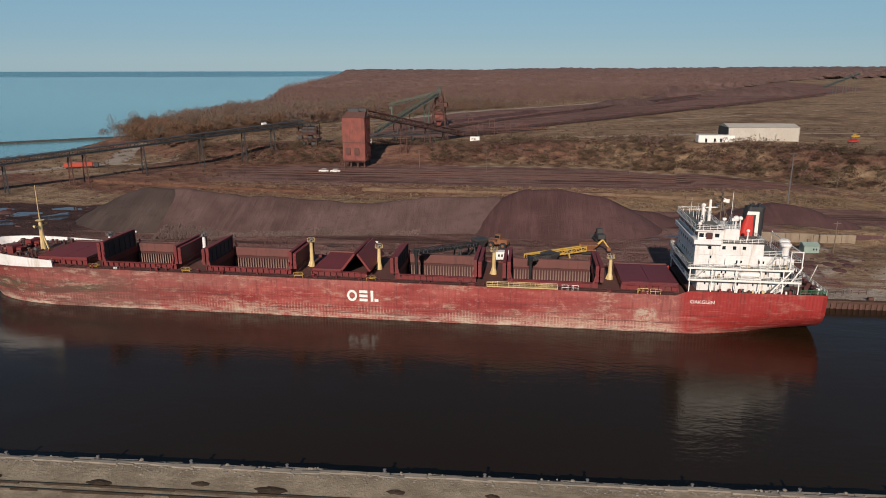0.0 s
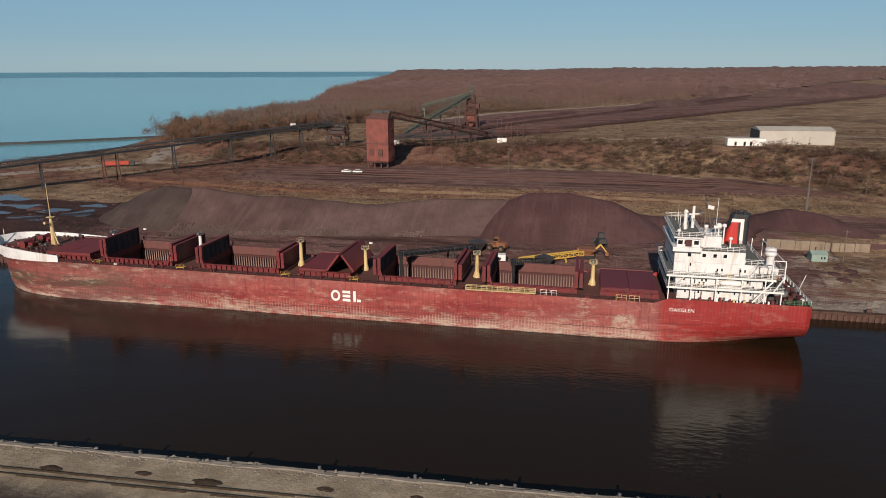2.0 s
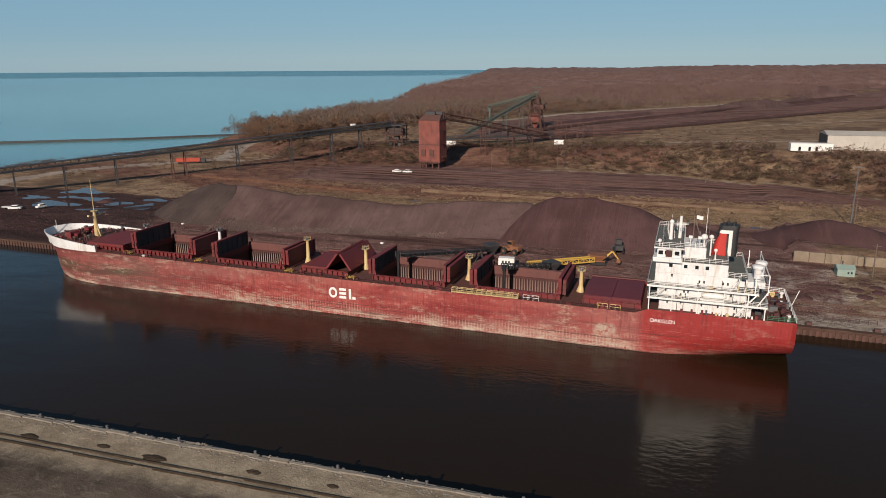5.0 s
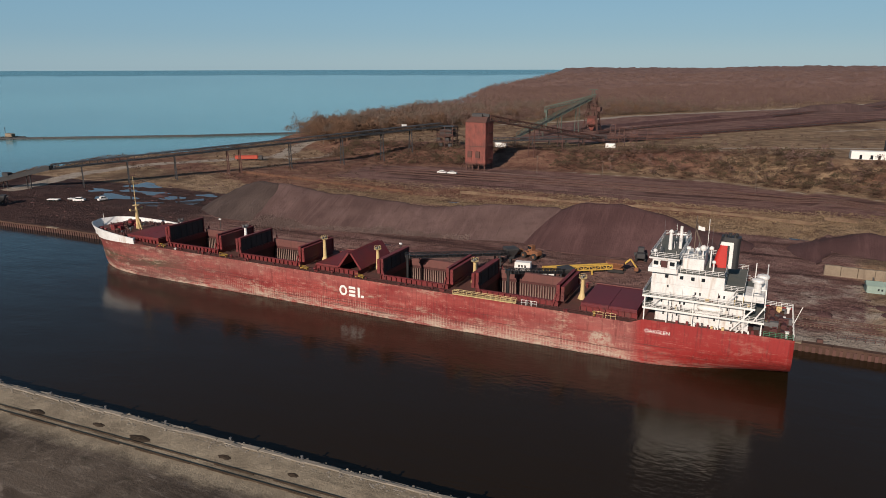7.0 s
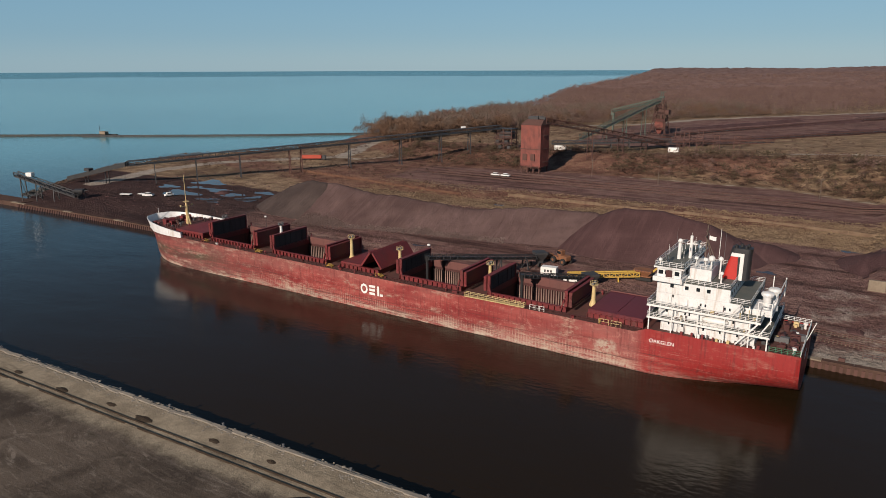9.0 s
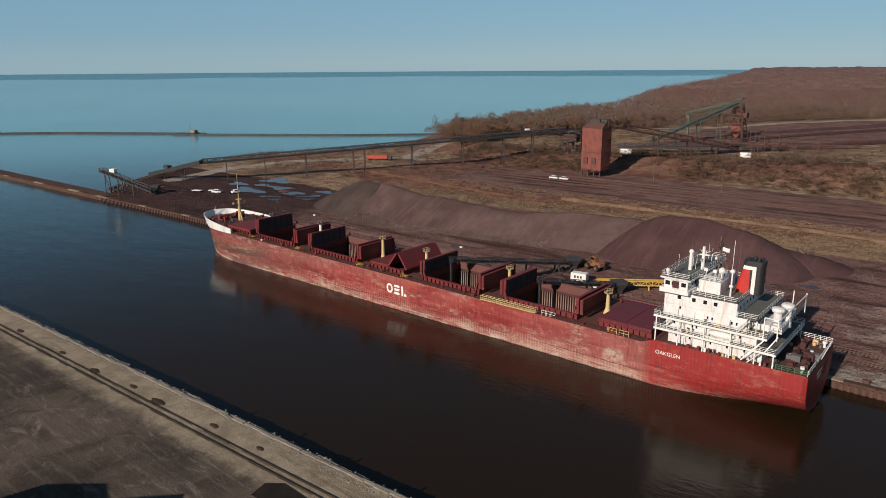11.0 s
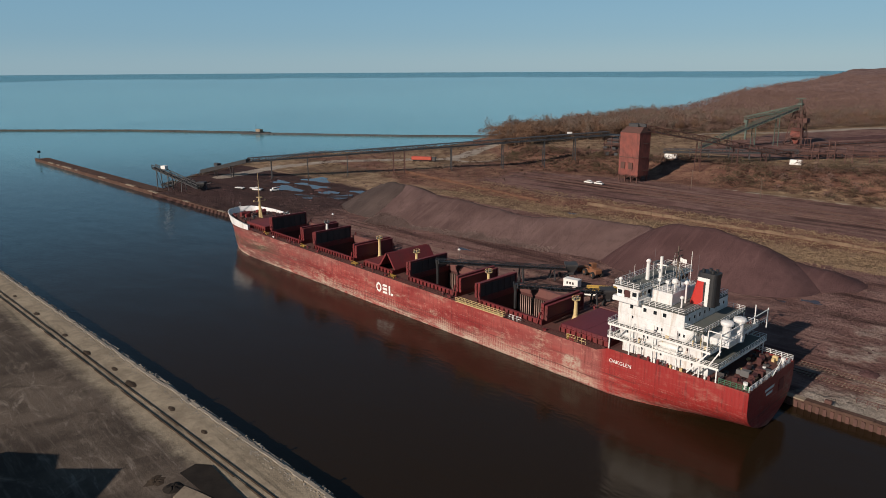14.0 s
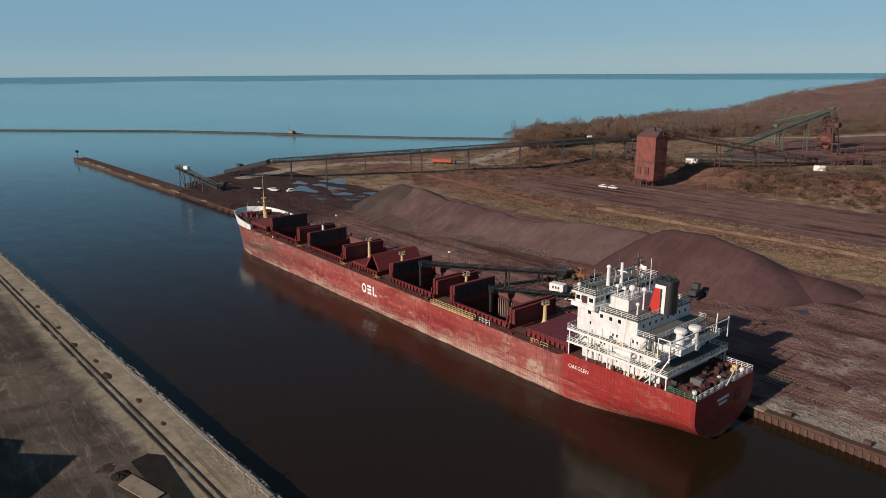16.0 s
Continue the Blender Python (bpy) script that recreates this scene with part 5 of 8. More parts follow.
bm = B()
for a in (0.5, 2.6, 4.7):
    beam(bm, (54.0 + 0.9 * math.cos(a), -3.6 + 0.9 * math.sin(a), 24.9), (54.0, -3.6, 28.2), 0.1)
part("aerial_tripod", bm, GALVA, roof)
for x, y, z in ((45.2, 4.0, 31.5), (50.2, -9.6, 31.0), (56.2, 3.0, 31.8)):
    part("whip_aerial", tube(B(), (x, y, 25.0 if x < 51 else 22.3), (x, y, z), 0.05, 0.02, 5), GALVA, roof)
for i in range(12):
    x, y = rng.uniform(44.8, 50.4), rng.uniform(-10.5, 10.5)
    bm = B()
    tube(bm, (x, y, 25.7), (x, y, 25.7 + rng.uniform(1.2, 4.2)), 0.05, 0.03, 5)
    part("aerial", bm, WHITE_P, roof)
bm = B()
for x, y in ((52, -5.5), (54, -5.8)):
    tube(bm, (x, y, 24.9), (x, y, 27.2), 0.09)
    box(bm, x - 0.4, x + 0.4, y - 0.3, y + 0.3, 26.9, 27.5)
railing(bm, [(50.8, -6.3, 24.9), (55.5, -6.3, 24.9), (55.5, 3.3, 24.9)], 1.1, 1.2, 0.05, 3)
part("searchlight", bm, WHITE_P, roof)

# engine casing aft, ventilators, boat gear
part("engine_casing", bevelled(box(B(), 62.7, 68.6, -6.6, 0.8, 16.55, 18.0), 0.08), WHITE, SHIP)
for x, y, z0, z1 in ((67.0, -4.6, 16.5, 21.3), (67.9, -0.8, 16.5, 21.3)):
    bm = B()
    lathe(bm, x, y, [(1.1, z0), (1.05, z0 + 1), (0.85, z0 + 1.3), (0.85, z1 - 0.5)], 14)
    v = part("ventilator", bm, WHITE, SHIP, "white mushroom ventilator")
    bm = B()
    lathe(bm, x, y, [(1.25, z1 - 0.6), (1.35, z1 - 0.2), (1.2, z1 + 0.15), (0.6, z1 + 0.35)], 14)
    part("ventilator_cap", bm, WHITE, v)
bm = B()
box(bm, 55.0, 60.0, -10.9, -9.0, 13.75, 14.3)
lathe(bm, 57.5, -10.2, [(0.3, 13.75), (0.3, 15.5)], 8)
part("boat_cradle", bm, WHITE_P, SHIP)
bm = B()
rings = []
for i in range(9):
    x = 55.2 + 5.4 * i / 8
    r = 0.95 * math.sqrt(max(1 - ((i - 4) / 4.3) ** 2, 0.02))
    rings.append([(x, -10.0 + r * math.cos(6.2832 * k / 10), 14.95 + 0.85 * r * math.sin(6.2832 * k / 10)) for k in range(10)])
part("lifeboat", loft(bm, rings), WHITE_P, SHIP, "white covered lifeboat", smooth=True)
bm = B()
for x in (66.2, 68.8):
    beam(bm, (x, -11.0, 16.5), (x, -11.0, 21.0), 0.2)
    beam(bm, (x, 11.0, 16.5), (x, 11.0, 21.0), 0.2)
beam(bm, (66.2, -11, 21), (68.8, -11, 21), 0.18)
beam(bm, (68.8, -11, 20.6), (68.8, 11, 20.6), 0.18)
railing(bm, [(66.9, -11.0, 18.0), (68.9, -11.0, 18.0), (68.9, 11.0, 18.0)], 1.1, 1.5, 0.05, 2)
part("awning_frame", bm, WHITE_P, SHIP)

# small fittings along the house sides
fit_r = random.Random(40)
for i in range(46):
    x = fit_r.uniform(46, 66)
    lvl, y0 = fit_r.choice(((13.75, 10.4), (16.55, 10.3), (10.42, 10.2)))
    h, w = fit_r.uniform(0.3, 1.1), fit_r.uniform(0.15, 0.45)
    side_s = -1 if i % 4 else 1
    bm = B()
    if i % 3 == 0:
        lathe(bm, x, side_s * y0, [(w * 0.5, lvl), (w * 0.5, lvl + h), (w * 0.8, lvl + h + 0.08), (w * 0.6, lvl + h + 0.25)], 8)
    elif i % 3 == 1:
        bevelled(box(bm, x - w, x + w, side_s * y0 - 0.2, side_s * y0 + 0.2, lvl, lvl + h), 0.04)
    else:
        tube(bm, (x, side_s * y0, lvl), (x, side_s * y0, lvl + 2.2), 0.06, n=6)
    part(("house_vent", "fire_locker", "stanchion")[i % 3], bm, (WHITE_P, RED_DARK, GALVA, CREAM, RUST_D)[i % 5], SHIP)
for x0, z0, x1, z1 in ((63.5, 10.4, 66.2, 13.5), (45.4, 13.75, 47.6, 16.3), (61.2, 16.55, 63.2, 19.4)):
    bm = B()
    for o in (-0.35, 0.35):
        beam(bm, (x0, -10.7 + o, z0), (x1, -10.7 + o, z1), 0.09)
        beam(bm, (x0, -10.7 + o, z0 + 1.0), (x1, -10.7 + o, z1 + 1.0), 0.05)
    for k in range(9):
        u = (k + 0.5) / 9
        box(bm, x0 + (x1 - x0) * u - 0.12, x0 + (x1 - x0) * u + 0.12, -11.05, -10.35, z0 + (z1 - z0) * u, z0 + (z1 - z0) * u + 0.04)
    part("house_stair", bm, WHITE_P, SHIP, "white steel stair")

# poop deck gear
for i in range(22):
    x, y = rng.uniform(69.6, 74.2), rng.uniform(-9.4, 9.4)
    z = 10.4
    s = rng.uniform(0.4, 0.9)
    bm = B()
    if i % 3 == 0:
        tube(bm, (x, y - s, z + 0.9), (x, y + s, z + 0.9), 0.6 * s + 0.2, n=10)
        box(bm, x - 0.5, x + 0.5, y - s - 0.25, y - s, z, z + 1.5)
        box(bm, x - 0.5, x + 0.5, y + s, y + s + 0.25, z, z + 1.5)
    elif i % 3 == 1:
        bevelled(box(bm, x - s, x + s, y - s * 0.7, y + s * 0.7, z, z + s * 1.5), 0.06)
    else:
        lathe(bm, x, y, [(0.3, z), (0.26, z + 0.9), (0.5, z + 1.0), (0.45, z + 1.5)], 8)
    part(("mooring_winch", "deck_locker", "vent_head")[i % 3], bm, (RED_DARK, GALVA, RUST_D, RED_DARK, DIRT, WHITE_P)[i % 6], SHIP)
for a, b2, mat in (((69.2, -11.2), (75.0, -10.9), GREEN), ((75.1, -10.8), (75.1, 10.8), WHITE_P), ((75.0, 10.9), (62, 11.3), WHITE_P)):
    bm = B()
    railing(bm, [(*a, 10.75), (*b2, 10.75)], 1.15, 1.2, 0.06, 3)
    part("railing", bm, mat, SHIP)
for y in (-9.5, -7.5, -5.2, -2.5, 0.5, 3.4, 6.0, 8.6):
    part("stern_fairlead", bevelled(box(B(), 74.9, 75.2, y - 0.35, y + 0.35, 10.75, 11.7), 0.1), WHITE_P, SHIP)
bm = B()
tube(bm, (75.2, 0, 10.7), (76.6, 0, 15.0), 0.08)
part("ensign_staff", bm, WHITE_P, SHIP)
for i in range(30):
    x = 45 + i * 0.75
    if rng.random() < 0.45:
        part("crate", box(B(), x, x + rng.uniform(0.3, 0.6), -10.9, -10.4, 10.4, 10.9 + rng.uniform(0, 0.6)), (CREAM, WHITE_P, RED)[i % 3], SHIP)


# gear crowded on the after deck
gear = random.Random(77)
for i in range(30):
    x, y = gear.uniform(67.6, 73.6), gear.uniform(-9.2, 9.2)
    w, l, h = gear.uniform(0.2, 0.55), gear.uniform(0.2, 0.7), gear.uniform(0.35, 1.2)
    bm = B()
    if i % 3:
        bevelled(box(bm, x - l, x + l, y - w, y + w, 10.38, 10.4 + h), 0.05)
    else:
        lathe(bm, x, y, [(w, 10.38), (w * 0.55, 10.45 + h * 0.5), (w * 0.9, 10.4 + h)], 9)
    part(("deck_locker", "mooring_winch", "gear_box")[i % 3], bm, (RUST_D, GALVA, RED_DARK, DIRT, CREAM, STEEL)[i % 6], SHIP)


def lettering(text, size, m, material, name, parent):
    cu = bpy.data.curves.new("letters", "FONT")
    cu.body, cu.size, cu.extrude = text, size, 0.02
    tmp = bpy.data.objects.new("letters", cu)
    me = bpy.data.meshes.new_from_object(tmp)
    bpy.data.objects.remove(tmp)
    me.materials.clear()
    me.materials.append(material)
    ob = piece(name, me, parent, m)
    return ob


tagged(lettering("OAKGLEN", 1.22, pose(44.5, -11.62, 7.75, 90), WHITE_P, "ship_name", SHIP), "white painted name on the hull")
# the owner's mark: three plain white shapes
bm = B()
n = 24
ring = [[bm.verts.new((-38.2 + r * 0.86 * math.cos(6.2832 * i / n), -11.6, 6.15 + r * math.sin(6.2832 * i / n))) for i in range(n)] for r in (0.85, 1.5)]
for i in range(n):
    bm.faces.new((ring[0][i], ring[0][(i + 1) % n], ring[1][(i + 1) % n], ring[1][i]))
part("owner_mark", bm, WHITE_P, SHIP, "plain white ring painted on the hull")
bm = B()
for k in range(3):
    box(bm, -36.3, -34.2, -11.6, -11.57, 4.7 + k * 1.1, 5.4 + k * 1.1)
part("owner_mark", bm, WHITE_P, SHIP, "plain white bars painted on the hull")
bm = B()
box(bm, -33.4, -32.7, -11.6, -11.57, 4.7, 7.6)
box(bm, -32.4, -31.4, -11.6, -11.57, 4.7, 5.4)
part("owner_mark", bm, WHITE_P, SHIP, "plain white blocks painted on the hull")


# ---- near bank ----
def lumpy(w, h, seed):
    r2 = random.Random(seed)
    bm = B()
    rings = [[bm.verts.new((w * k * math.cos(6.2832 * i / 16) * r2.uniform(0.8, 1.15), w * k * math.sin(6.2832 * i / 16) * r2.uniform(0.8, 1.15), z * r2.uniform(0.6, 1.1) - 0.05)) for i in range(16)] for k, z in ((1.0, 0.0), (0.75, h * 0.4), (0.5, h * 0.75), (0.25, h), (0.06, h * 0.9))]
    for a, b in zip(rings, rings[1:]):
        for i in range(16):
            bm.faces.new((a[i], a[(i + 1) % 16], b[(i + 1) % 16], b[i]))
    bm.faces.new(rings[-1])
    return bm


caps = [mesh_of("cap_block", bevelled(box(B(), -ln, ln, -w, w, 0, 0.3), 0.08), CAP) for ln, w in ((2.3, 0.42), (1.7, 0.5), (2.0, 0.34))]
quay_near = bpy.data.objects["quay_wall_near"]
tilt = math.degrees(math.atan(0.045))
rng = random.Random(21)
for k_row, off, zc in ((0, 0.5, 2.05), (1, 1.35, 2.4)):               # two worn courses along the edge
    x = -240.0
    while x < 150:
        x += rng.uniform(2.7, 3.5)
        piece("cap_block", rng.choice(caps), quay_near, pose(x, bank_edge(x) - off + rng.uniform(-0.22, 0.22), zc + rng.uniform(-0.1, 0.12), rng.uniform(-5, 5), rng.uniform(-1.5, 1.5), tilt + rng.uniform(-2, 2)))
bm = B()
for i in range(2600):                                # broken rock and rubble behind the cap
    x = rng.uniform(-240, 120)
    y = bank_edge(x) - rng.choice((0.95, 1.75, 1.9, 2.2, 2.8)) + rng.gauss(0, 0.4)
    s = rng.uniform(0.08, 0.3)
    lathe(bm, x, y, [(s * 1.3, 2.4), (s, 2.5 + s * 0.2), (s * 0.4, 2.52 + s * rng.uniform(0.2, 0.5))], 5)
tagged(new("rubble", mesh_of("rubble", bm, CAP)), "grey rubble along the back of the quay cap", "rubble", kind="stuff")
boll = thing("mooring_bollard", (-241, float(bank_edge(-241)) - 0.85, 2.8), "small weathered grey mooring bollard on the quay edge", "bollard", "bollards along the near quay")
part("bollard_body", lathe(B(), 0, 0, [(0.3, 0), (0.3, 0.06), (0.16, 0.1), (0.15, 0.34), (0.27, 0.4), (0.27, 0.5), (0.15, 0.56)], 12), GALVA, boll)
for i in range(1, 24):
    x = -241 + 15.1 * i
    copy_thing(boll, pose(x, float(bank_edge(x)) - 0.85 + rng.uniform(-0.1, 0.1), 2.8))
for off in (7.6, 9.1):                              # crane rails let into the dirt
    bm = B()
    beam(bm, (-260, bank_edge(-260) - off, 2.6), (200, bank_edge(200) - off, 2.6), 0.09, 0.14)
    tr = thing("crane_rail", (0, 0, 0), "rusty crane rail in a dark groove along the quay", "rail", "rails along the near quay")
    part("rail_head", bm, DIRT, tr)
    bm = B()
    for k in range(115):
        x = -260 + 4 * k
        if rng.random() < 0.8:
            w = rng.uniform(-0.06, 0.06)
            beam(bm, (x, bank_edge(x) - off + w, 2.44), (x + 4.1, bank_edge(x + 4.1) - off + w, 2.44), rng.uniform(0.14, 0.34), rng.uniform(0.2, 0.3))
    tagged(part("rail_groove", bm, DIRT, tr, "dark filled rail groove"), kind="stuff")
for i, (x, off, s) in enumerate(((-56, 6.6, 1.3), (-41, 5.6, 1.0), (-30, 6.3, 1.6), (-73, 6.2, 1.0), (-12, 5.2, 1.1), (-97, 6.0, 1.2), (-120, 5.6, 1.0), (2, 5.2, 0.9))):
    bm = lumpy(s * 1.1, 0.16, i + 40)
    bmesh.ops.scale(bm, vec=(1.4, 0.6, 1), verts=bm.verts)
    part("clod", bm, DIRT, thing("dirt_spill", (x, float(bank_edge(x)) - off, 2.52), "dark spill of dirt and weeds on the gravel", "dirt heap", "spills on the near bank"))

pad = thing("asphalt_pad", (20, 80, 2.56), "dark asphalt pad beside the crane rails", "paved pad")
part("pad_slab", slab(B(), [(-7.2, 3.6), (-8.1, 7.0), (-5.8, 8.8), (2.8, 8.4), (20, 8.0), (20, 4.6), (7.4, 5.6), (1.4, 4.1)], 0, 0.06), ASPHALT, pad)
slab_t = thing("concrete_slab", (22, 82, 2.55), "pale cracked concrete slab lying on the dirt", "slab")
part("slab_block", slab(B(), [(-4.6, 0.5), (-0.6, 1.7), (5, 3.1), (6.2, 0.4), (-2.8, -2.2)], 0, 0.25), CONCRETE, slab_t)
heap = thing("gravel_heap", (12.3, 79.6, 2.5), "low spread of brown gravel on the dirt", "gravel heap")
part("heap_body", lumpy(3.0, 0.3, 1), DIRT, heap)
pit = thing("dirt_heap", (16.4, 81.0, 2.5), "low heap of black dirt", "dirt heap")
part("heap_body", lumpy(2.1, 0.7, 2), ASPHALT, pit)
# never in view: prism added so its outline throws the bank's dark shadow
store = thing("shadow_caster_building", (0, 25, 2.5), "unseen tall building, outlined to cast the shadow on the near bank", "building")
part("building_wall", slab(B(), [(-17, -0.3), (-9.5, 6.1), (-4.8, 4.4), (3.3, 12.8), (13, 2.5), (2, -12), (-20, -12)], 0, 18), CONCRETE, store)
part("building_roof", slab(B(), [(-17.2, -0.3), (-9.5, 6.3), (-4.8, 4.6), (3.3, 13.0), (13.2, 2.5), (2, -12.2), (-20.2, -12.2)], 18, 18.2), GALVA, store)


# ---- ore piles ----
def ore_pile(name, ridge, slope, material, label, step=2.0, rough=0.25, top=2.5):
    """A heap along a ridge of (x, y, z): falls off at the given slope, slightly gullied."""
    xs_, ys_, zs_ = zip(*ridge)
    reach = max(zs_) / slope + 8
    gx = np.arange(min(xs_) - reach, max(xs_) + reach, step)
    gy = np.arange(min(ys_) - reach, max(ys_) + reach, step)
    X, Y = np.meshgrid(gx, gy)
    H = np.full(X.shape, -99.0)
    for (ax, ay, az), (bx, by, bz) in zip(ridge, ridge[1:]):
        dx, dy = bx - ax, by - ay
        u = np.clip(((X - ax) * dx + (Y - ay) * dy) / (dx * dx + dy * dy), 0, 1)
        d = np.hypot(X - ax - u * dx, Y - ay - u * dy)
        H = np.maximum(H, az + (bz - az) * u - slope * (np.sqrt(d * d + top * top) - top))
    H = H + rough * wavy(X, Y, 2.4, 3.0) + rough * 1.6 * wavy(X, Y, 9.0, 1.0) + rough * 0.9 * np.abs(np.sin(X * 0.55 + 0.8 * np.sin(Y * 0.11))) * np.sin(X * 0.13 + 1.0)
    G = land_z(X, Y)
    keep = H > G - 0.4
    H = np.where(keep, H, G - 0.4)
    n, m = X.shape
    idx = np.arange(n * m).reshape(n, m)
    q = np.stack([idx[:-1, :-1], idx[:-1, 1:], idx[1:, 1:], idx[1:, :-1]], -1).reshape(-1, 4)
    k = (keep[:-1, :-1] | keep[:-1, 1:] | keep[1:, 1:] | keep[1:, :-1]).reshape(-1)
    used = np.unique(q[k])
    remap = np.full(n * m, -1)
    remap[used] = np.arange(len(used))
    cx, cy = float(np.mean(xs_)), float(np.mean(ys_))
    P = np.stack([X - cx, Y - cy, H], -1).reshape(-1, 3)[used]
    me = arrays(name, P.tolist(), remap[q[k]].tolist(), material)
    me.polygons.foreach_set("use_smooth", [True] * len(me.polygons))
    ob = new(name, me)
    ob.location = (cx, cy, 0)
    return tagged(ob, label, "ore mound", "ore mounds")


ore_pile("ore_mound", [(-154, 263, 14.2), (-146, 262, 15.6), (-136, 261, 15.7)], 0.53, ORE_ASH, "ash-grey end of the long ore ridge", 1.4, 0.3, 1.4)
ore_pile("ore_mound", [(-142, 263, 15.2), (-128, 262, 15.8), (-106, 258, 14.2), (-80, 260, 13.2), (-55, 262, 11.6), (-36, 268, 13.2), (-8, 272, 13.6)], 0.52, ORE_GREY, "long grey-brown ridge of iron ore on the dock", 1.4, 0.34, 1.4)
ore_pile("ore_mound", [(4, 272, 16.6), (17, 273, 16.8), (32, 271, 14.6)], 0.52, ORE_DARK, "dark purple-brown cone of iron ore pellets", 1.6, 0.16, 2.5)
ore_pile("ore_mound", [(40, 276, 9.5), (52, 280, 7.5)], 0.4, ORE_DARK, "low dark ore heap tailing off toward the grass", 2.0)
ore_pile("ore_mound", [(92, 283, 9.6), (99, 284, 11.6), (108, 279, 11.0), (117, 268, 9.0)], 0.4, ORE_DARK, "low purple-brown ore heap behind a concrete wall", 2.0)
bm = B()
rng = random.Random(3)
for i in range(5600):                                # pale lumps along the front of the long pile
    x = rng.uniform(-128, -34)
    y = 234 + 0.17 * (x + 120) + rng.gauss(1.5, 3.0)
    s = rng.uniform(0.06, 0.2) * (1.8 if rng.random() < 0.07 else 1.0)
    z = 3.2 + max(0.0, (y - 230 - 0.17 * (x + 120)) * 0.25)
    lathe(bm, x, y, [(s * 1.3, z - 0.5), (s, z + s * 0.45), (s * 0.35, z + s * rng.uniform(0.7, 1.0))], 5)
tagged(new("rubble", mesh_of("rubble", bm, ORE_PALE)), "pale lumpy rubble spread along the foot of the ore ridge", "rubble", kind="stuff")
for ridge in ([(62, 850, 18.5), (100, 925, 23.0), (136, 962, 25.0), (158, 985, 21)], [(212, 1318, 22), (256, 1330, 32.5), (300, 1322, 23)], [(330, 1305, 22), (362, 1300, 30), (392, 1310, 25)], [(404, 1322, 24), (430, 1330, 31), (470, 1345, 24)], [(176, 1120, 18), (214, 1200, 21)]):
    ore_pile("ore_mound", ridge, 0.5, ORE_GREY, "distant grey-purple stockpile of ore", 4.0, 0.4, 4.0)
for ax, ay, bx, by in ((-30, 648, 56, 812), (-4, 572, 118, 770), (150, 952, 262, 1180), (-62, 640, 6, 790)):
    ore_pile("ore_mound", [(ax, ay, 17.2), (bx, by, 17.8)], 0.5, ORE_DARK, "long low windrow of dark ore", 3.0, 0.3, 2.5)


# ---- gallery, hopper tower and stacker ----
gal = thing("conveyor_gallery", (-215, 355, 3), "long elevated dark steel conveyor gallery on trestles", "conveyor")
o = Vector((-215, 355, 3))
K0, K1, K2 = Vector((-317, 240, 5.2)) - o, Vector((-280.5, 254, 14.2)) - o, Vector((-146, 454, 26.2)) - o
bm = truss(B(), K1, K2, 3.6, 2.6, 64, 0.21)
part("gallery_truss", bm, STEEL, gal)
bm = B()
beam(bm, K1 + Vector((0, 0, 2.75)), K2 + Vector((0, 0, 2.75)), 4.0, 0.25)
part("gallery_roof", bm, STEEL, gal, "dark gallery roof")
bm = B()
beam(bm, K1 + Vector((0, 0, 0.3)), K2 + Vector((0, 0, 0.3)), 3.2, 0.7)
part("belt_deck", bm, BLACK, gal)
bm = truss(B(), K0, K1, 3.2, 2.0, 12, 0.28)
part("lower_gallery", bm, STEEL, gal)
# casing coloured black: the shade on this side is put into the paint
bm = B()
beam(bm, K0 + Vector((0, 0, 1.1)), K1 + Vector((0, 0, 1.1)), 3.6, 2.2)
part("gallery_casing", bm, BLACK, gal, "lower gallery casing, coloured black to stand for its shaded side")
part("tail_drive", bevelled(box(B(), *(K0.lerp(K1, 0.35).x + q for q in (-2.5, 2.5)), *(K0.lerp(K1, 0.35).y + q for q in (-1.5, 1.5)), K0.lerp(K1, 0.35).z + 2.2, K0.lerp(K1, 0.35).z + 4.0), 0.15), STEEL, gal)
for f in (0.3, 0.65):
    c = K0.lerp(K1, f)
    bm = B()
    for q in (-1.6, 1.6):
        beam(bm, (c.x + q, c.y, float(land_z(c.x + o.x, c.y + o.y)) - o.z - 0.2), (c.x + q, c.y, c.z), 0.4)
    part("trestle", bm, STEEL, gal)
d = (K2 - K1).normalized()
side = d.cross(Vector((0, 0, 1))).normalized()
for f, twin in ((0.06, 0), (0.155, 0), (0.26, 0), (0.385, 1), (0.415, 1), (0.545, 0), (0.69, 0), (0.81, 0), (0.9, 0)):
    c = K1.lerp(K2, f)
    g = float(land_z(c.x + o.x, c.y + o.y)) - o.z - 0.2
    bm = B()
    for s in (-1, 1):
        beam(bm, (*(c + side * s * 2.9).xy, g), c + side * s * 1.5, 0.5)
    h = c.z - g
    for k in range(3):
        za, zb = g + h * k / 3, g + h * (k + 1) / 3
        wa, wb = 2.9 - 1.4 * k / 3, 2.9 - 1.4 * (k + 1) / 3
        beam(bm, (*(c + side * wa).xy, za), (*(c - side * wb).xy, zb), 0.22)
        beam(bm, (*(c - side * wb).xy, zb), (*(c + side * wb).xy, zb), 0.25)
    part("trestle", bm, STEEL if not twin else RUST_D, gal)

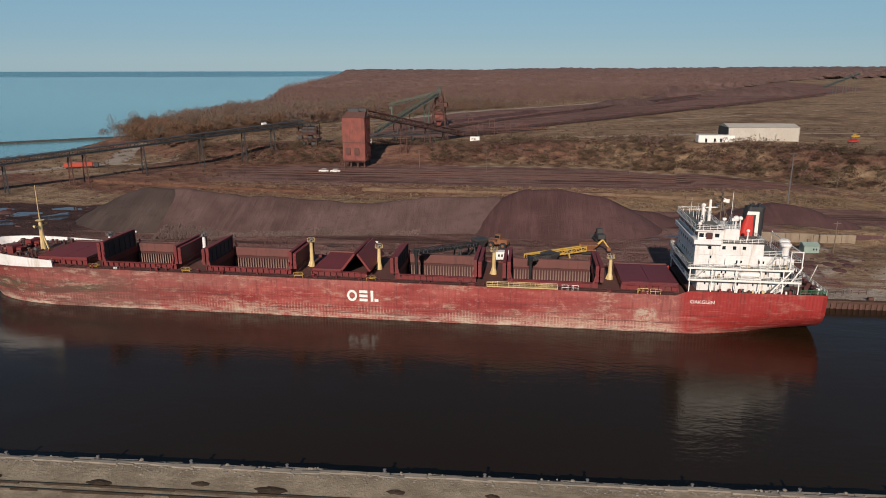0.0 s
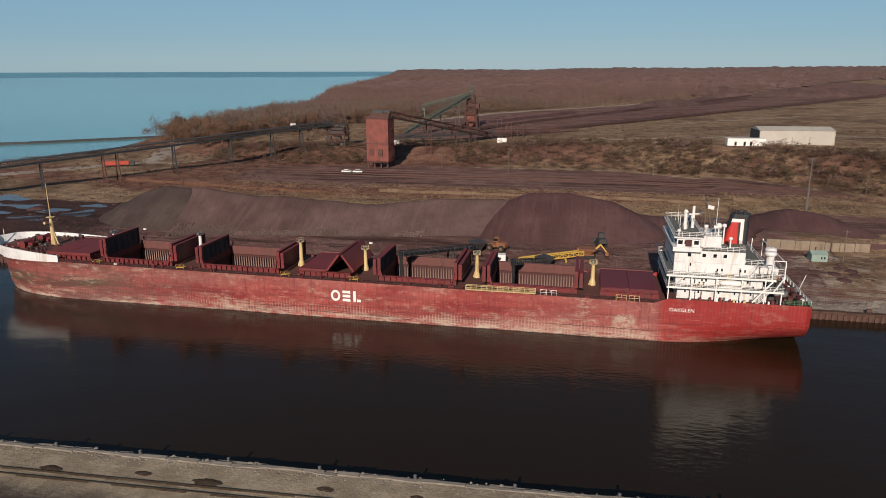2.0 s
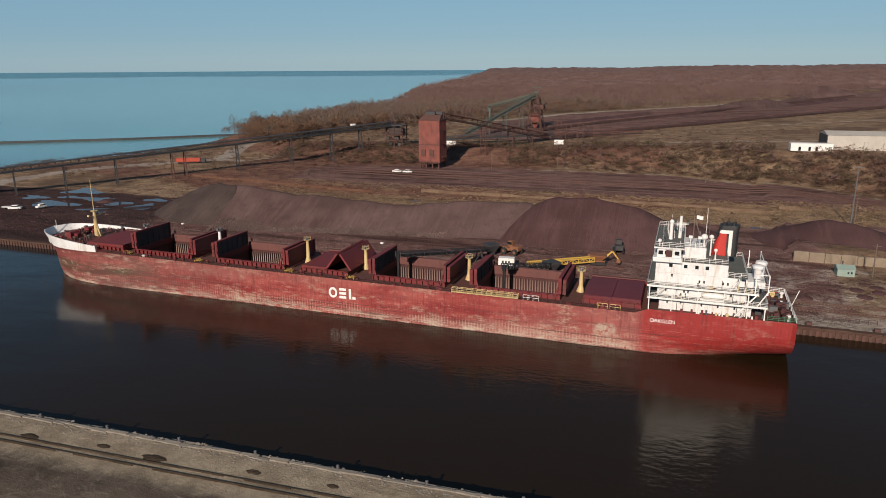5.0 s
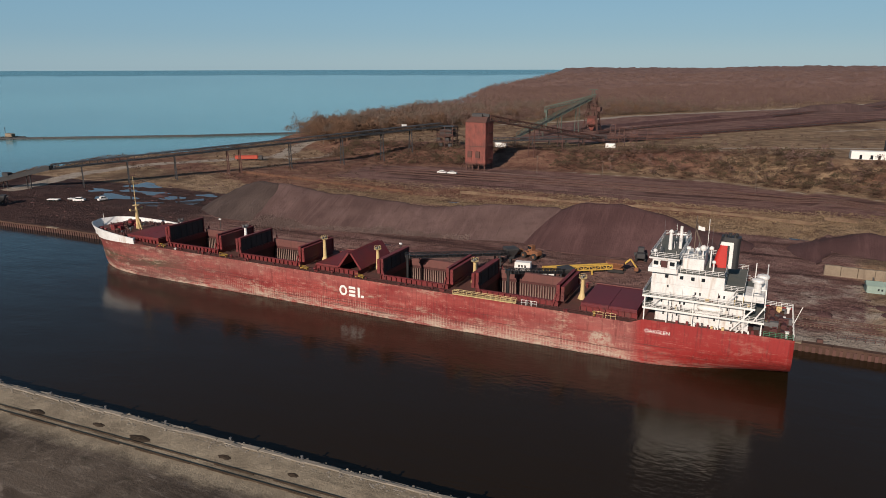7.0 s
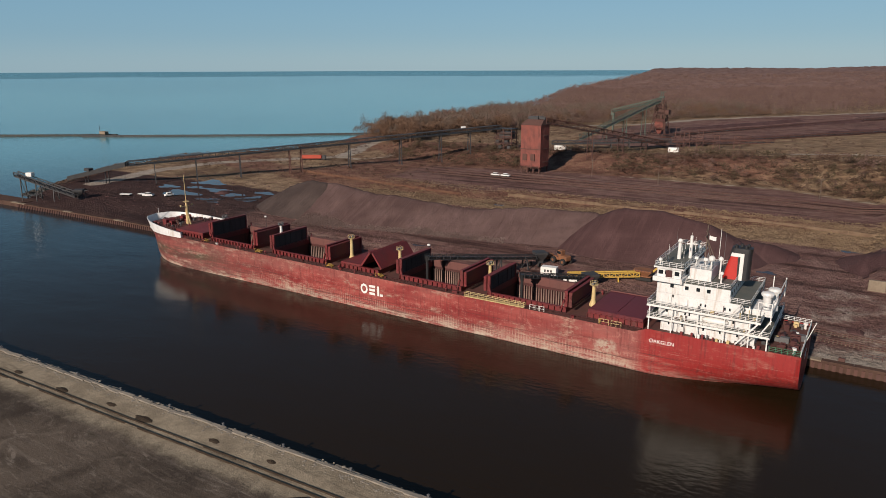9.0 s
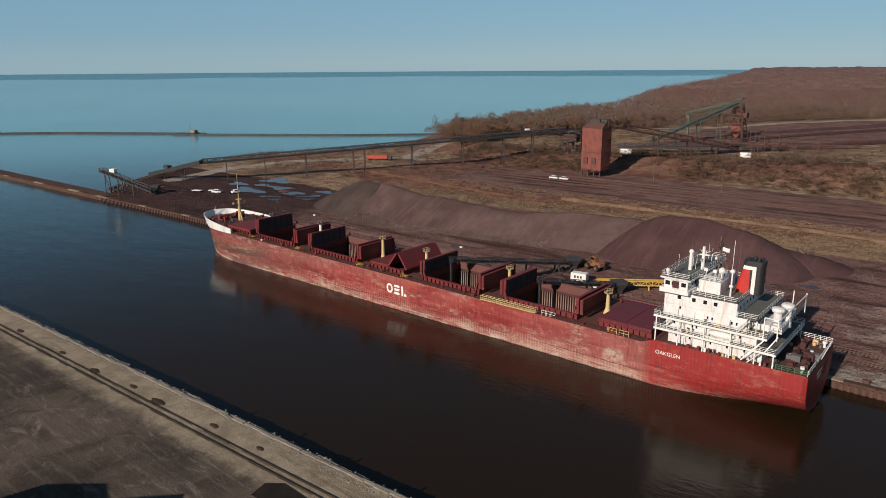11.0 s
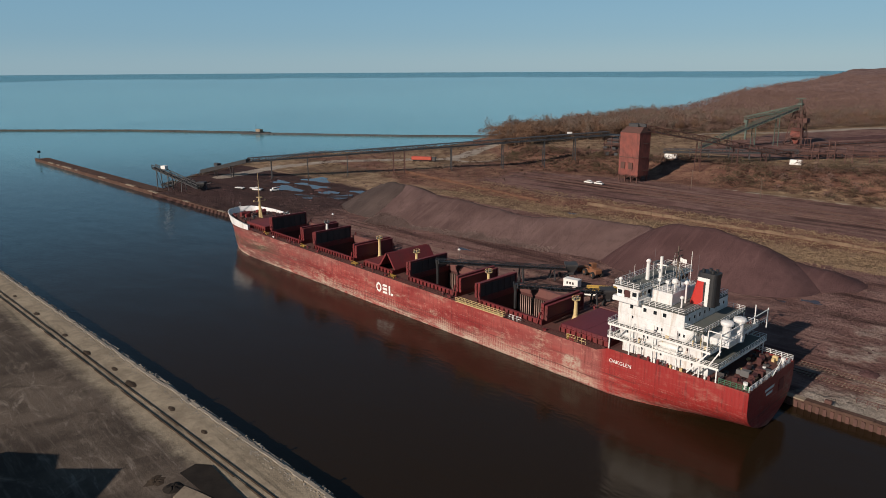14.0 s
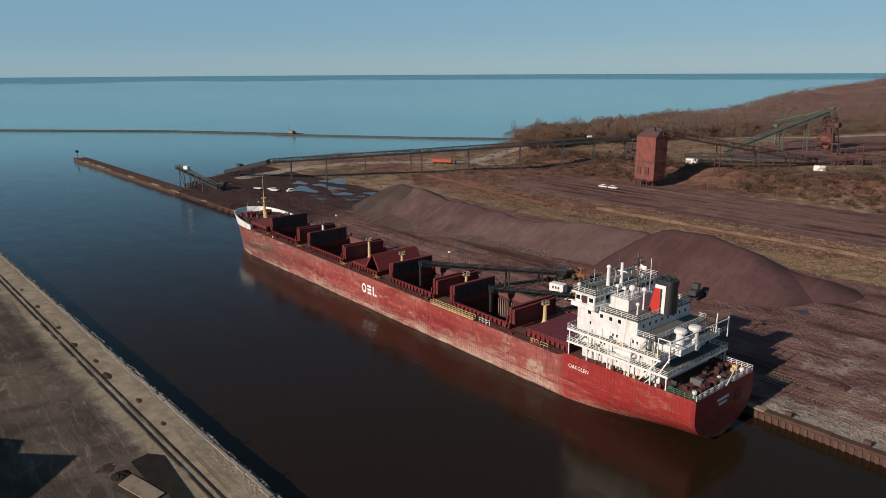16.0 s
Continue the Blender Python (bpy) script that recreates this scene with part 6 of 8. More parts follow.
hh = thing("transfer_house", (-143, 458, float(land_z(-143, 458))), "open steel transfer frame at the gallery's head", "steel frame")
hz0 = float(land_z(-143, 458))
bm = B()
for x in (-6, 0, 6):
    for y in (-4, 4):
        beam(bm, (x, y, -0.3), (x, y, 26.5 - hz0), 0.5)
for z in (4, 9, 14):
    if z < 26 - hz0:
        for y in (-4, 4):
            beam(bm, (-6, y, z), (6, y, z), 0.4)
        for x in (-6, 0, 6):
            beam(bm, (x, -4, z), (x, 4, z), 0.4)
        beam(bm, (-6, -4, z - 4), (6, -4, z), 0.25)
        beam(bm, (6, 4, z - 4), (-6, 4, z), 0.25)
part("frame", bm, RUST_D, hh)
part("cabin", bevelled(box(B(), -4, 5, -3.6, 3.6, 20 - hz0, 24.5 - hz0), 0.1), STEEL, hh)
for z in (16, 19.5, 23):
    bm = box(B(), -7.2, 7.2, -5, 5, z - hz0, z + 0.25 - hz0)
    railing(bm, [(-7.2, 5, z + 0.25 - hz0), (-7.2, -5, z + 0.25 - hz0), (7.2, -5, z + 0.25 - hz0), (7.2, 5, z + 0.25 - hz0)], 1.1, 1.8, 0.09, 2)
    part("floor_deck", bm, RUST_D, hh)
for x, z in ((-5, 16.3), (2, 16.3), (-3, 12.5), (4, 12.5)):
    part("drive_box", bevelled(box(B(), x - 1.4, x + 1.4, -4.4, -1.6, z - hz0, z + 2.2 - hz0), 0.15), STEEL, hh)
part("chute", slab(B(), [(-2, -2), (2, -2), (2, 2), (-2, 2)], 6, 20 - hz0), RUST_D, hh)
bm = B()
box(bm, -6.5, 6.5, -4.5, 4.5, 26.3 - hz0, 26.6 - hz0)
part("platform", bm, STEEL, hh)
wb = thing("belt_cabin", (-166, 437, 27.0), "small white cabin on top of the gallery", "cabin", turn=56)
part("cabin_box", bevelled(box(B(), -1.5, 1.5, -0.9, 0.9, 0, 1.4), 0.05), WHITE_P, wb)

TZ = float(land_z(-97, 412))
tower = thing("hopper_tower", (-98.1, 409.3, TZ), "tall rust-red clad ore hopper tower on steel legs", "tower", turn=-4)
part("cladding", bevelled(box(B(), -8.2, 8.2, -8, 8, 9.0 - TZ, 34.2 - TZ), 0.12), RUST, tower)
bm = B()
for i in range(17):                                  # sheet ribs on two faces
    x = -8.0 + i
    box(bm, x - 0.06, x + 0.06, -8.1, -8.0, 9.2 - TZ, 34 - TZ)
    box(bm, 8.2, 8.3, x - 0.06, x + 0.06, 9.2 - TZ, 34 - TZ)
part("cladding_ribs", bm, RUST, tower)
bm = B()
v = [bm.verts.new(p) for p in ((-8.4, -8.2, 34.2 - TZ), (8.4, -8.2, 34.2 - TZ), (8.4, 8.2, 34.2 - TZ), (-8.4, 8.2, 34.2 - TZ), (-6, -2, 37.4 - TZ), (7.6, -2, 37.4 - TZ), (7.6, 4, 37.4 - TZ), (-6, 4, 37.4 - TZ))]
for f in ((0, 1, 5, 4), (1, 2, 6, 5), (2, 3, 7, 6), (3, 0, 4, 7), (4, 5, 6, 7), (0, 3, 2, 1)):
    bm.faces.new([v[i] for i in f])
part("tower_roof", bm, RUST_D, tower)
box_m = B()
box(box_m, -8.35, 8.35, -8.3, -8.0, 19.6 - TZ, 20.0 - TZ)
part("girt", box_m, RUST_D, tower)
for x in (-4.2, 2.2):
    bm = B()
    box(bm, x - 1.7, x + 1.7, -9.0, -8.0, 13.0 - TZ, 16.8 - TZ)
    w = part("louvre", bm, RUST_D, tower, "dark rusty louvred opening")
    bm = B()
    for k in range(5):
        box(bm, x - 1.5, x + 1.5, -8.55, -8.4, 12.5 + k * 0.8 - TZ, 12.9 + k * 0.8 - TZ)
    part("louvre_blade", bm, RUST, w)
for x in (-7.4, -2.5, 2.5, 7.4):
    for y in (-7.2, 7.2):
        part("leg", box(B(), x - 0.45, x + 0.45, y - 0.45, y + 0.45, -0.3, 9.0 - TZ), RUST_D, tower)
for x in (-4.8, 0, 4.8):
    part("bin_spout", lathe(B(), x, 0, [(0.7, 6 - TZ), (2.2, 9 - TZ)], 8), RUST_D, tower)
part("stair", beam(B(), (-11.5, -7.5, 1.0), (-7.8, -7.5, 6.5), 1.0, 0.25), RUST_D, tower)
for z in (12, 20, 28):
    part("landing", box(B(), 8.3, 9.6, -4, 4, z - TZ, z + 0.15 - TZ), RUST_D, tower)
bm = B()
railing(bm, [(-8, -9.2, 8.6 - TZ), (8, -9.2, 8.6 - TZ)], 1.1, 1.6, 0.08, 2)
box(bm, -8, 8, -9.3, -8.0, 8.5 - TZ, 8.7 - TZ)
part("walkway", bm, RUST_D, tower)
bm = B()
box(bm, -5.4, 2.6, -1.5, 4.5, 37.4 - TZ, 39.2 - TZ)
beam(bm, (2.6, 1, 38.6 - TZ), (7.8, 1, 38.2 - TZ), 1.6)
part("head_drive", bm, STEEL, tower)
tower.scale = (0.84, 0.66, 1.0)


def inclined(name, p, q, w, h, bays, mat, label, legs, roof=None, bar=0.3):
    """A belt conveyor on bents, from p to q."""
    p, q = Vector(p), Vector(q)
    base = Vector((*((p + q) / 2).xy, float(land_z(*((p + q) / 2).xy))))
    th = thing(name, tuple(base), label, "conveyor")
    part("truss", truss(B(), p - base, q - base, w, h, bays, bar), mat, th)
    bm = B()
    beam(bm, p - base + Vector((0, 0, 0.4)), q - base + Vector((0, 0, 0.4)), w * 0.8, 0.5)
    part("belt", bm, BLACK, th)
    if roof:
        bm = B()
        beam(bm, p - base + Vector((0, 0, h)), q - base + Vector((0, 0, h)), w, 0.2)
        part("hood", bm, roof, th)
    s = (q - p).normalized().cross(Vector((0, 0, 1))).normalized()
    for f in legs:
        c = p.lerp(q, f)
        g = float(land_z(c.x, c.y)) - 0.2
        if c.z - g < 0.8:
            continue
        bm = B()
        for k in (-1, 1):
            beam(bm, Vector((*(c + s * k * (w / 2 + 0.6)).xy, g)) - base, c + s * k * w / 2 - base, 0.4)
        beam(bm, Vector((*(c + s * (w / 2 + 0.5)).xy, g + 0.5)) - base, c - s * w / 2 - base, 0.22)
        part("bent", bm, mat, th)
    return th


inclined("tower_conveyor", (-93, 411, 35.2), (-46, 512, 14.6), 4.0, 3.2, 22, RUST_D, "rust-brown hooded conveyor rising to the hopper tower", (0.35, 0.6, 0.8), RUST)
inclined("stacker_boom", (-112, 520, 15), (-74, 590, 41), 3.6, 3.0, 16, GREEN_M, "faded green inclined stacker conveyor", (0.3, 0.55, 0.8))
inclined("stacker_boom", (-118, 606, 30.5), (-76, 592, 41), 3.2, 2.4, 10, GREEN_M, "faded green stacker arm with a counterweight", ())
gz2 = float(land_z(-73, 592))
st = thing("stacker_tower", (-73, 592, gz2), "green and rust steel stacker tower", "steel tower")
bm = B()
for x in (-5, 5):
    for y in (-5, 5):
        beam(bm, (x * 1.3, y * 1.3, -0.3), (x * 0.5, y * 0.5, 42 - gz2), 0.55)
for k in range(5):
    z0, z1 = (42 - gz2) * k / 5, (42 - gz2) * (k + 1) / 5
    a, b2 = 6.5 - 4 * k / 5, 6.5 - 4 * (k + 1) / 5
    for s in (-1, 1):
        beam(bm, (-a, s * a, z0), (b2, s * b2, z1), 0.3)
        beam(bm, (s * a, -a, z0), (s * b2, b2, z1), 0.3)
        beam(bm, (-b2, s * b2, z1), (b2, s * b2, z1), 0.35)
part("lattice", bm, RUST_D, st)
bm = B()
for x in (-1.5, 1.5):
    for y in (-1.5, 1.5):
        beam(bm, (x, y, 40 - gz2), (x * 0.4, y * 0.4, 48.6 - gz2), 0.3)
beam(bm, (-3.5, 0, 48.4 - gz2), (3.5, 0, 48.6 - gz2), 0.5)
box(bm, -2, 2, -2, 2, 44 - gz2, 45 - gz2)
part("masthead", bm, GREEN_M, st, "pale green masthead")
for z, w in ((20, 5.2), (26, 4.6), (32, 4.0), (37, 3.4)):
    bm = box(B(), -w, w, -w, w, z - gz2, z + 0.3 - gz2)
    railing(bm, [(-w, -w, z + 0.3 - gz2), (w, -w, z + 0.3 - gz2), (w, w, z + 0.3 - gz2)], 1.1, 1.5, 0.09, 2)
    part("floor_deck", bm, RUST_D, st)
part("surge_bin", loft(B(), [[(-1.0, -1.0, 15 - gz2), (1.0, -1.0, 15 - gz2), (1.0, 1.0, 15 - gz2), (-1.0, 1.0, 15 - gz2)], [(-3.4, -3.4, 21.5 - gz2), (3.4, -3.4, 21.5 - gz2), (3.4, 3.4, 21.5 - gz2), (-3.4, 3.4, 21.5 - gz2)], [(-3.4, -3.4, 27 - gz2), (3.4, -3.4, 27 - gz2), (3.4, 3.4, 27 - gz2), (-3.4, 3.4, 27 - gz2)]]), RUST, st, "rust-red sheet steel surge bin")
part("chute", beam(B(), (-1.2, 0, 39 - gz2), (1.0, 0, 27 - gz2), 1.8), RUST_D, st)
part("stair", beam(B(), (5.6, -5.6, 0), (3.6, -3.6, 26 - gz2), 1.2, 0.3), RUST_D, st)
part("machine_house", bevelled(box(B(), 1, 7, -3, 3, 31 - gz2, 34.5 - gz2), 0.2), RUST_D, st)
part("counterweight", bevelled(box(B(), -45, -42, 9.8, 12.2, 28 - gz2, 30.2 - gz2), 0.2), GREEN_M, st)
part("counterweight_post", box(B(), -43.6, -42.4, 10.4, 11.6, -0.3, 28 - gz2), GREEN_M, st)
inclined("reclaim_conveyor", (-116, 476, 15.2), (-44, 517, 16.8), 3.4, 2.4, 20, STEEL, "low dark reclaim conveyor behind the hopper tower", (0.05, 0.2, 0.35, 0.5, 0.65, 0.8, 0.95), RUST_D)
inclined("reclaim_conveyor", (-44, 517, 15.2), (16, 560, 15.6), 3.0, 2.2, 16, RUST_D, "low rusty conveyor feeding the yard belt", (0.1, 0.3, 0.5, 0.7, 0.9))
inclined("yard_conveyor", (-38, 515, 15.6), (520, 1342, 18.5), 2.8, 1.5, 120, RUST_D, "long low rusty yard conveyor", tuple(i / 30 for i in range(31)))
inclined("yard_conveyor", (-64, 572, 15.4), (292, 1280, 18.0), 2.8, 1.4, 100, RUST_D, "long low rusty yard conveyor", tuple(i / 30 for i in range(31)))
for x, y, h in ((-40, 520, 13), (-32, 512, 11), (-24, 516, 12), (-12, 510, 9), (0, 515, 8)):
    g = float(land_z(x, y))
    f = thing("steel_bent", (x, y, g), "rusty steel conveyor frame on the plateau", "steel frame", "frames behind the tower")
    bm = B()
    for s in (-1, 1):
        beam(bm, (s * 2.2, 0, -0.3), (s * 1.6, 0, h), 0.4)
        beam(bm, (s * 2.2, 0, 0), (-s * 1.8, 0, h * 0.5), 0.25)
    beam(bm, (-2.4, 0, h), (2.4, 0, h), 0.45)
    box(bm, -2.5, 2.5, -1.5, 1.5, h * 0.5, h * 0.55)
    part("frame", bm, RUST_D, f)
inclined("stacker_boom", (520, 1350, 30), (640, 1500, 52), 5, 4, 16, GREEN_M, "distant pale green stacker conveyor", (0.3, 0.6, 0.9))
inclined("ship_loader", (-265, 214, 4.0), (-294, 200, 14.5), 3.2, 2.2, 12, STEEL, "dark inclined loading conveyor at the water's edge", (0.35, 0.65, 0.9))
bm = B()
ld = thing("loader_hopper", (-266, 216, 3.2), "dark steel feed hopper under the loading conveyor", "hopper")
lathe(bm, 0, 0, [(1.2, 0.6), (3.2, 3.6), (3.2, 4.4)], 4)
for x, y in ((-2, -2), (2, -2), (2, 2), (-2, 2)):
    beam(bm, (x, y, -0.2), (x, y, 3.2), 0.3)
part("hopper_body", bm, STEEL, ld)
lc = thing("loader_cabin", (-287, 203.5, 14.4), "white operator cabin on the loading conveyor", "cabin", turn=26)
part("cabin_box", bevelled(box(B(), -1.6, 1.6, -1.3, 1.3, 0, 2.0), 0.05), WHITE_P, lc)
for x, y, w in ((-300, 210, 9), (-292, 222, 12), (-306, 224, 7)):
    sc = thing("scrap_heap", (x, y, float(land_z(x, y))), "heap of dark scrap and timbers by the loader", "scrap heap", "scrap by the loader")
    bm = B()
    for i in range(16):
        a = Vector((rng.uniform(-w, w), rng.uniform(-3, 3), rng.uniform(0.1, 1.0)))
        b2 = a + Vector((rng.uniform(-4, 4), rng.uniform(-2, 2), rng.uniform(-0.1, 1.2)))
        beam(bm, a, b2, rng.uniform(0.2, 0.6))
    tagged(part("timbers", bm, STEEL, sc), kind="stuff")


# ---- machines on the dock ----
def shiploader(name, tip, tail, mat, label, spout, legs=(0.15, 0.4)):
    th = inclined(name, tail, tip, 1.8, 1.3, 18, mat, label, legs, bar=0.15)
    base = th.location
    t = Vector(tip) - base
    bm = B()
    lathe(bm, t.x, t.y, [(0.4, t.z - spout), (0.42, t.z - 1), (0.75, t.z + 1.0)], 8)
    part("spout", bm, BLACK, th, "black loading spout")
    t2 = Vector(tail) - base
    g = float(land_z(*Vector(tail).xy)) - base.z
    bm = B()
    lathe(bm, t2.x, t2.y, [(1.3, g + 0.4), (1.4, g + 1.2), (3.0, g + 3.6), (3.0, g + 4.2)], 4)
    part("feed_hopper", bm, mat, th)
    for s in (-1.6, 1.6):
        bm = B()
        tube(bm, (t2.x + s - 0.3, t2.y - 4, g + 0.75), (t2.x + s + 0.3, t2.y - 4, g + 0.75), 0.75, n=12)
        part("wheel", bm, RUBBER, th)
    return th


shiploader("mobile_shiploader", (-23.5, 179.5, 14.6), (-10.5, 229, 4.8), STEEL, "dark mobile conveyor loading ore into the ship", 6.5)
shiploader("mobile_shiploader", (6.5, 180.5, 13.6), (12.5, 216, 4.8), STEEL, "dark mobile conveyor reaching over the ship's hold", 6.0)
inclined("yellow_conveyor", (5, 216.5, 4.2), (24, 228, 4.6), 1.7, 1.3, 12, YELLOW, "yellow portable conveyor on the dock", (0.3, 0.7))
yh = thing("feeder", (25.5, 229, float(land_z(25.5, 229))), "dusty orange ore feeder hopper on crawlers", "hopper")
sq = lambda w, d, z: [(-w, -d, z), (w, -d, z), (w, d, z), (-w, d, z)]
part("hopper_body", loft(B(), [sq(0.9, 0.7, 1.3), sq(2.5, 1.7, 2.9), sq(2.6, 1.8, 3.5)]), MACHINE, yh)
bm = B()
for k in range(6):
    beam(bm, (-2.5 + k, -1.85, 2.9), (-2.5 + k, -1.85, 3.5), 0.12)
beam(bm, (-2.7, -1.85, 3.5), (2.7, -1.85, 3.5), 0.2)
part("hopper_rib", bm, RUST_D, yh)
part("engine_deck", bevelled(box(B(), -2.4, 2.2, -1.3, 1.3, 1.1, 1.5), 0.1), MACHINE, yh)
for s in (-1.5, 1.5):
    part("crawler", bevelled(box(B(), -2.6, 2.6, s - 0.4, s + 0.4, 0, 1.1), 0.3), RUBBER, yh)
part("cab", bevelled(box(B(), -3.4, -1.6, -0.9, 0.9, 1.4, 3.4), 0.1), MACHINE, yh)
part("boom_arm", beam(B(), (1.8, 0, 2.4), (4.2, 0, 4.8), 0.55), YELLOW, yh)
part("dipper_arm", beam(B(), (4.2, 0, 4.8), (6.2, 0, 2.2), 0.42), YELLOW, yh)
part("bucket", bevelled(box(B(), 5.6, 6.9, -0.8, 0.8, 1.0, 2.3), 0.25), MACHINE, yh)


def wheel_loader(at, turn, label, mat, dozer=False):
    th = thing("bulldozer" if dozer else "wheel_loader", at, label, "bulldozer" if dozer else "wheel loader", turn=turn)
    part("engine_body", bevelled(box(B(), -4.2, -0.6, -1.4, 1.4, 1.3, 3.0), 0.25), mat, th)
    part("front_frame", bevelled(box(B(), -0.5, 2.2, -1.1, 1.1, 1.1, 2.1), 0.15), mat, th)
    cab = part("cab", bevelled(box(B(), -1.6, 0.2, -1.0, 1.0, 2.9, 4.6), 0.12), mat, th)
    part("cab_window", box(B(), -1.4, 0.22, -1.02, 1.02, 3.4, 4.3), GLASS, cab)
    if dozer:
        for s in (-1, 1):
            part("crawler", bevelled(box(B(), -3.6, 2.2, s * 1.4 - 0.4, s * 1.4 + 0.4, 0, 1.4), 0.4), RUBBER, th)
        part("blade", bevelled(box(B(), 2.9, 3.3, -2.3, 2.3, 0.1, 1.6), 0.08), STEEL, th)
    else:
        for x in (-3.0, 1.3):
            for s in (-1, 1):
                w = part("wheel", tube(B(), (x, s * 1.25, 1.1), (x, s * 2.0, 1.1), 1.1, n=16), RUBBER, th)
                part("rim", tube(B(), (x, s * 1.2, 1.1), (x, s * 2.05, 1.1), 0.5, n=10), mat, w)
        part("bucket", bevelled(box(B(), 4.4, 6.4, -2.1, 2.1, 0.3, 2.0), 0.3), mat, th)
    for s in (-0.8, 0.8):
        part("lift_arm", beam(B(), (0.6, s, 2.2), (4.6, s, 1.1), 0.3, 0.5), mat, th)
    return th


wheel_loader((-5, 233, float(land_z(-5, 233))), 160, "dusty orange wheel loader working beside the ore pile", MACHINE)
wheel_loader((30, 246, float(land_z(30, 246))), 100, "dark bulldozer parked below the ore cone", STEEL, True)
off = thing("site_cabin", (-2.5, 219, float(land_z(-2, 219))), "white site cabin on wheels with dark marks", "cabin", turn=8)
part("cabin_box", bevelled(box(B(), -2.6, 2.6, -1.3, 1.3, 0.6, 3.2), 0.08), WHITE_P, off)
bm = B()
for k in range(3):
    box(bm, -1.4 + k * 1.0, -0.8 + k * 1.0, -1.34, -1.3, 1.6, 2.4)
part("cabin_marks", bm, STEEL, off, "dark marks that cannot be read")
for x in (-1.6, 1.6):
    part("wheel", tube(B(), (x, -1.2, 0.4), (x, 1.2, 0.4), 0.4, n=12), RUBBER, off)


def vehicle(at, turn, length, height, mat, label, category, group=""):
    th = thing(category.replace(" ", "_"), at, label, category, group, turn)
    L = length / 2
    part("body", bevelled(box(B(), -L, L, -1.0, 1.0, 0.45, height * 0.62), 0.15), mat, th)
    cab = part("cab", bevelled(box(B(), -L * 0.5, L * 0.55, -0.9, 0.9, height * 0.62, height), 0.2), mat, th)
    part("cab_window", box(B(), -L * 0.46, L * 0.57, -0.92, 0.92, height * 0.68, height * 0.9), GLASS, cab)
    for x in (-L * 0.62, L * 0.62):
        for s in (-1, 1):
            part("wheel", tube(B(), (x, s * 0.7, 0.4), (x, s * 1.05, 0.4), 0.4, n=12), RUBBER, th)
    return th


for x, y, turn, ln, h, mat, lab in ((6, 216.5, 20, 5.2, 1.9, WHITE_P, "white pickup truck parked under the loading conveyor"), (-237, 236, 30, 5.4, 2.2, WHITE_P, "white van parked on the ore dock"), (-228, 242, 80, 4.6, 2.2, WHITE_P, "white pickup on the dark yard"), (-110.5, 382, 4, 5.6, 2.0, WHITE_P, "white pickup by the hopper tower"), (-104, 382.5, 4, 5.6, 2.0, WHITE_P, "white pickup beside another by the tower"), (192, 440, 10, 6, 2.2, FUNNEL_RED, "small red truck beside parked machines"), (206, 470, 40, 7, 2.6, YELLOW, "yellow machine in the storage yard")):
    vehicle((x, y, float(land_z(x, y))), turn, ln, h, mat, lab, "pickup truck" if ln < 5.9 else "truck")

ot = thing("tank_trailer", (-262, 387, float(land_z(-262, 387))), "long orange-red trailer parked by the lake road", "trailer", turn=31)
part("trailer_body", bevelled(box(B(), -9, 6.5, -1.4, 1.4, 1.0, 3.6), 0.3), ORANGE, ot)
part("tractor_cab", bevelled(box(B(), 6.9, 9.6, -1.25, 1.25, 0.6, 3.3), 0.25), STEEL, ot)
for x in (-7.5, -6.1, 5.2, 8.6):
    part("wheel", tube(B(), (x, -1.3, 0.5), (x, 1.3, 0.5), 0.5, n=12), RUBBER, ot)

hut = thing("hut", (97.6, 240, float(land_z(97.6, 240))), "small pale teal hut with two dark windows", "hut", turn=3)
part("hut_wall", bevelled(box(B(), -3.2, 3.2, -2.6, 2.6, 0, 2.9), 0.05), TEAL, hut)
bm = B()
v = [bm.verts.new(p) for p in ((-3.5, -2.9, 2.9), (3.5, -2.9, 2.9), (3.5, 2.9, 2.9), (-3.5, 2.9, 2.9), (-3.4, 0, 4.1), (3.4, 0, 4.1))]
for f in ((0, 1, 5, 4), (2, 3, 4, 5), (1, 2, 5), (3, 0, 4), (0, 3, 2, 1)):
    bm.faces.new([v[i] for i in f])
part("hut_roof", bm, TEAL, hut)
for x in (0.8, 2.0):
    part("hut_window", box(B(), x - 0.3, x + 0.3, -2.64, -2.6, 1.1, 1.9), GLASS, hut)
hut.scale = (0.75, 0.75, 0.8)
part("hut_vent", lathe(B(), -1, 0.4, [(0.25, 3.6), (0.25, 4.9), (0.4, 5.0), (0.3, 5.2)], 8), STEEL, hut)

pole = thing("utility_pole", (105, 239.5, float(land_z(105, 239.5))), "wooden utility pole with a crossarm", "utility pole", "utility poles")
part("pole_shaft", tube(B(), (0, 0, -0.3), (0, 0, 10.5), 0.2, 0.13, 8), BARK, pole)
part("crossarm", beam(B(), (-1.1, 0, 9.8), (1.1, 0, 9.8), 0.16), BARK, pole)
for x, y in ((112, 305), (150, 352), (190, 330), (60, 398), (-20, 404), (-60, 408), (128, 238), (170, 300)):
    copy_thing(pole, pose(x, y, float(land_z(x, y)), 0, 0, 20))
tall_pole = thing("light_pole", (109, 296, float(land_z(109, 296))), "tall slender grey light pole behind the ore heap", "light pole")
part("pole_shaft", tube(B(), (0, 0, -0.3), (0, 0, 23), 0.3, 0.16, 8), GALVA, tall_pole)
part("lamp_bar", beam(B(), (-1.6, 0, 22.6), (1.6, 0, 22.6), 0.25), GALVA, tall_pole)
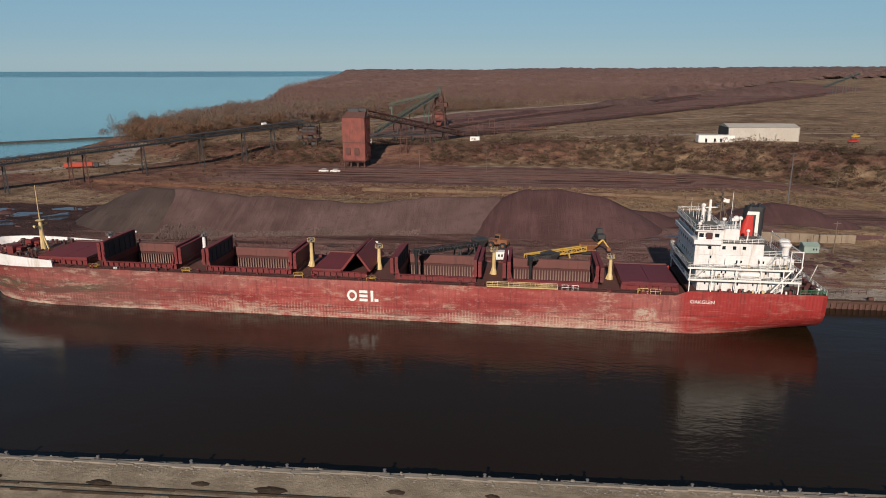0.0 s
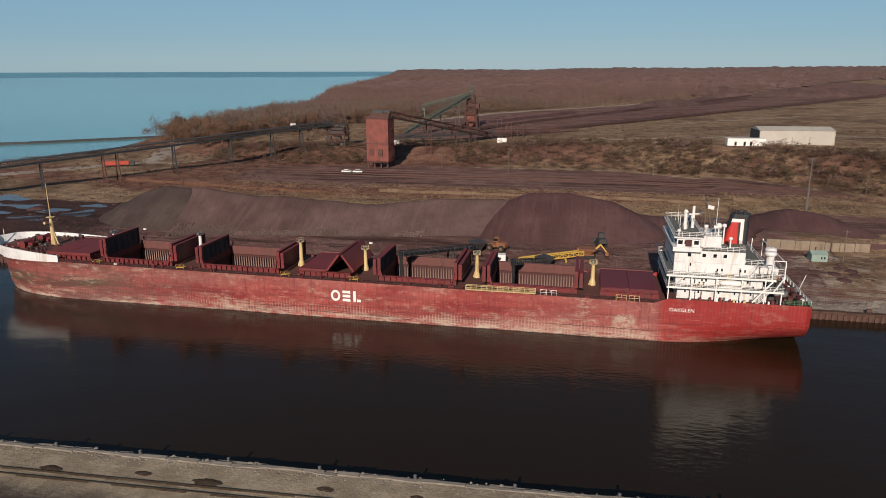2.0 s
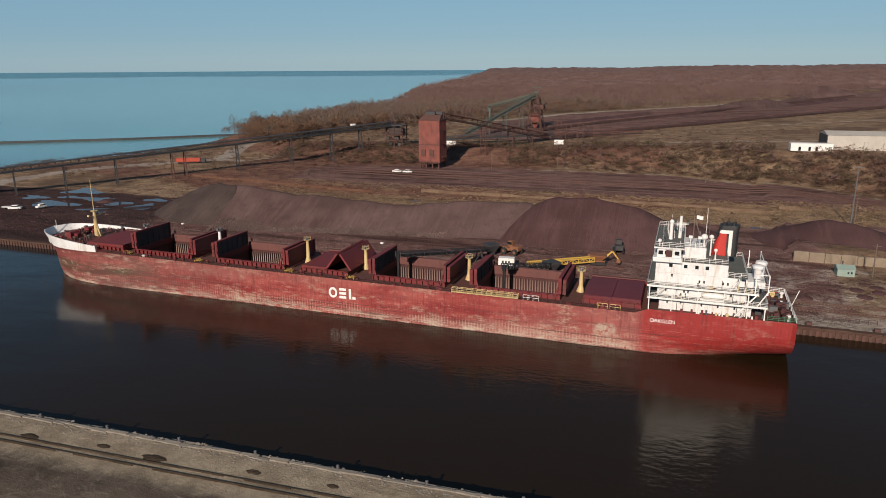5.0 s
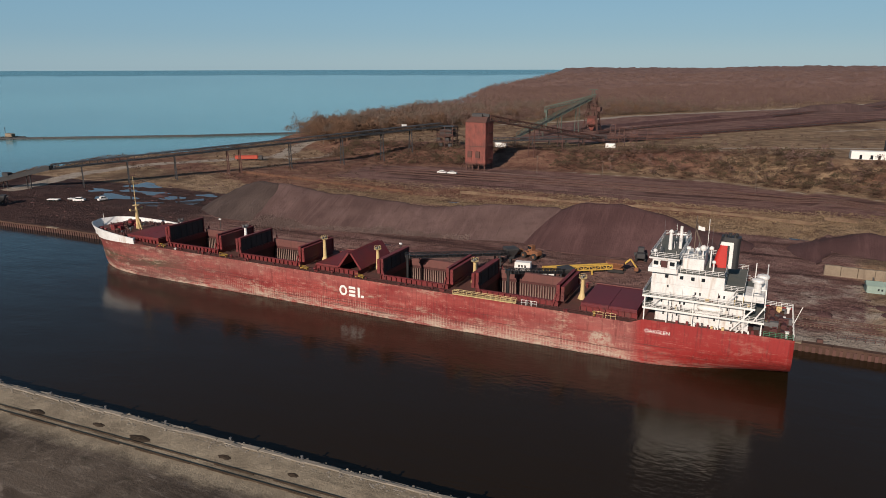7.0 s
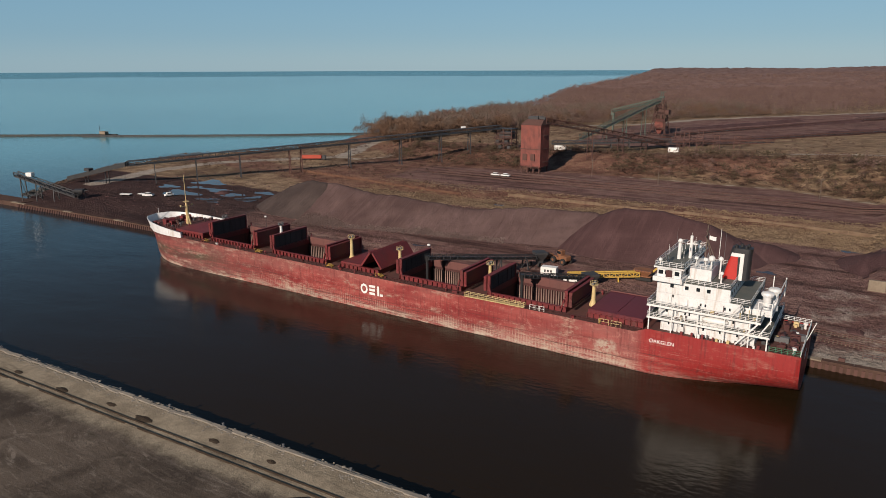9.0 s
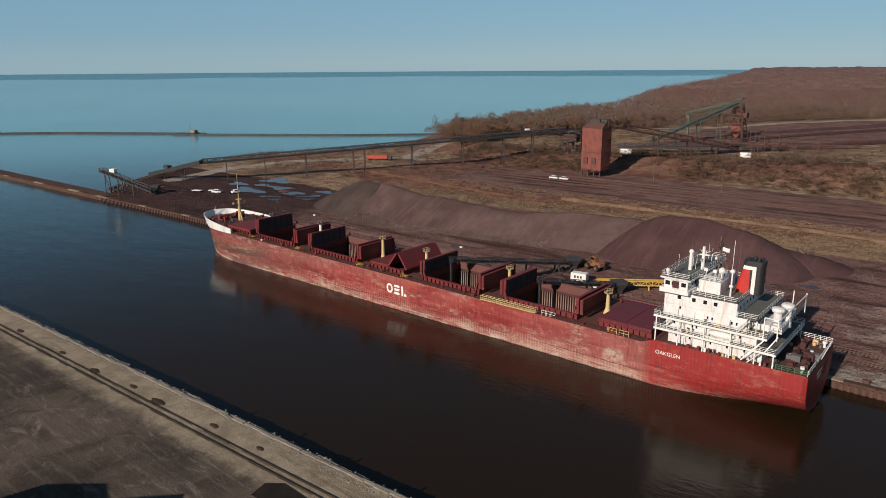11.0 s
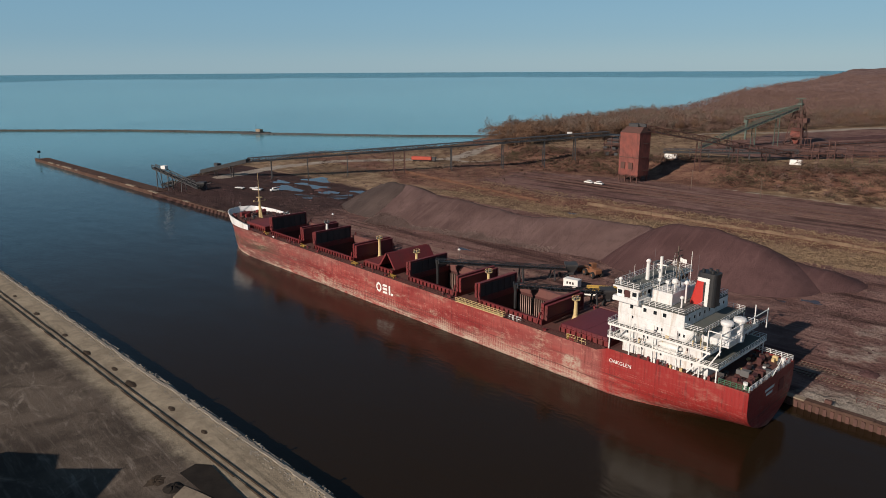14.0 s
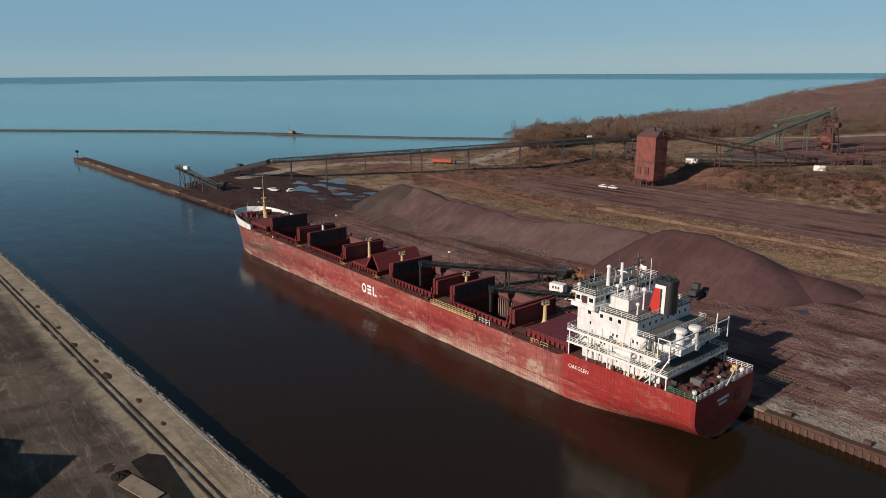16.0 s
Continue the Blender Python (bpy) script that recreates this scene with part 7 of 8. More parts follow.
lp = thing("lamp_post", (-40, 205, float(land_z(-40, 205))), "thin dock lamp post with a pale head", "lamp post", "lamp posts on the dock")
part("post", tube(B(), (0, 0, -0.2), (0, 0, 9), 0.12, 0.08, 6), STEEL, lp)
part("lamp_head", bevelled(box(B(), -0.5, 0.5, -0.3, 0.3, 8.9, 9.4), 0.08), WHITE_P, lp)
copy_thing(lp, pose(-120, 208, float(land_z(-120, 208))))

# sheds on the plateau
sz = float(land_z(142, 452))
shed = thing("storage_shed", (142, 452, sz), "long cream ribbed-metal storage shed", "shed", turn=4)
part("shed_wall", box(B(), -20.5, 20.5, -9, 9, -0.5, 8.2), SHED, shed)
bm = B()
for i in range(42):
    box(bm, -20.4 + i, -20.2 + i, -9.08, -9, 0, 8.1)
part("wall_ribs", bm, SHED, shed)
bm = B()
v = [bm.verts.new(p) for p in ((-20.9, -9.4, 8.1), (20.9, -9.4, 8.1), (20.9, 9.4, 8.1), (-20.9, 9.4, 8.1), (-20.9, 0, 9.9), (20.9, 0, 9.9))]
for f in ((0, 1, 5, 4), (2, 3, 4, 5), (1, 2, 5), (3, 0, 4), (0, 3, 2, 1)):
    bm.faces.new([v[i] for i in f])
part("shed_roof", bm, SHED, shed)
# solid dark plate covering the gable end
part("shed_end", box(B(), -20.9, -20.5, -8.8, 8.8, 0, 8), STEEL, shed, "dark flat plate over the shed's end")
for x in (-1.5, 8):
    part("dust_duct", bevelled(box(B(), x - 1, x + 1, -9.9, -9.0, 0, 4.6), 0.2), SHED, shed)
low = thing("office_trailer", (113.5, 437, float(land_z(113.5, 437))), "low white office trailer with dark doors", "trailer", turn=4)
part("trailer_wall", bevelled(box(B(), -10.5, 10.5, -3, 3, 0, 4.2), 0.08), WHITE_P, low)
for x in (-6, -1, 2.5):
    part("trailer_door", box(B(), x - 0.6, x + 0.6, -3.05, -3, 0.2, 2.4), GLASS, low)
for x, y, ln in ((-107, 470, 8), (-34, 487, 6.5)):
    c = thing("container", (x, y, float(land_z(x, y))), "white shipping container on the plateau", "container", "white containers", turn=6)
    part("container_body", bevelled(box(B(), -ln / 2, ln / 2, -1.5, 1.5, 0, 3.0), 0.06), WHITE_P, c)
    bm = B()
    for i in range(int(ln)):
        box(bm, -ln / 2 + 0.4 + i, -ln / 2 + 0.6 + i, -1.55, -1.5, 0.2, 2.8)
    part("container_ribs", bm, WHITE_P, c)

# retaining walls: panels of pale concrete
for x_lo, n_p, lab in ((-76, 44, "low weathered concrete retaining wall below the rail bank"), (-226, 32, "low rust-brown retaining wall west of the gap in the bank")):
    wl = thing("retaining_wall", (x_lo, 330, 0), lab, "retaining wall", "retaining walls below the rails")
    for i in range(n_p):
        x = x_lo + 4.0 * i
        y, yn = float(ledge_y(x)), float(ledge_y(x + 4))
        z = float(land_z(x, y - 3))
        zt = z + 1.5 + rng.uniform(-0.3, 0.25)
        bm = B()
        v = [bm.verts.new((px - x_lo, py - 330, pz)) for pz in (z - 0.4, zt) for px, py in ((x + 0.05, y - 0.5), (x + 3.95, yn - 0.5), (x + 3.95, yn), (x + 0.05, y))]
        for f in ((0, 3, 2, 1), (4, 5, 6, 7), (0, 1, 5, 4), (1, 2, 6, 5), (2, 3, 7, 6), (3, 0, 4, 7)):
            bm.faces.new([v[i2] for i2 in f])
        part("panel", bevelled(bm, 0.06), OLD_WALL if x_lo > -200 else RUST_WALL, wl)
wl = thing("retaining_wall", (100, 253, 0), "stained concrete retaining wall behind the teal hut", "retaining wall")
for i in range(7):
    x = -15 + 4.6 * i
    part("panel", bevelled(box(B(), x + 0.04, x + 4.56, -0.6, 0.6, 2.8, 6.7 + rng.uniform(-0.3, 0.2)), 0.08), CONCRETE, wl)

# rail tracks
def track(points, label):
    th = thing("rail_track", (*points[0], float(land_z(*points[0]))), label, "rail track", "rail tracks")
    ox, oy, oz = th.location
    pair, bt = {-0.75: B(), 0.75: B()}, B()
    for (ax, ay), (bx, by) in zip(points, points[1:]):
        n = max(1, int(math.hypot(bx - ax, by - ay) / 8))
        L = math.hypot(bx - ax, by - ay)
        nx, ny = -(by - ay) / L, (bx - ax) / L
        for i in range(n):
            p0 = [(ax + (bx - ax) * k / n, ay + (by - ay) * k / n) for k in (i, i + 1)]
            z0 = [float(land_z(*p)) + 0.22 for p in p0]
            for s in (-0.75, 0.75):
                beam(pair[s], (p0[0][0] + nx * s - ox, p0[0][1] + ny * s - oy, z0[0] - oz), (p0[1][0] + nx * s - ox, p0[1][1] + ny * s - oy, z0[1] - oz), 0.16, 0.2)
            for k in range(9):
                u = (k + 0.5) / 9
                cx, cy, cz = p0[0][0] + (p0[1][0] - p0[0][0]) * u, p0[0][1] + (p0[1][1] - p0[0][1]) * u, z0[0] + (z0[1] - z0[0]) * u
                beam(bt, (cx - nx * 1.3 - ox, cy - ny * 1.3 - oy, cz - 0.16 - oz), (cx + nx * 1.3 - ox, cy + ny * 1.3 - oy, cz - 0.16 - oz), 0.26, 0.14)
    for bm in pair.values():
        part("rail", bm, RUST_D, th)
    tagged(part("sleeper_bed", bt, CONCRETE if points[0][1] < 230 else BARK, th), kind="stuff")


track([(70, 206.5), (200, 205)], "rail track with pale sleepers along the quay")
track([(70, 211.5), (200, 211)], "rail track with pale sleepers behind the quay")
for off in (0, 7, 16):
    track([(-150, 372 + off), (40, 374 + off), (95, 366 + off * 0.8), (130, 345 + off * 0.7), (165, 312 + off * 0.6), (220, 250 + off * 0.5)], "rusty rail track curving below the scrub bank")

# quay fittings by the stern
fr = thing("steel_barrier", (92, 199, 2.0), "rusty low steel barrier on the quay", "barrier", turn=2)
bm = railing(B(), [(-6, 0, 0), (6, 0, 0)], 1.2, 2.0, 0.09, 2)
part("barrier_rail", bm, RUST_D, fr)
for x in (82, 97, 113):
    f2 = thing("mooring_block", (x, 194.4, 2.0), "rusty mooring block on the quay edge", "mooring block", "mooring blocks")
    part("block", bevelled(box(B(), -0.7, 0.7, -0.5, 0.5, 0, 0.8), 0.1), RUST_D, f2)
for i in range(14):
    x, y = rng.uniform(80, 140), rng.uniform(214, 240)
    dh = thing("dirt_heap", (x, y, float(land_z(x, y)) - 0.1), "low heap of dark dirt on the quay apron", "dirt heap", "heaps on the apron")
    w = rng.uniform(0.9, 2.8)
    part("heap_body", lumpy(w, w * rng.uniform(0.2, 0.4), i + 5), ORE_DARK, dh, smooth=True)

# lowbed trailers and a heap of pipe on the wet yard
for x, y, turn, ln in ((-240, 237, 12, 9.0), (-250, 232, 20, 6.0)):
    tl = thing("flatbed_trailer", (x, y, float(land_z(x, y))), "pale flatbed trailer parked on the dark yard", "trailer", "trailers on the yard", turn)
    part("trailer_bed", bevelled(box(B(), -ln / 2, ln / 2, -1.2, 1.2, 0.8, 1.15), 0.05), WHITE_P, tl)
    for k in (-0.35, 0.35):
        part("wheel", tube(B(), (ln * k, -1.1, 0.4), (ln * k, 1.1, 0.4), 0.4, n=10), RUBBER, tl)
hp = thing("spoil_heap", (-212, 264, float(land_z(-212, 264)) - 0.1), "rust-brown heap of spoil standing among the puddles", "dirt heap")
part("heap_body", lumpy(5.0, 1.3, 91), ORE_DARK, hp, smooth=True)

# puddles on the yard
def puddle(x, y, rx, ry, seed):
    r2 = random.Random(seed)
    pts = []
    for i in range(20):
        a = 6.2832 * i / 20
        k = 0.75 + 0.35 * math.sin(a * 3 + seed) * r2.uniform(0.3, 1.0) + r2.uniform(-0.12, 0.12)
        pts.append((rx * k * math.cos(a), ry * k * math.sin(a)))
    zz = max(float(land_z(x + px, y + py)) for px, py in pts) + 0.03
    ob = new("puddle", mesh_of("puddle", slab(B(), pts, -0.3, 0.0), PUDDLE))
    ob.location = (x, y, zz)
    tagged(ob, "shallow rain puddle reflecting the sky on the yard", "puddle", "puddles", "structure")


for i, (x, y, rx, ry) in enumerate(((-232, 252, 12, 6), (-246, 283, 9, 7), (-186, 258, 6, 6), (-200, 246, 7, 4), (-222, 268, 8, 4), (-205, 262, 9, 4), (-255, 262, 7, 4), (-238, 268, 7, 3), (-192, 275, 6, 3), (57, 257, 5, 3), (50, 251, 3, 1.6), (-70, 311, 5, 2.2), (-60, 228, 7, 2), (78, 300, 6, 2.5))):
    puddle(x, y, rx * (1.4 if x < -150 else 0.7), ry * (1.4 if x < -150 else 0.7), i + 1)


# ---- breakwaters ----
def rock_line(name, pts, w, h, n, seed, label, mat=ROCK):
    r2 = np.random.RandomState(seed)
    verts, faces = [], []
    seg = [math.dist(a, b) for a, b in zip(pts, pts[1:])]
    for i in range(n):
        u = r2.rand() * sum(seg)
        k = 0
        while u > seg[k]:
            u -= seg[k]
            k += 1
        (ax, ay), (bx, by) = pts[k], pts[k + 1]
        f = u / seg[k]
        off = r2.randn() * w * 0.4
        x = ax + (bx - ax) * f - (by - ay) / seg[k] * off
        y = ay + (by - ay) * f + (bx - ax) / seg[k] * off
        s = r2.uniform(0.4, 1.2)
        top = max(h * (1 - min(abs(off) / w, 1)) + r2.uniform(-0.4, 0.35), 0.2)
        b0 = len(verts)
        for a in range(5):
            t = 1.2566 * a + r2.rand()
            verts.append((x + s * 1.2 * math.cos(t), y + s * 1.2 * math.sin(t), -1.0))
        for a in range(5):
            t = 1.2566 * a + r2.rand()
            verts.append((x + s * 0.7 * math.cos(t), y + s * 0.7 * math.sin(t), top + r2.uniform(-0.2, 0.2)))
        for a in range(5):
            faces.append((b0 + a, b0 + (a + 1) % 5, b0 + 5 + (a + 1) % 5, b0 + 5 + a))
        faces.append(tuple(b0 + 5 + a for a in range(5)))
    tagged(new(name, arrays(name, verts, faces, mat)), label, "breakwater", kind="stuff")


rock_line("breakwater", [(-1300, -140), (-915, 190), (-747, 350), (-596, 449)], 5, 1.7, 9000, 1, "low pale rock breakwater far out in the lake")
rock_line("breakwater", [(-615, 423), (-456, 530), (-372, 604)], 2.4, 1.6, 3600, 2, "dark low breakwater joining the shore", STEEL)
for name, pts, w, top, mat, lab in (("breakwater", [(-1300, -140), (-915, 190), (-747, 350), (-596, 449)], 3.2, 1.5, ROCK, "pale stone core of the far breakwater"), ("breakwater", [(-615, 423), (-456, 530), (-372, 604)], 1.8, 1.7, STEEL, "dark sheet-pile core of the shore breakwater")):
    bm = B()
    for (ax, ay), (bx, by) in zip(pts, pts[1:]):
        beam(bm, (ax, ay, top - 1.5), (bx, by, top - 1.5), w * 2, 3.0)
    tagged(new(name, mesh_of(name, bm, mat)), lab, "breakwater", kind="structure")
lh = thing("breakwater_cabin", (-602, 440, 2.0), "small pale cabin on the breakwater's end", "cabin")
part("cabin_box", bevelled(box(B(), -7, 3, -2, 2, 0, 3), 0.1), CONCRETE, lh)
bm = B()
tube(bm, (-9, 0, -1), (-9, 0, 9), 0.3, 0.2)
part("light_post", bm, STEEL, lh)
rock_line("shore_rocks", [(float(shore_x(y)) + 2, y) for y in (215, 250, 300, 360, 420, 480, 540, 600)], 5, 1.4, 900, 4, "dark rocks along the lake shore")


# ---- trees and scrub ----
def bare_tree(seed, tall, spread, blades, twig):
    r2 = random.Random(seed)
    bt, bc = B(), B()
    tube(bt, (0, 0, -0.4), (0, 0, tall * 0.45), 0.035 * tall * 0.7, 0.02 * tall, 6)
    tips = []
    for i in range(9):
        a = 6.2832 * i / 9 + r2.uniform(-0.3, 0.3)
        z0 = tall * r2.uniform(0.18, 0.45)
        e = Vector((math.cos(a) * spread * r2.uniform(0.5, 0.9), math.sin(a) * spread * r2.uniform(0.5, 0.9), tall * r2.uniform(0.6, 0.92)))
        tube(bt, (0, 0, z0), e, 0.014 * tall, 0.003 * tall, 4)
        tips.append((Vector((0, 0, z0)), e))
    for i in range(blades):
        p, e = r2.choice(tips)
        c = p.lerp(e, r2.uniform(0.3, 1.0)) + Vector((r2.gauss(0, 0.12), r2.gauss(0, 0.12), r2.gauss(0, 0.08))) * spread
        d = Vector((c.x + r2.gauss(0, 1.2), c.y + r2.gauss(0, 1.2), abs(r2.gauss(1.5, 1.4)))).normalized() * r2.uniform(1.0, 2.4)
        w = d.orthogonal().normalized() * r2.uniform(0.06, 0.15)
        bc.faces.new([bc.verts.new(q) for q in (c - w, c + w, c + d)])
    return mesh_of("trunk", bt, BARK), mesh_of("crown", bc, twig)


KINDS = [bare_tree(i, t, s, n, tw) for i, (t, s, n, tw) in enumerate(((12, 4.8, 800, TWIG_O), (14, 5.0, 700, TWIG), (10, 4.6, 800, TWIG_O), (16, 4.6, 420, BARK)))]
masters = []
for (tr_me, cr_me), lab in zip(KINDS, ("bare ochre-twigged shore tree", "tall bare russet tree on the bluff", "low dense ochre thicket tree", "tall bare grey tree standing clear")):
    t = thing("tree", (-300 + 12 * len(masters), 545 + 9 * len(masters), float(land_z(-300 + 12 * len(masters), 545 + 9 * len(masters))) - 0.2), lab + " by the lake", "tree", "shore trees")
    part("trunk", tr_me, BARK, t)
    part("crown", cr_me, BARK, t)
    masters.append(t)
rng = random.Random(8)


for i in range(170):
    y = rng.uniform(456, 650)
    x = rng.uniform(float(shore_x(y)) + 12, max(float(wood_edge(y)), float(shore_x(y)) + 20))
    if y < 462 - (x + 251) * 1.16:
        continue
    k = rng.choices((0, 1, 2, 3), (4, 2, 4, 1))[0]
    s = rng.uniform(0.75, 1.15)
    c = copy_thing(masters[k], pose(x, y, float(land_z(x, y)) - 0.2, 0, 0, rng.uniform(0, 360)))
    c.scale = (s, s, s * rng.uniform(0.9, 1.1))


def scatter(name, pts, tall, spread, k, seed, material, label, category, up=0.75, crown=False, fat=1.0, size=1.0):
    """Many small bare plants in one mesh, k slim blades each: tufts from the ground, or rounded crowns on a stem."""
    r = np.random.RandomState(seed)
    n = len(pts)
    P = np.repeat(pts, k, 0)
    H = np.repeat(size * tall * r.uniform(0.55, 1.3, n), k)
    S = np.repeat(spread * r.uniform(0.7, 1.3, n), k)
    m = n * k
    a, rad = r.uniform(0, 6.2832, m), r.rand(m) ** 0.45
    if crown:
        el = np.arcsin(r.uniform(-0.7, 1.0, m))
        out = np.stack([np.cos(a) * np.cos(el), np.sin(a) * np.cos(el), np.sin(el)], -1)
        c = P + np.stack([S * rad * out[:, 0], S * rad * out[:, 1], H * (0.58 + 0.36 * rad * out[:, 2])], -1)
        lean = out * 0.7 + r.randn(m, 3) * 0.35 + np.array([0, 0, 0.12])
        lean = lean / np.linalg.norm(lean, axis=1)[:, None]
        tip = c + lean * (H * r.uniform(0.06, 0.17, m))[:, None]
        stem = np.arange(m) % k < 2                     # two blades of each plant are its stems
        c[stem] = P[stem] + r.randn(stem.sum(), 3) * np.array([0.4, 0.4, 0])
        tip[stem] = P[stem] + np.stack([0 * H[stem], 0 * H[stem], H[stem] * 0.95], -1) + r.randn(stem.sum(), 3) * 0.6
        w = np.where(stem, 0.012 * H, S * fat * r.uniform(0.03, 0.085, m))
    else:
        c = np.stack([P[:, 0] + S * rad * np.cos(a), P[:, 1] + S * rad * np.sin(a), P[:, 2] + H * r.uniform(0.0, 0.45, m)], -1)
        tip = c + np.stack([S * 0.6 * r.randn(m), S * 0.6 * r.randn(m), H * (1 - 0.55 * rad ** 2) * up * r.uniform(0.4, 1.0, m)], -1)
        w = S * r.uniform(0.1, 0.24, m)
    b = r.uniform(0, 6.2832, m)
    side = np.stack([w * np.cos(b), w * np.sin(b), 0.3 * w * r.randn(m)], -1)
    V = np.stack([c - side, c + side, tip], 1).reshape(-1, 3)
    me = bpy.data.meshes.new(name)
    me.vertices.add(3 * m), me.loops.add(3 * m), me.polygons.add(m)
    me.vertices.foreach_set("co", V.reshape(-1).astype(np.float32))
    me.loops.foreach_set("vertex_index", np.arange(3 * m, dtype=np.int32))
    me.polygons.foreach_set("loop_start", np.arange(0, 3 * m, 3, dtype=np.int32))
    me.update(calc_edges=True)
    me.materials.append(material)
    return tagged(new(name, me), label, category, kind="stuff")


def sown(n, xr, yr, seed, test):
    r = np.random.RandomState(seed)
    x, y = r.uniform(*xr, n), r.uniform(*yr, n)
    ok = test(x, y, r)
    x, y = x[ok], y[ok]
    return np.stack([x, y, land_z(x, y)], -1)


near_w = sown(9000, (-430, 0), (560, 900), 1, lambda x, y, r: (x > shore_x(y) + 10) & (x < wood_edge(y)) & (r.rand(len(x)) < 0.5))
third = len(near_w) // 3
low_w = 0.5 + 0.5 * sstep(0, 45, wood_edge(near_w[:, 1]) - near_w[:, 0]) * sstep(555, 640, near_w[:, 1])      # lower towards the edge
scatter("woodland", near_w[:third], 12, 4.6, 200, 1, TWIG, "bare russet woodland on the lake bluff", "woods", crown=True, fat=0.85, size=low_w[:third])
scatter("woodland", near_w[third:2 * third], 10.5, 4.4, 210, 21, TWIG_O, "bare ochre-brown woodland on the lake bluff", "woods", crown=True, fat=0.85, size=low_w[third:2 * third])
scatter("woodland", near_w[2 * third:], 14.5, 4.2, 110, 22, BARK, "taller grey bare trees among the bluff woods", "woods", crown=True, fat=0.85, size=low_w[2 * third:])
tip_w = sown(700, (-345, -150), (462, 600), 41, lambda x, y, r: (x > shore_x(y) + 9) & (x < wood_edge(y) + 8) & (y > 478 - (x + 251) * 0.5) & (r.rand(len(x)) < 0.55))
scatter("woodland", tip_w[::2], 13.5, 6.2, 620, 42, TWIG_O, "rounded ochre-twigged thicket at the tip of the bluff", "woods", crown=True, fat=0.45)
scatter("woodland", tip_w[1::4], 17.0, 4.6, 260, 43, BARK, "tall grey bare trees at the tip of the bluff", "woods", crown=True, fat=0.5)
mid_w = sown(26000, (-700, 1500), (880, 1750), 2, lambda x, y, r: (x > shore_x(y) + 10) & (x < wood_edge(y)) & (np.abs(x - 60) < 0.85 * (y + 60)))
half_w = len(mid_w) // 2
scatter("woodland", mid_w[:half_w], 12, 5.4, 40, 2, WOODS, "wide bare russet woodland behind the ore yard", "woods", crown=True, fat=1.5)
scatter("woodland", mid_w[half_w:], 12, 5.2, 30, 23, TWIG, "bare brown woodland behind the ore yard", "woods", crown=True, fat=1.5)
far_w = sown(30000, (-1100, 3000), (1650, 3300), 12, lambda x, y, r: (x > shore_x(y) + 14) & (x < wood_edge(y) + 40) & (np.abs(x - 60) < 0.85 * (y + 60)))
scatter("woodland", far_w + np.array([0, 0, 1.5]), 12.5, 6.5, 14, 24, TWIG, "crowns of the far russet woodland", "woods", crown=True, fat=3.0)


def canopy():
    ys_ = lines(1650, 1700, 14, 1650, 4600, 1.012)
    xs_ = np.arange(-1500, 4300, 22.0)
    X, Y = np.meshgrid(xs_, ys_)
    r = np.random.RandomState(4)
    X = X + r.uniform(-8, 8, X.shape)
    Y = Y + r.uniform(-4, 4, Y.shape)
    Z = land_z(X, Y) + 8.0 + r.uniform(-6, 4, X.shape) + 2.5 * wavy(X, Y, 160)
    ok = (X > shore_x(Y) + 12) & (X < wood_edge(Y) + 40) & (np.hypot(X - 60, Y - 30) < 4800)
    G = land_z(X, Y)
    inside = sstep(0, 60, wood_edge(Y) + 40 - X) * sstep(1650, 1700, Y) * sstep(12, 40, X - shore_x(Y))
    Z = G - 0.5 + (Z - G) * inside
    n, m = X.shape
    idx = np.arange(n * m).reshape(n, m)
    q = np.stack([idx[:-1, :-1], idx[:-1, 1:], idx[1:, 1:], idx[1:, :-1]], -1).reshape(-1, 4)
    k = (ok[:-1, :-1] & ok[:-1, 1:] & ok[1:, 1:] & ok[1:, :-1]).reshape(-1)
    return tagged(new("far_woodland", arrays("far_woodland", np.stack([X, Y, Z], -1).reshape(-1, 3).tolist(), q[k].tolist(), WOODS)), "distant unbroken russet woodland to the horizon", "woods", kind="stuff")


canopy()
open_bank = lambda x, y: ((x < 95) | (x > 172) | (y < 424) | (y > 475)) & (np.hypot(x + 80, (y - 430) * 0.8) > 24)
bank = sown(15000, (-230, 420), (240, 540), 5, lambda x, y, r: (y > foot_y(x) - 2) & (y < foot_y(x) + 50) & (r.rand(len(x)) < np.where(x > 60, 0.85, 0.5) + 0.4 * wavy(x, y, 11.0)) & open_bank(x, y))
scatter("scrub", bank, 1.6, 1.6, 20, 5, SHRUB, "low brown leafless scrub on the bank", "scrub", 0.6)
for count, seed, tall_b, wide_b, mat_b, lab in ((11500, 6, 3.6, 2.6, SHRUB, "rounded brown bare bushes on the bank"), (8000, 61, 4.1, 2.9, SHRUB_O, "olive-grey bare bushes on the bank"), (2200, 62, 5.6, 2.4, TWIG, "taller russet saplings on the eastern bank")):
    bushes = sown(count, (-230, 420), (250, 520), seed, lambda x, y, r: (r.rand(len(x)) < np.where(x > 60, 0.8, 0.38) + 0.5 * wavy(x, y, 14.0, seed)) & (y > foot_y(x) + 1) & (y < foot_y(x) + 50) & open_bank(x, y) & ((seed != 62) | (x > -30)))
    scatter("scrub", bushes, tall_b, wide_b, 60, seed, mat_b, lab, "scrub", crown=True, fat=2.6)
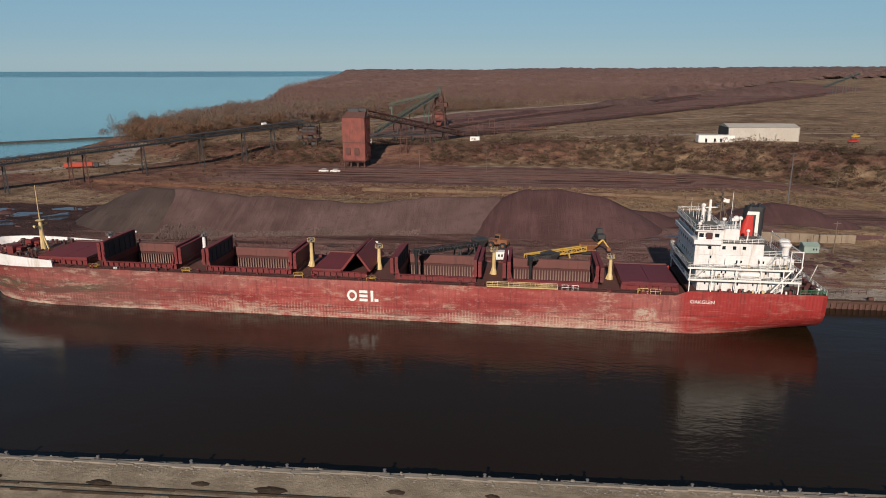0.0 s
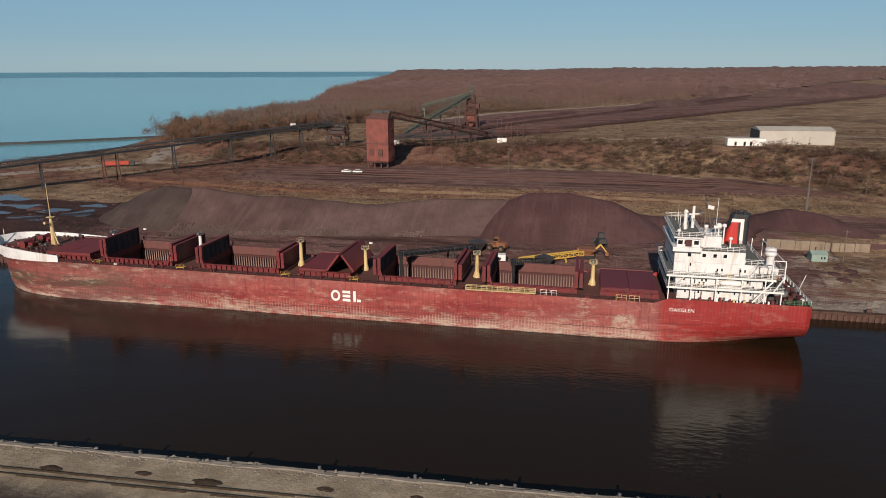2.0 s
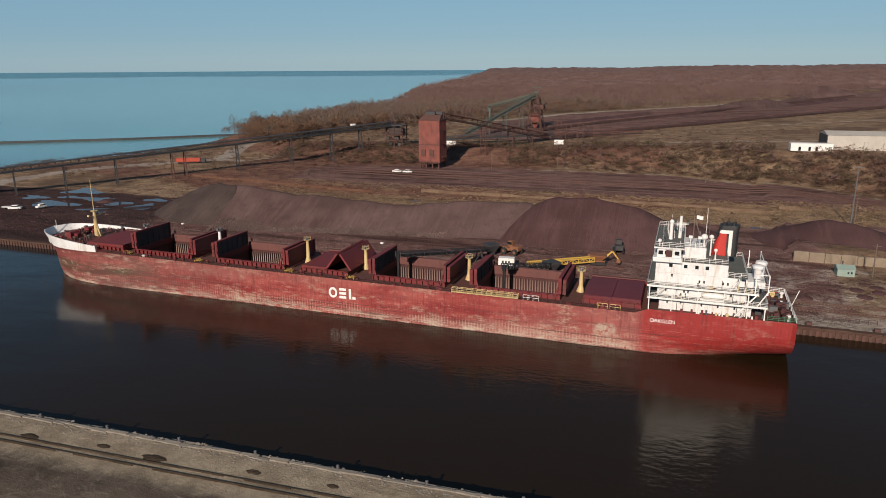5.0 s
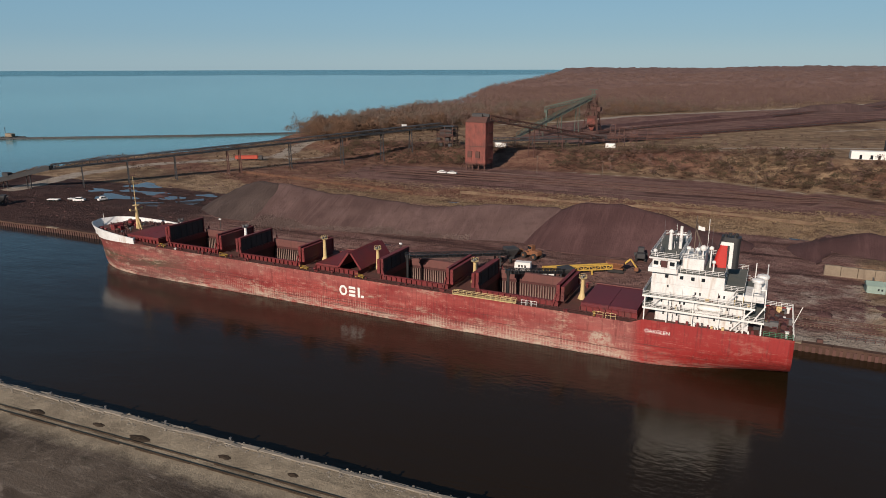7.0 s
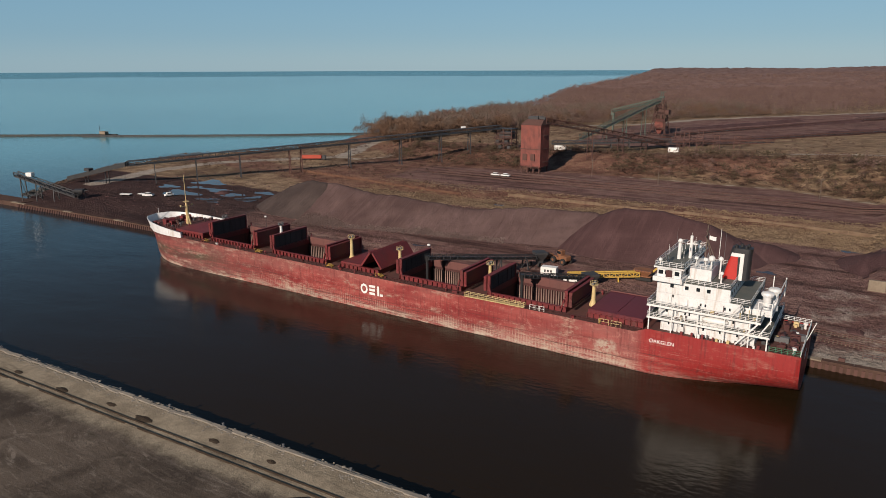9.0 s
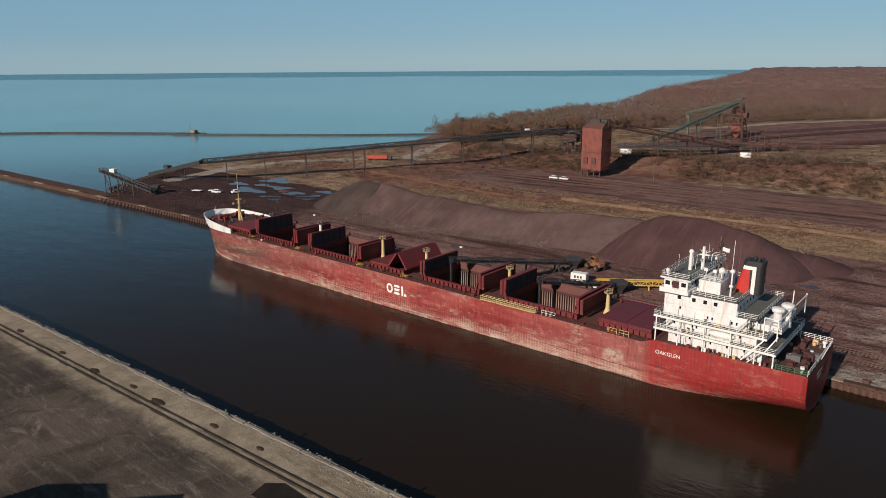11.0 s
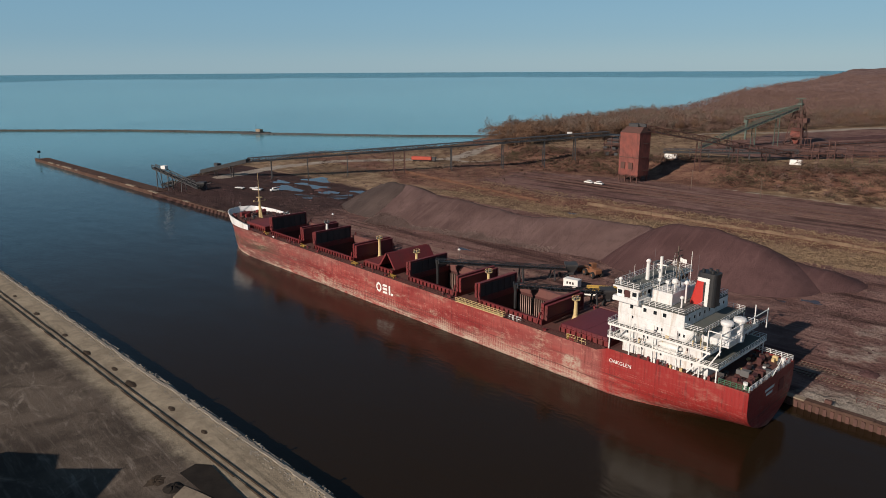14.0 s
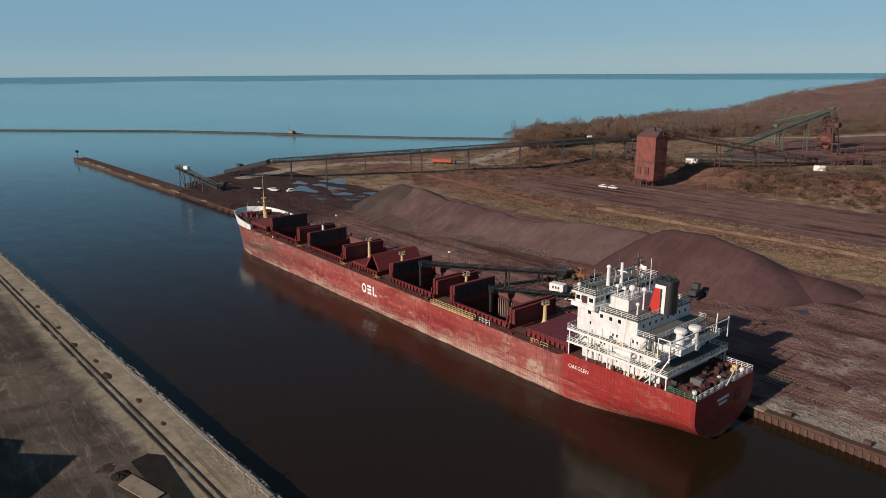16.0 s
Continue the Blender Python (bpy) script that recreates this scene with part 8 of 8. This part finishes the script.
sparse = sown(5200, (-340, 420), (318, 620), 7, lambda x, y, r: (x > shore_x(y) + 14) & (r.rand(len(x)) < np.where(x < -100, 0.8, 0.25)) & ~((x > 90) & (x < 172) & (y > 425) & (y < 475)) & ((y < 345) | (y > foot_y(x)) | (x < -150)))
scatter("scrub", sparse, 1.7, 1.3, 12, 7, SHRUB, "scattered low brown bushes in dry grass", "scrub", 0.55)
shore = sown(9000, (-400, -270), (226, 470), 71, lambda x, y, r: (x > shore_x(y) + 9) & (x < shore_x(y) + 27) & (r.rand(len(x)) < 0.35 + 0.4 * wavy(x, y, 12.0)))
scatter("scrub", shore, 2.3, 1.9, 40, 72, SHRUB, "dark brown scrub along the lake shore", "scrub", crown=True, fat=2.4)
straw = sown(9000, (-160, 190), (296, 346), 8, lambda x, y, r: (y > 298 + 4 * np.sin(x / 9)) & (np.abs(y - ledge_y(x)) > 1.0) & ((x > -30) | (r.rand(len(x)) < 0.6)) & (y < foot_y(x) - 6))
scatter("dry_grass", straw, 0.8, 0.7, 7, 9, REED, "straw-coloured dry grass along the rail bank", "grass", 0.7)


def lumps(n, xr, yr, seed, material, label):
    r2 = np.random.RandomState(seed)
    verts, faces = [], []
    for i in range(n):
        x, y = r2.uniform(*xr), r2.uniform(*yr)
        k = r2.uniform(0.15, 0.5) * (1.7 if r2.rand() < 0.08 else 1.0)
        z = float(land_z(x, y))
        b0 = len(verts)
        for q, zz in ((1.4, -0.2), (0.7, 0.4)):
            for a in range(5):
                t = 1.2566 * a + r2.rand() * 0.8
                verts.append((x + k * q * math.cos(t) * 1.6, y + k * q * math.sin(t), z + zz * k))
        for a in range(5):
            faces.append((b0 + a, b0 + (a + 1) % 5, b0 + 5 + (a + 1) % 5, b0 + 5 + a))
        faces.append(tuple(b0 + 5 + a for a in range(5)))
    tagged(new("rubble", arrays("rubble", verts, faces, material)), label, "rubble", kind="stuff")


lumps(420, (-290, -150), (206, 310), 31, ORE_DARK, "dark lumps and clods strewn over the wet yard")
lumps(150, (72, 150), (214, 250), 32, ORE_DARK, "dark clods strewn over the quay apron")
lumps(260, (-150, 60), (202, 232), 33, ORE_DARK, "dark clods on the tracked dock")
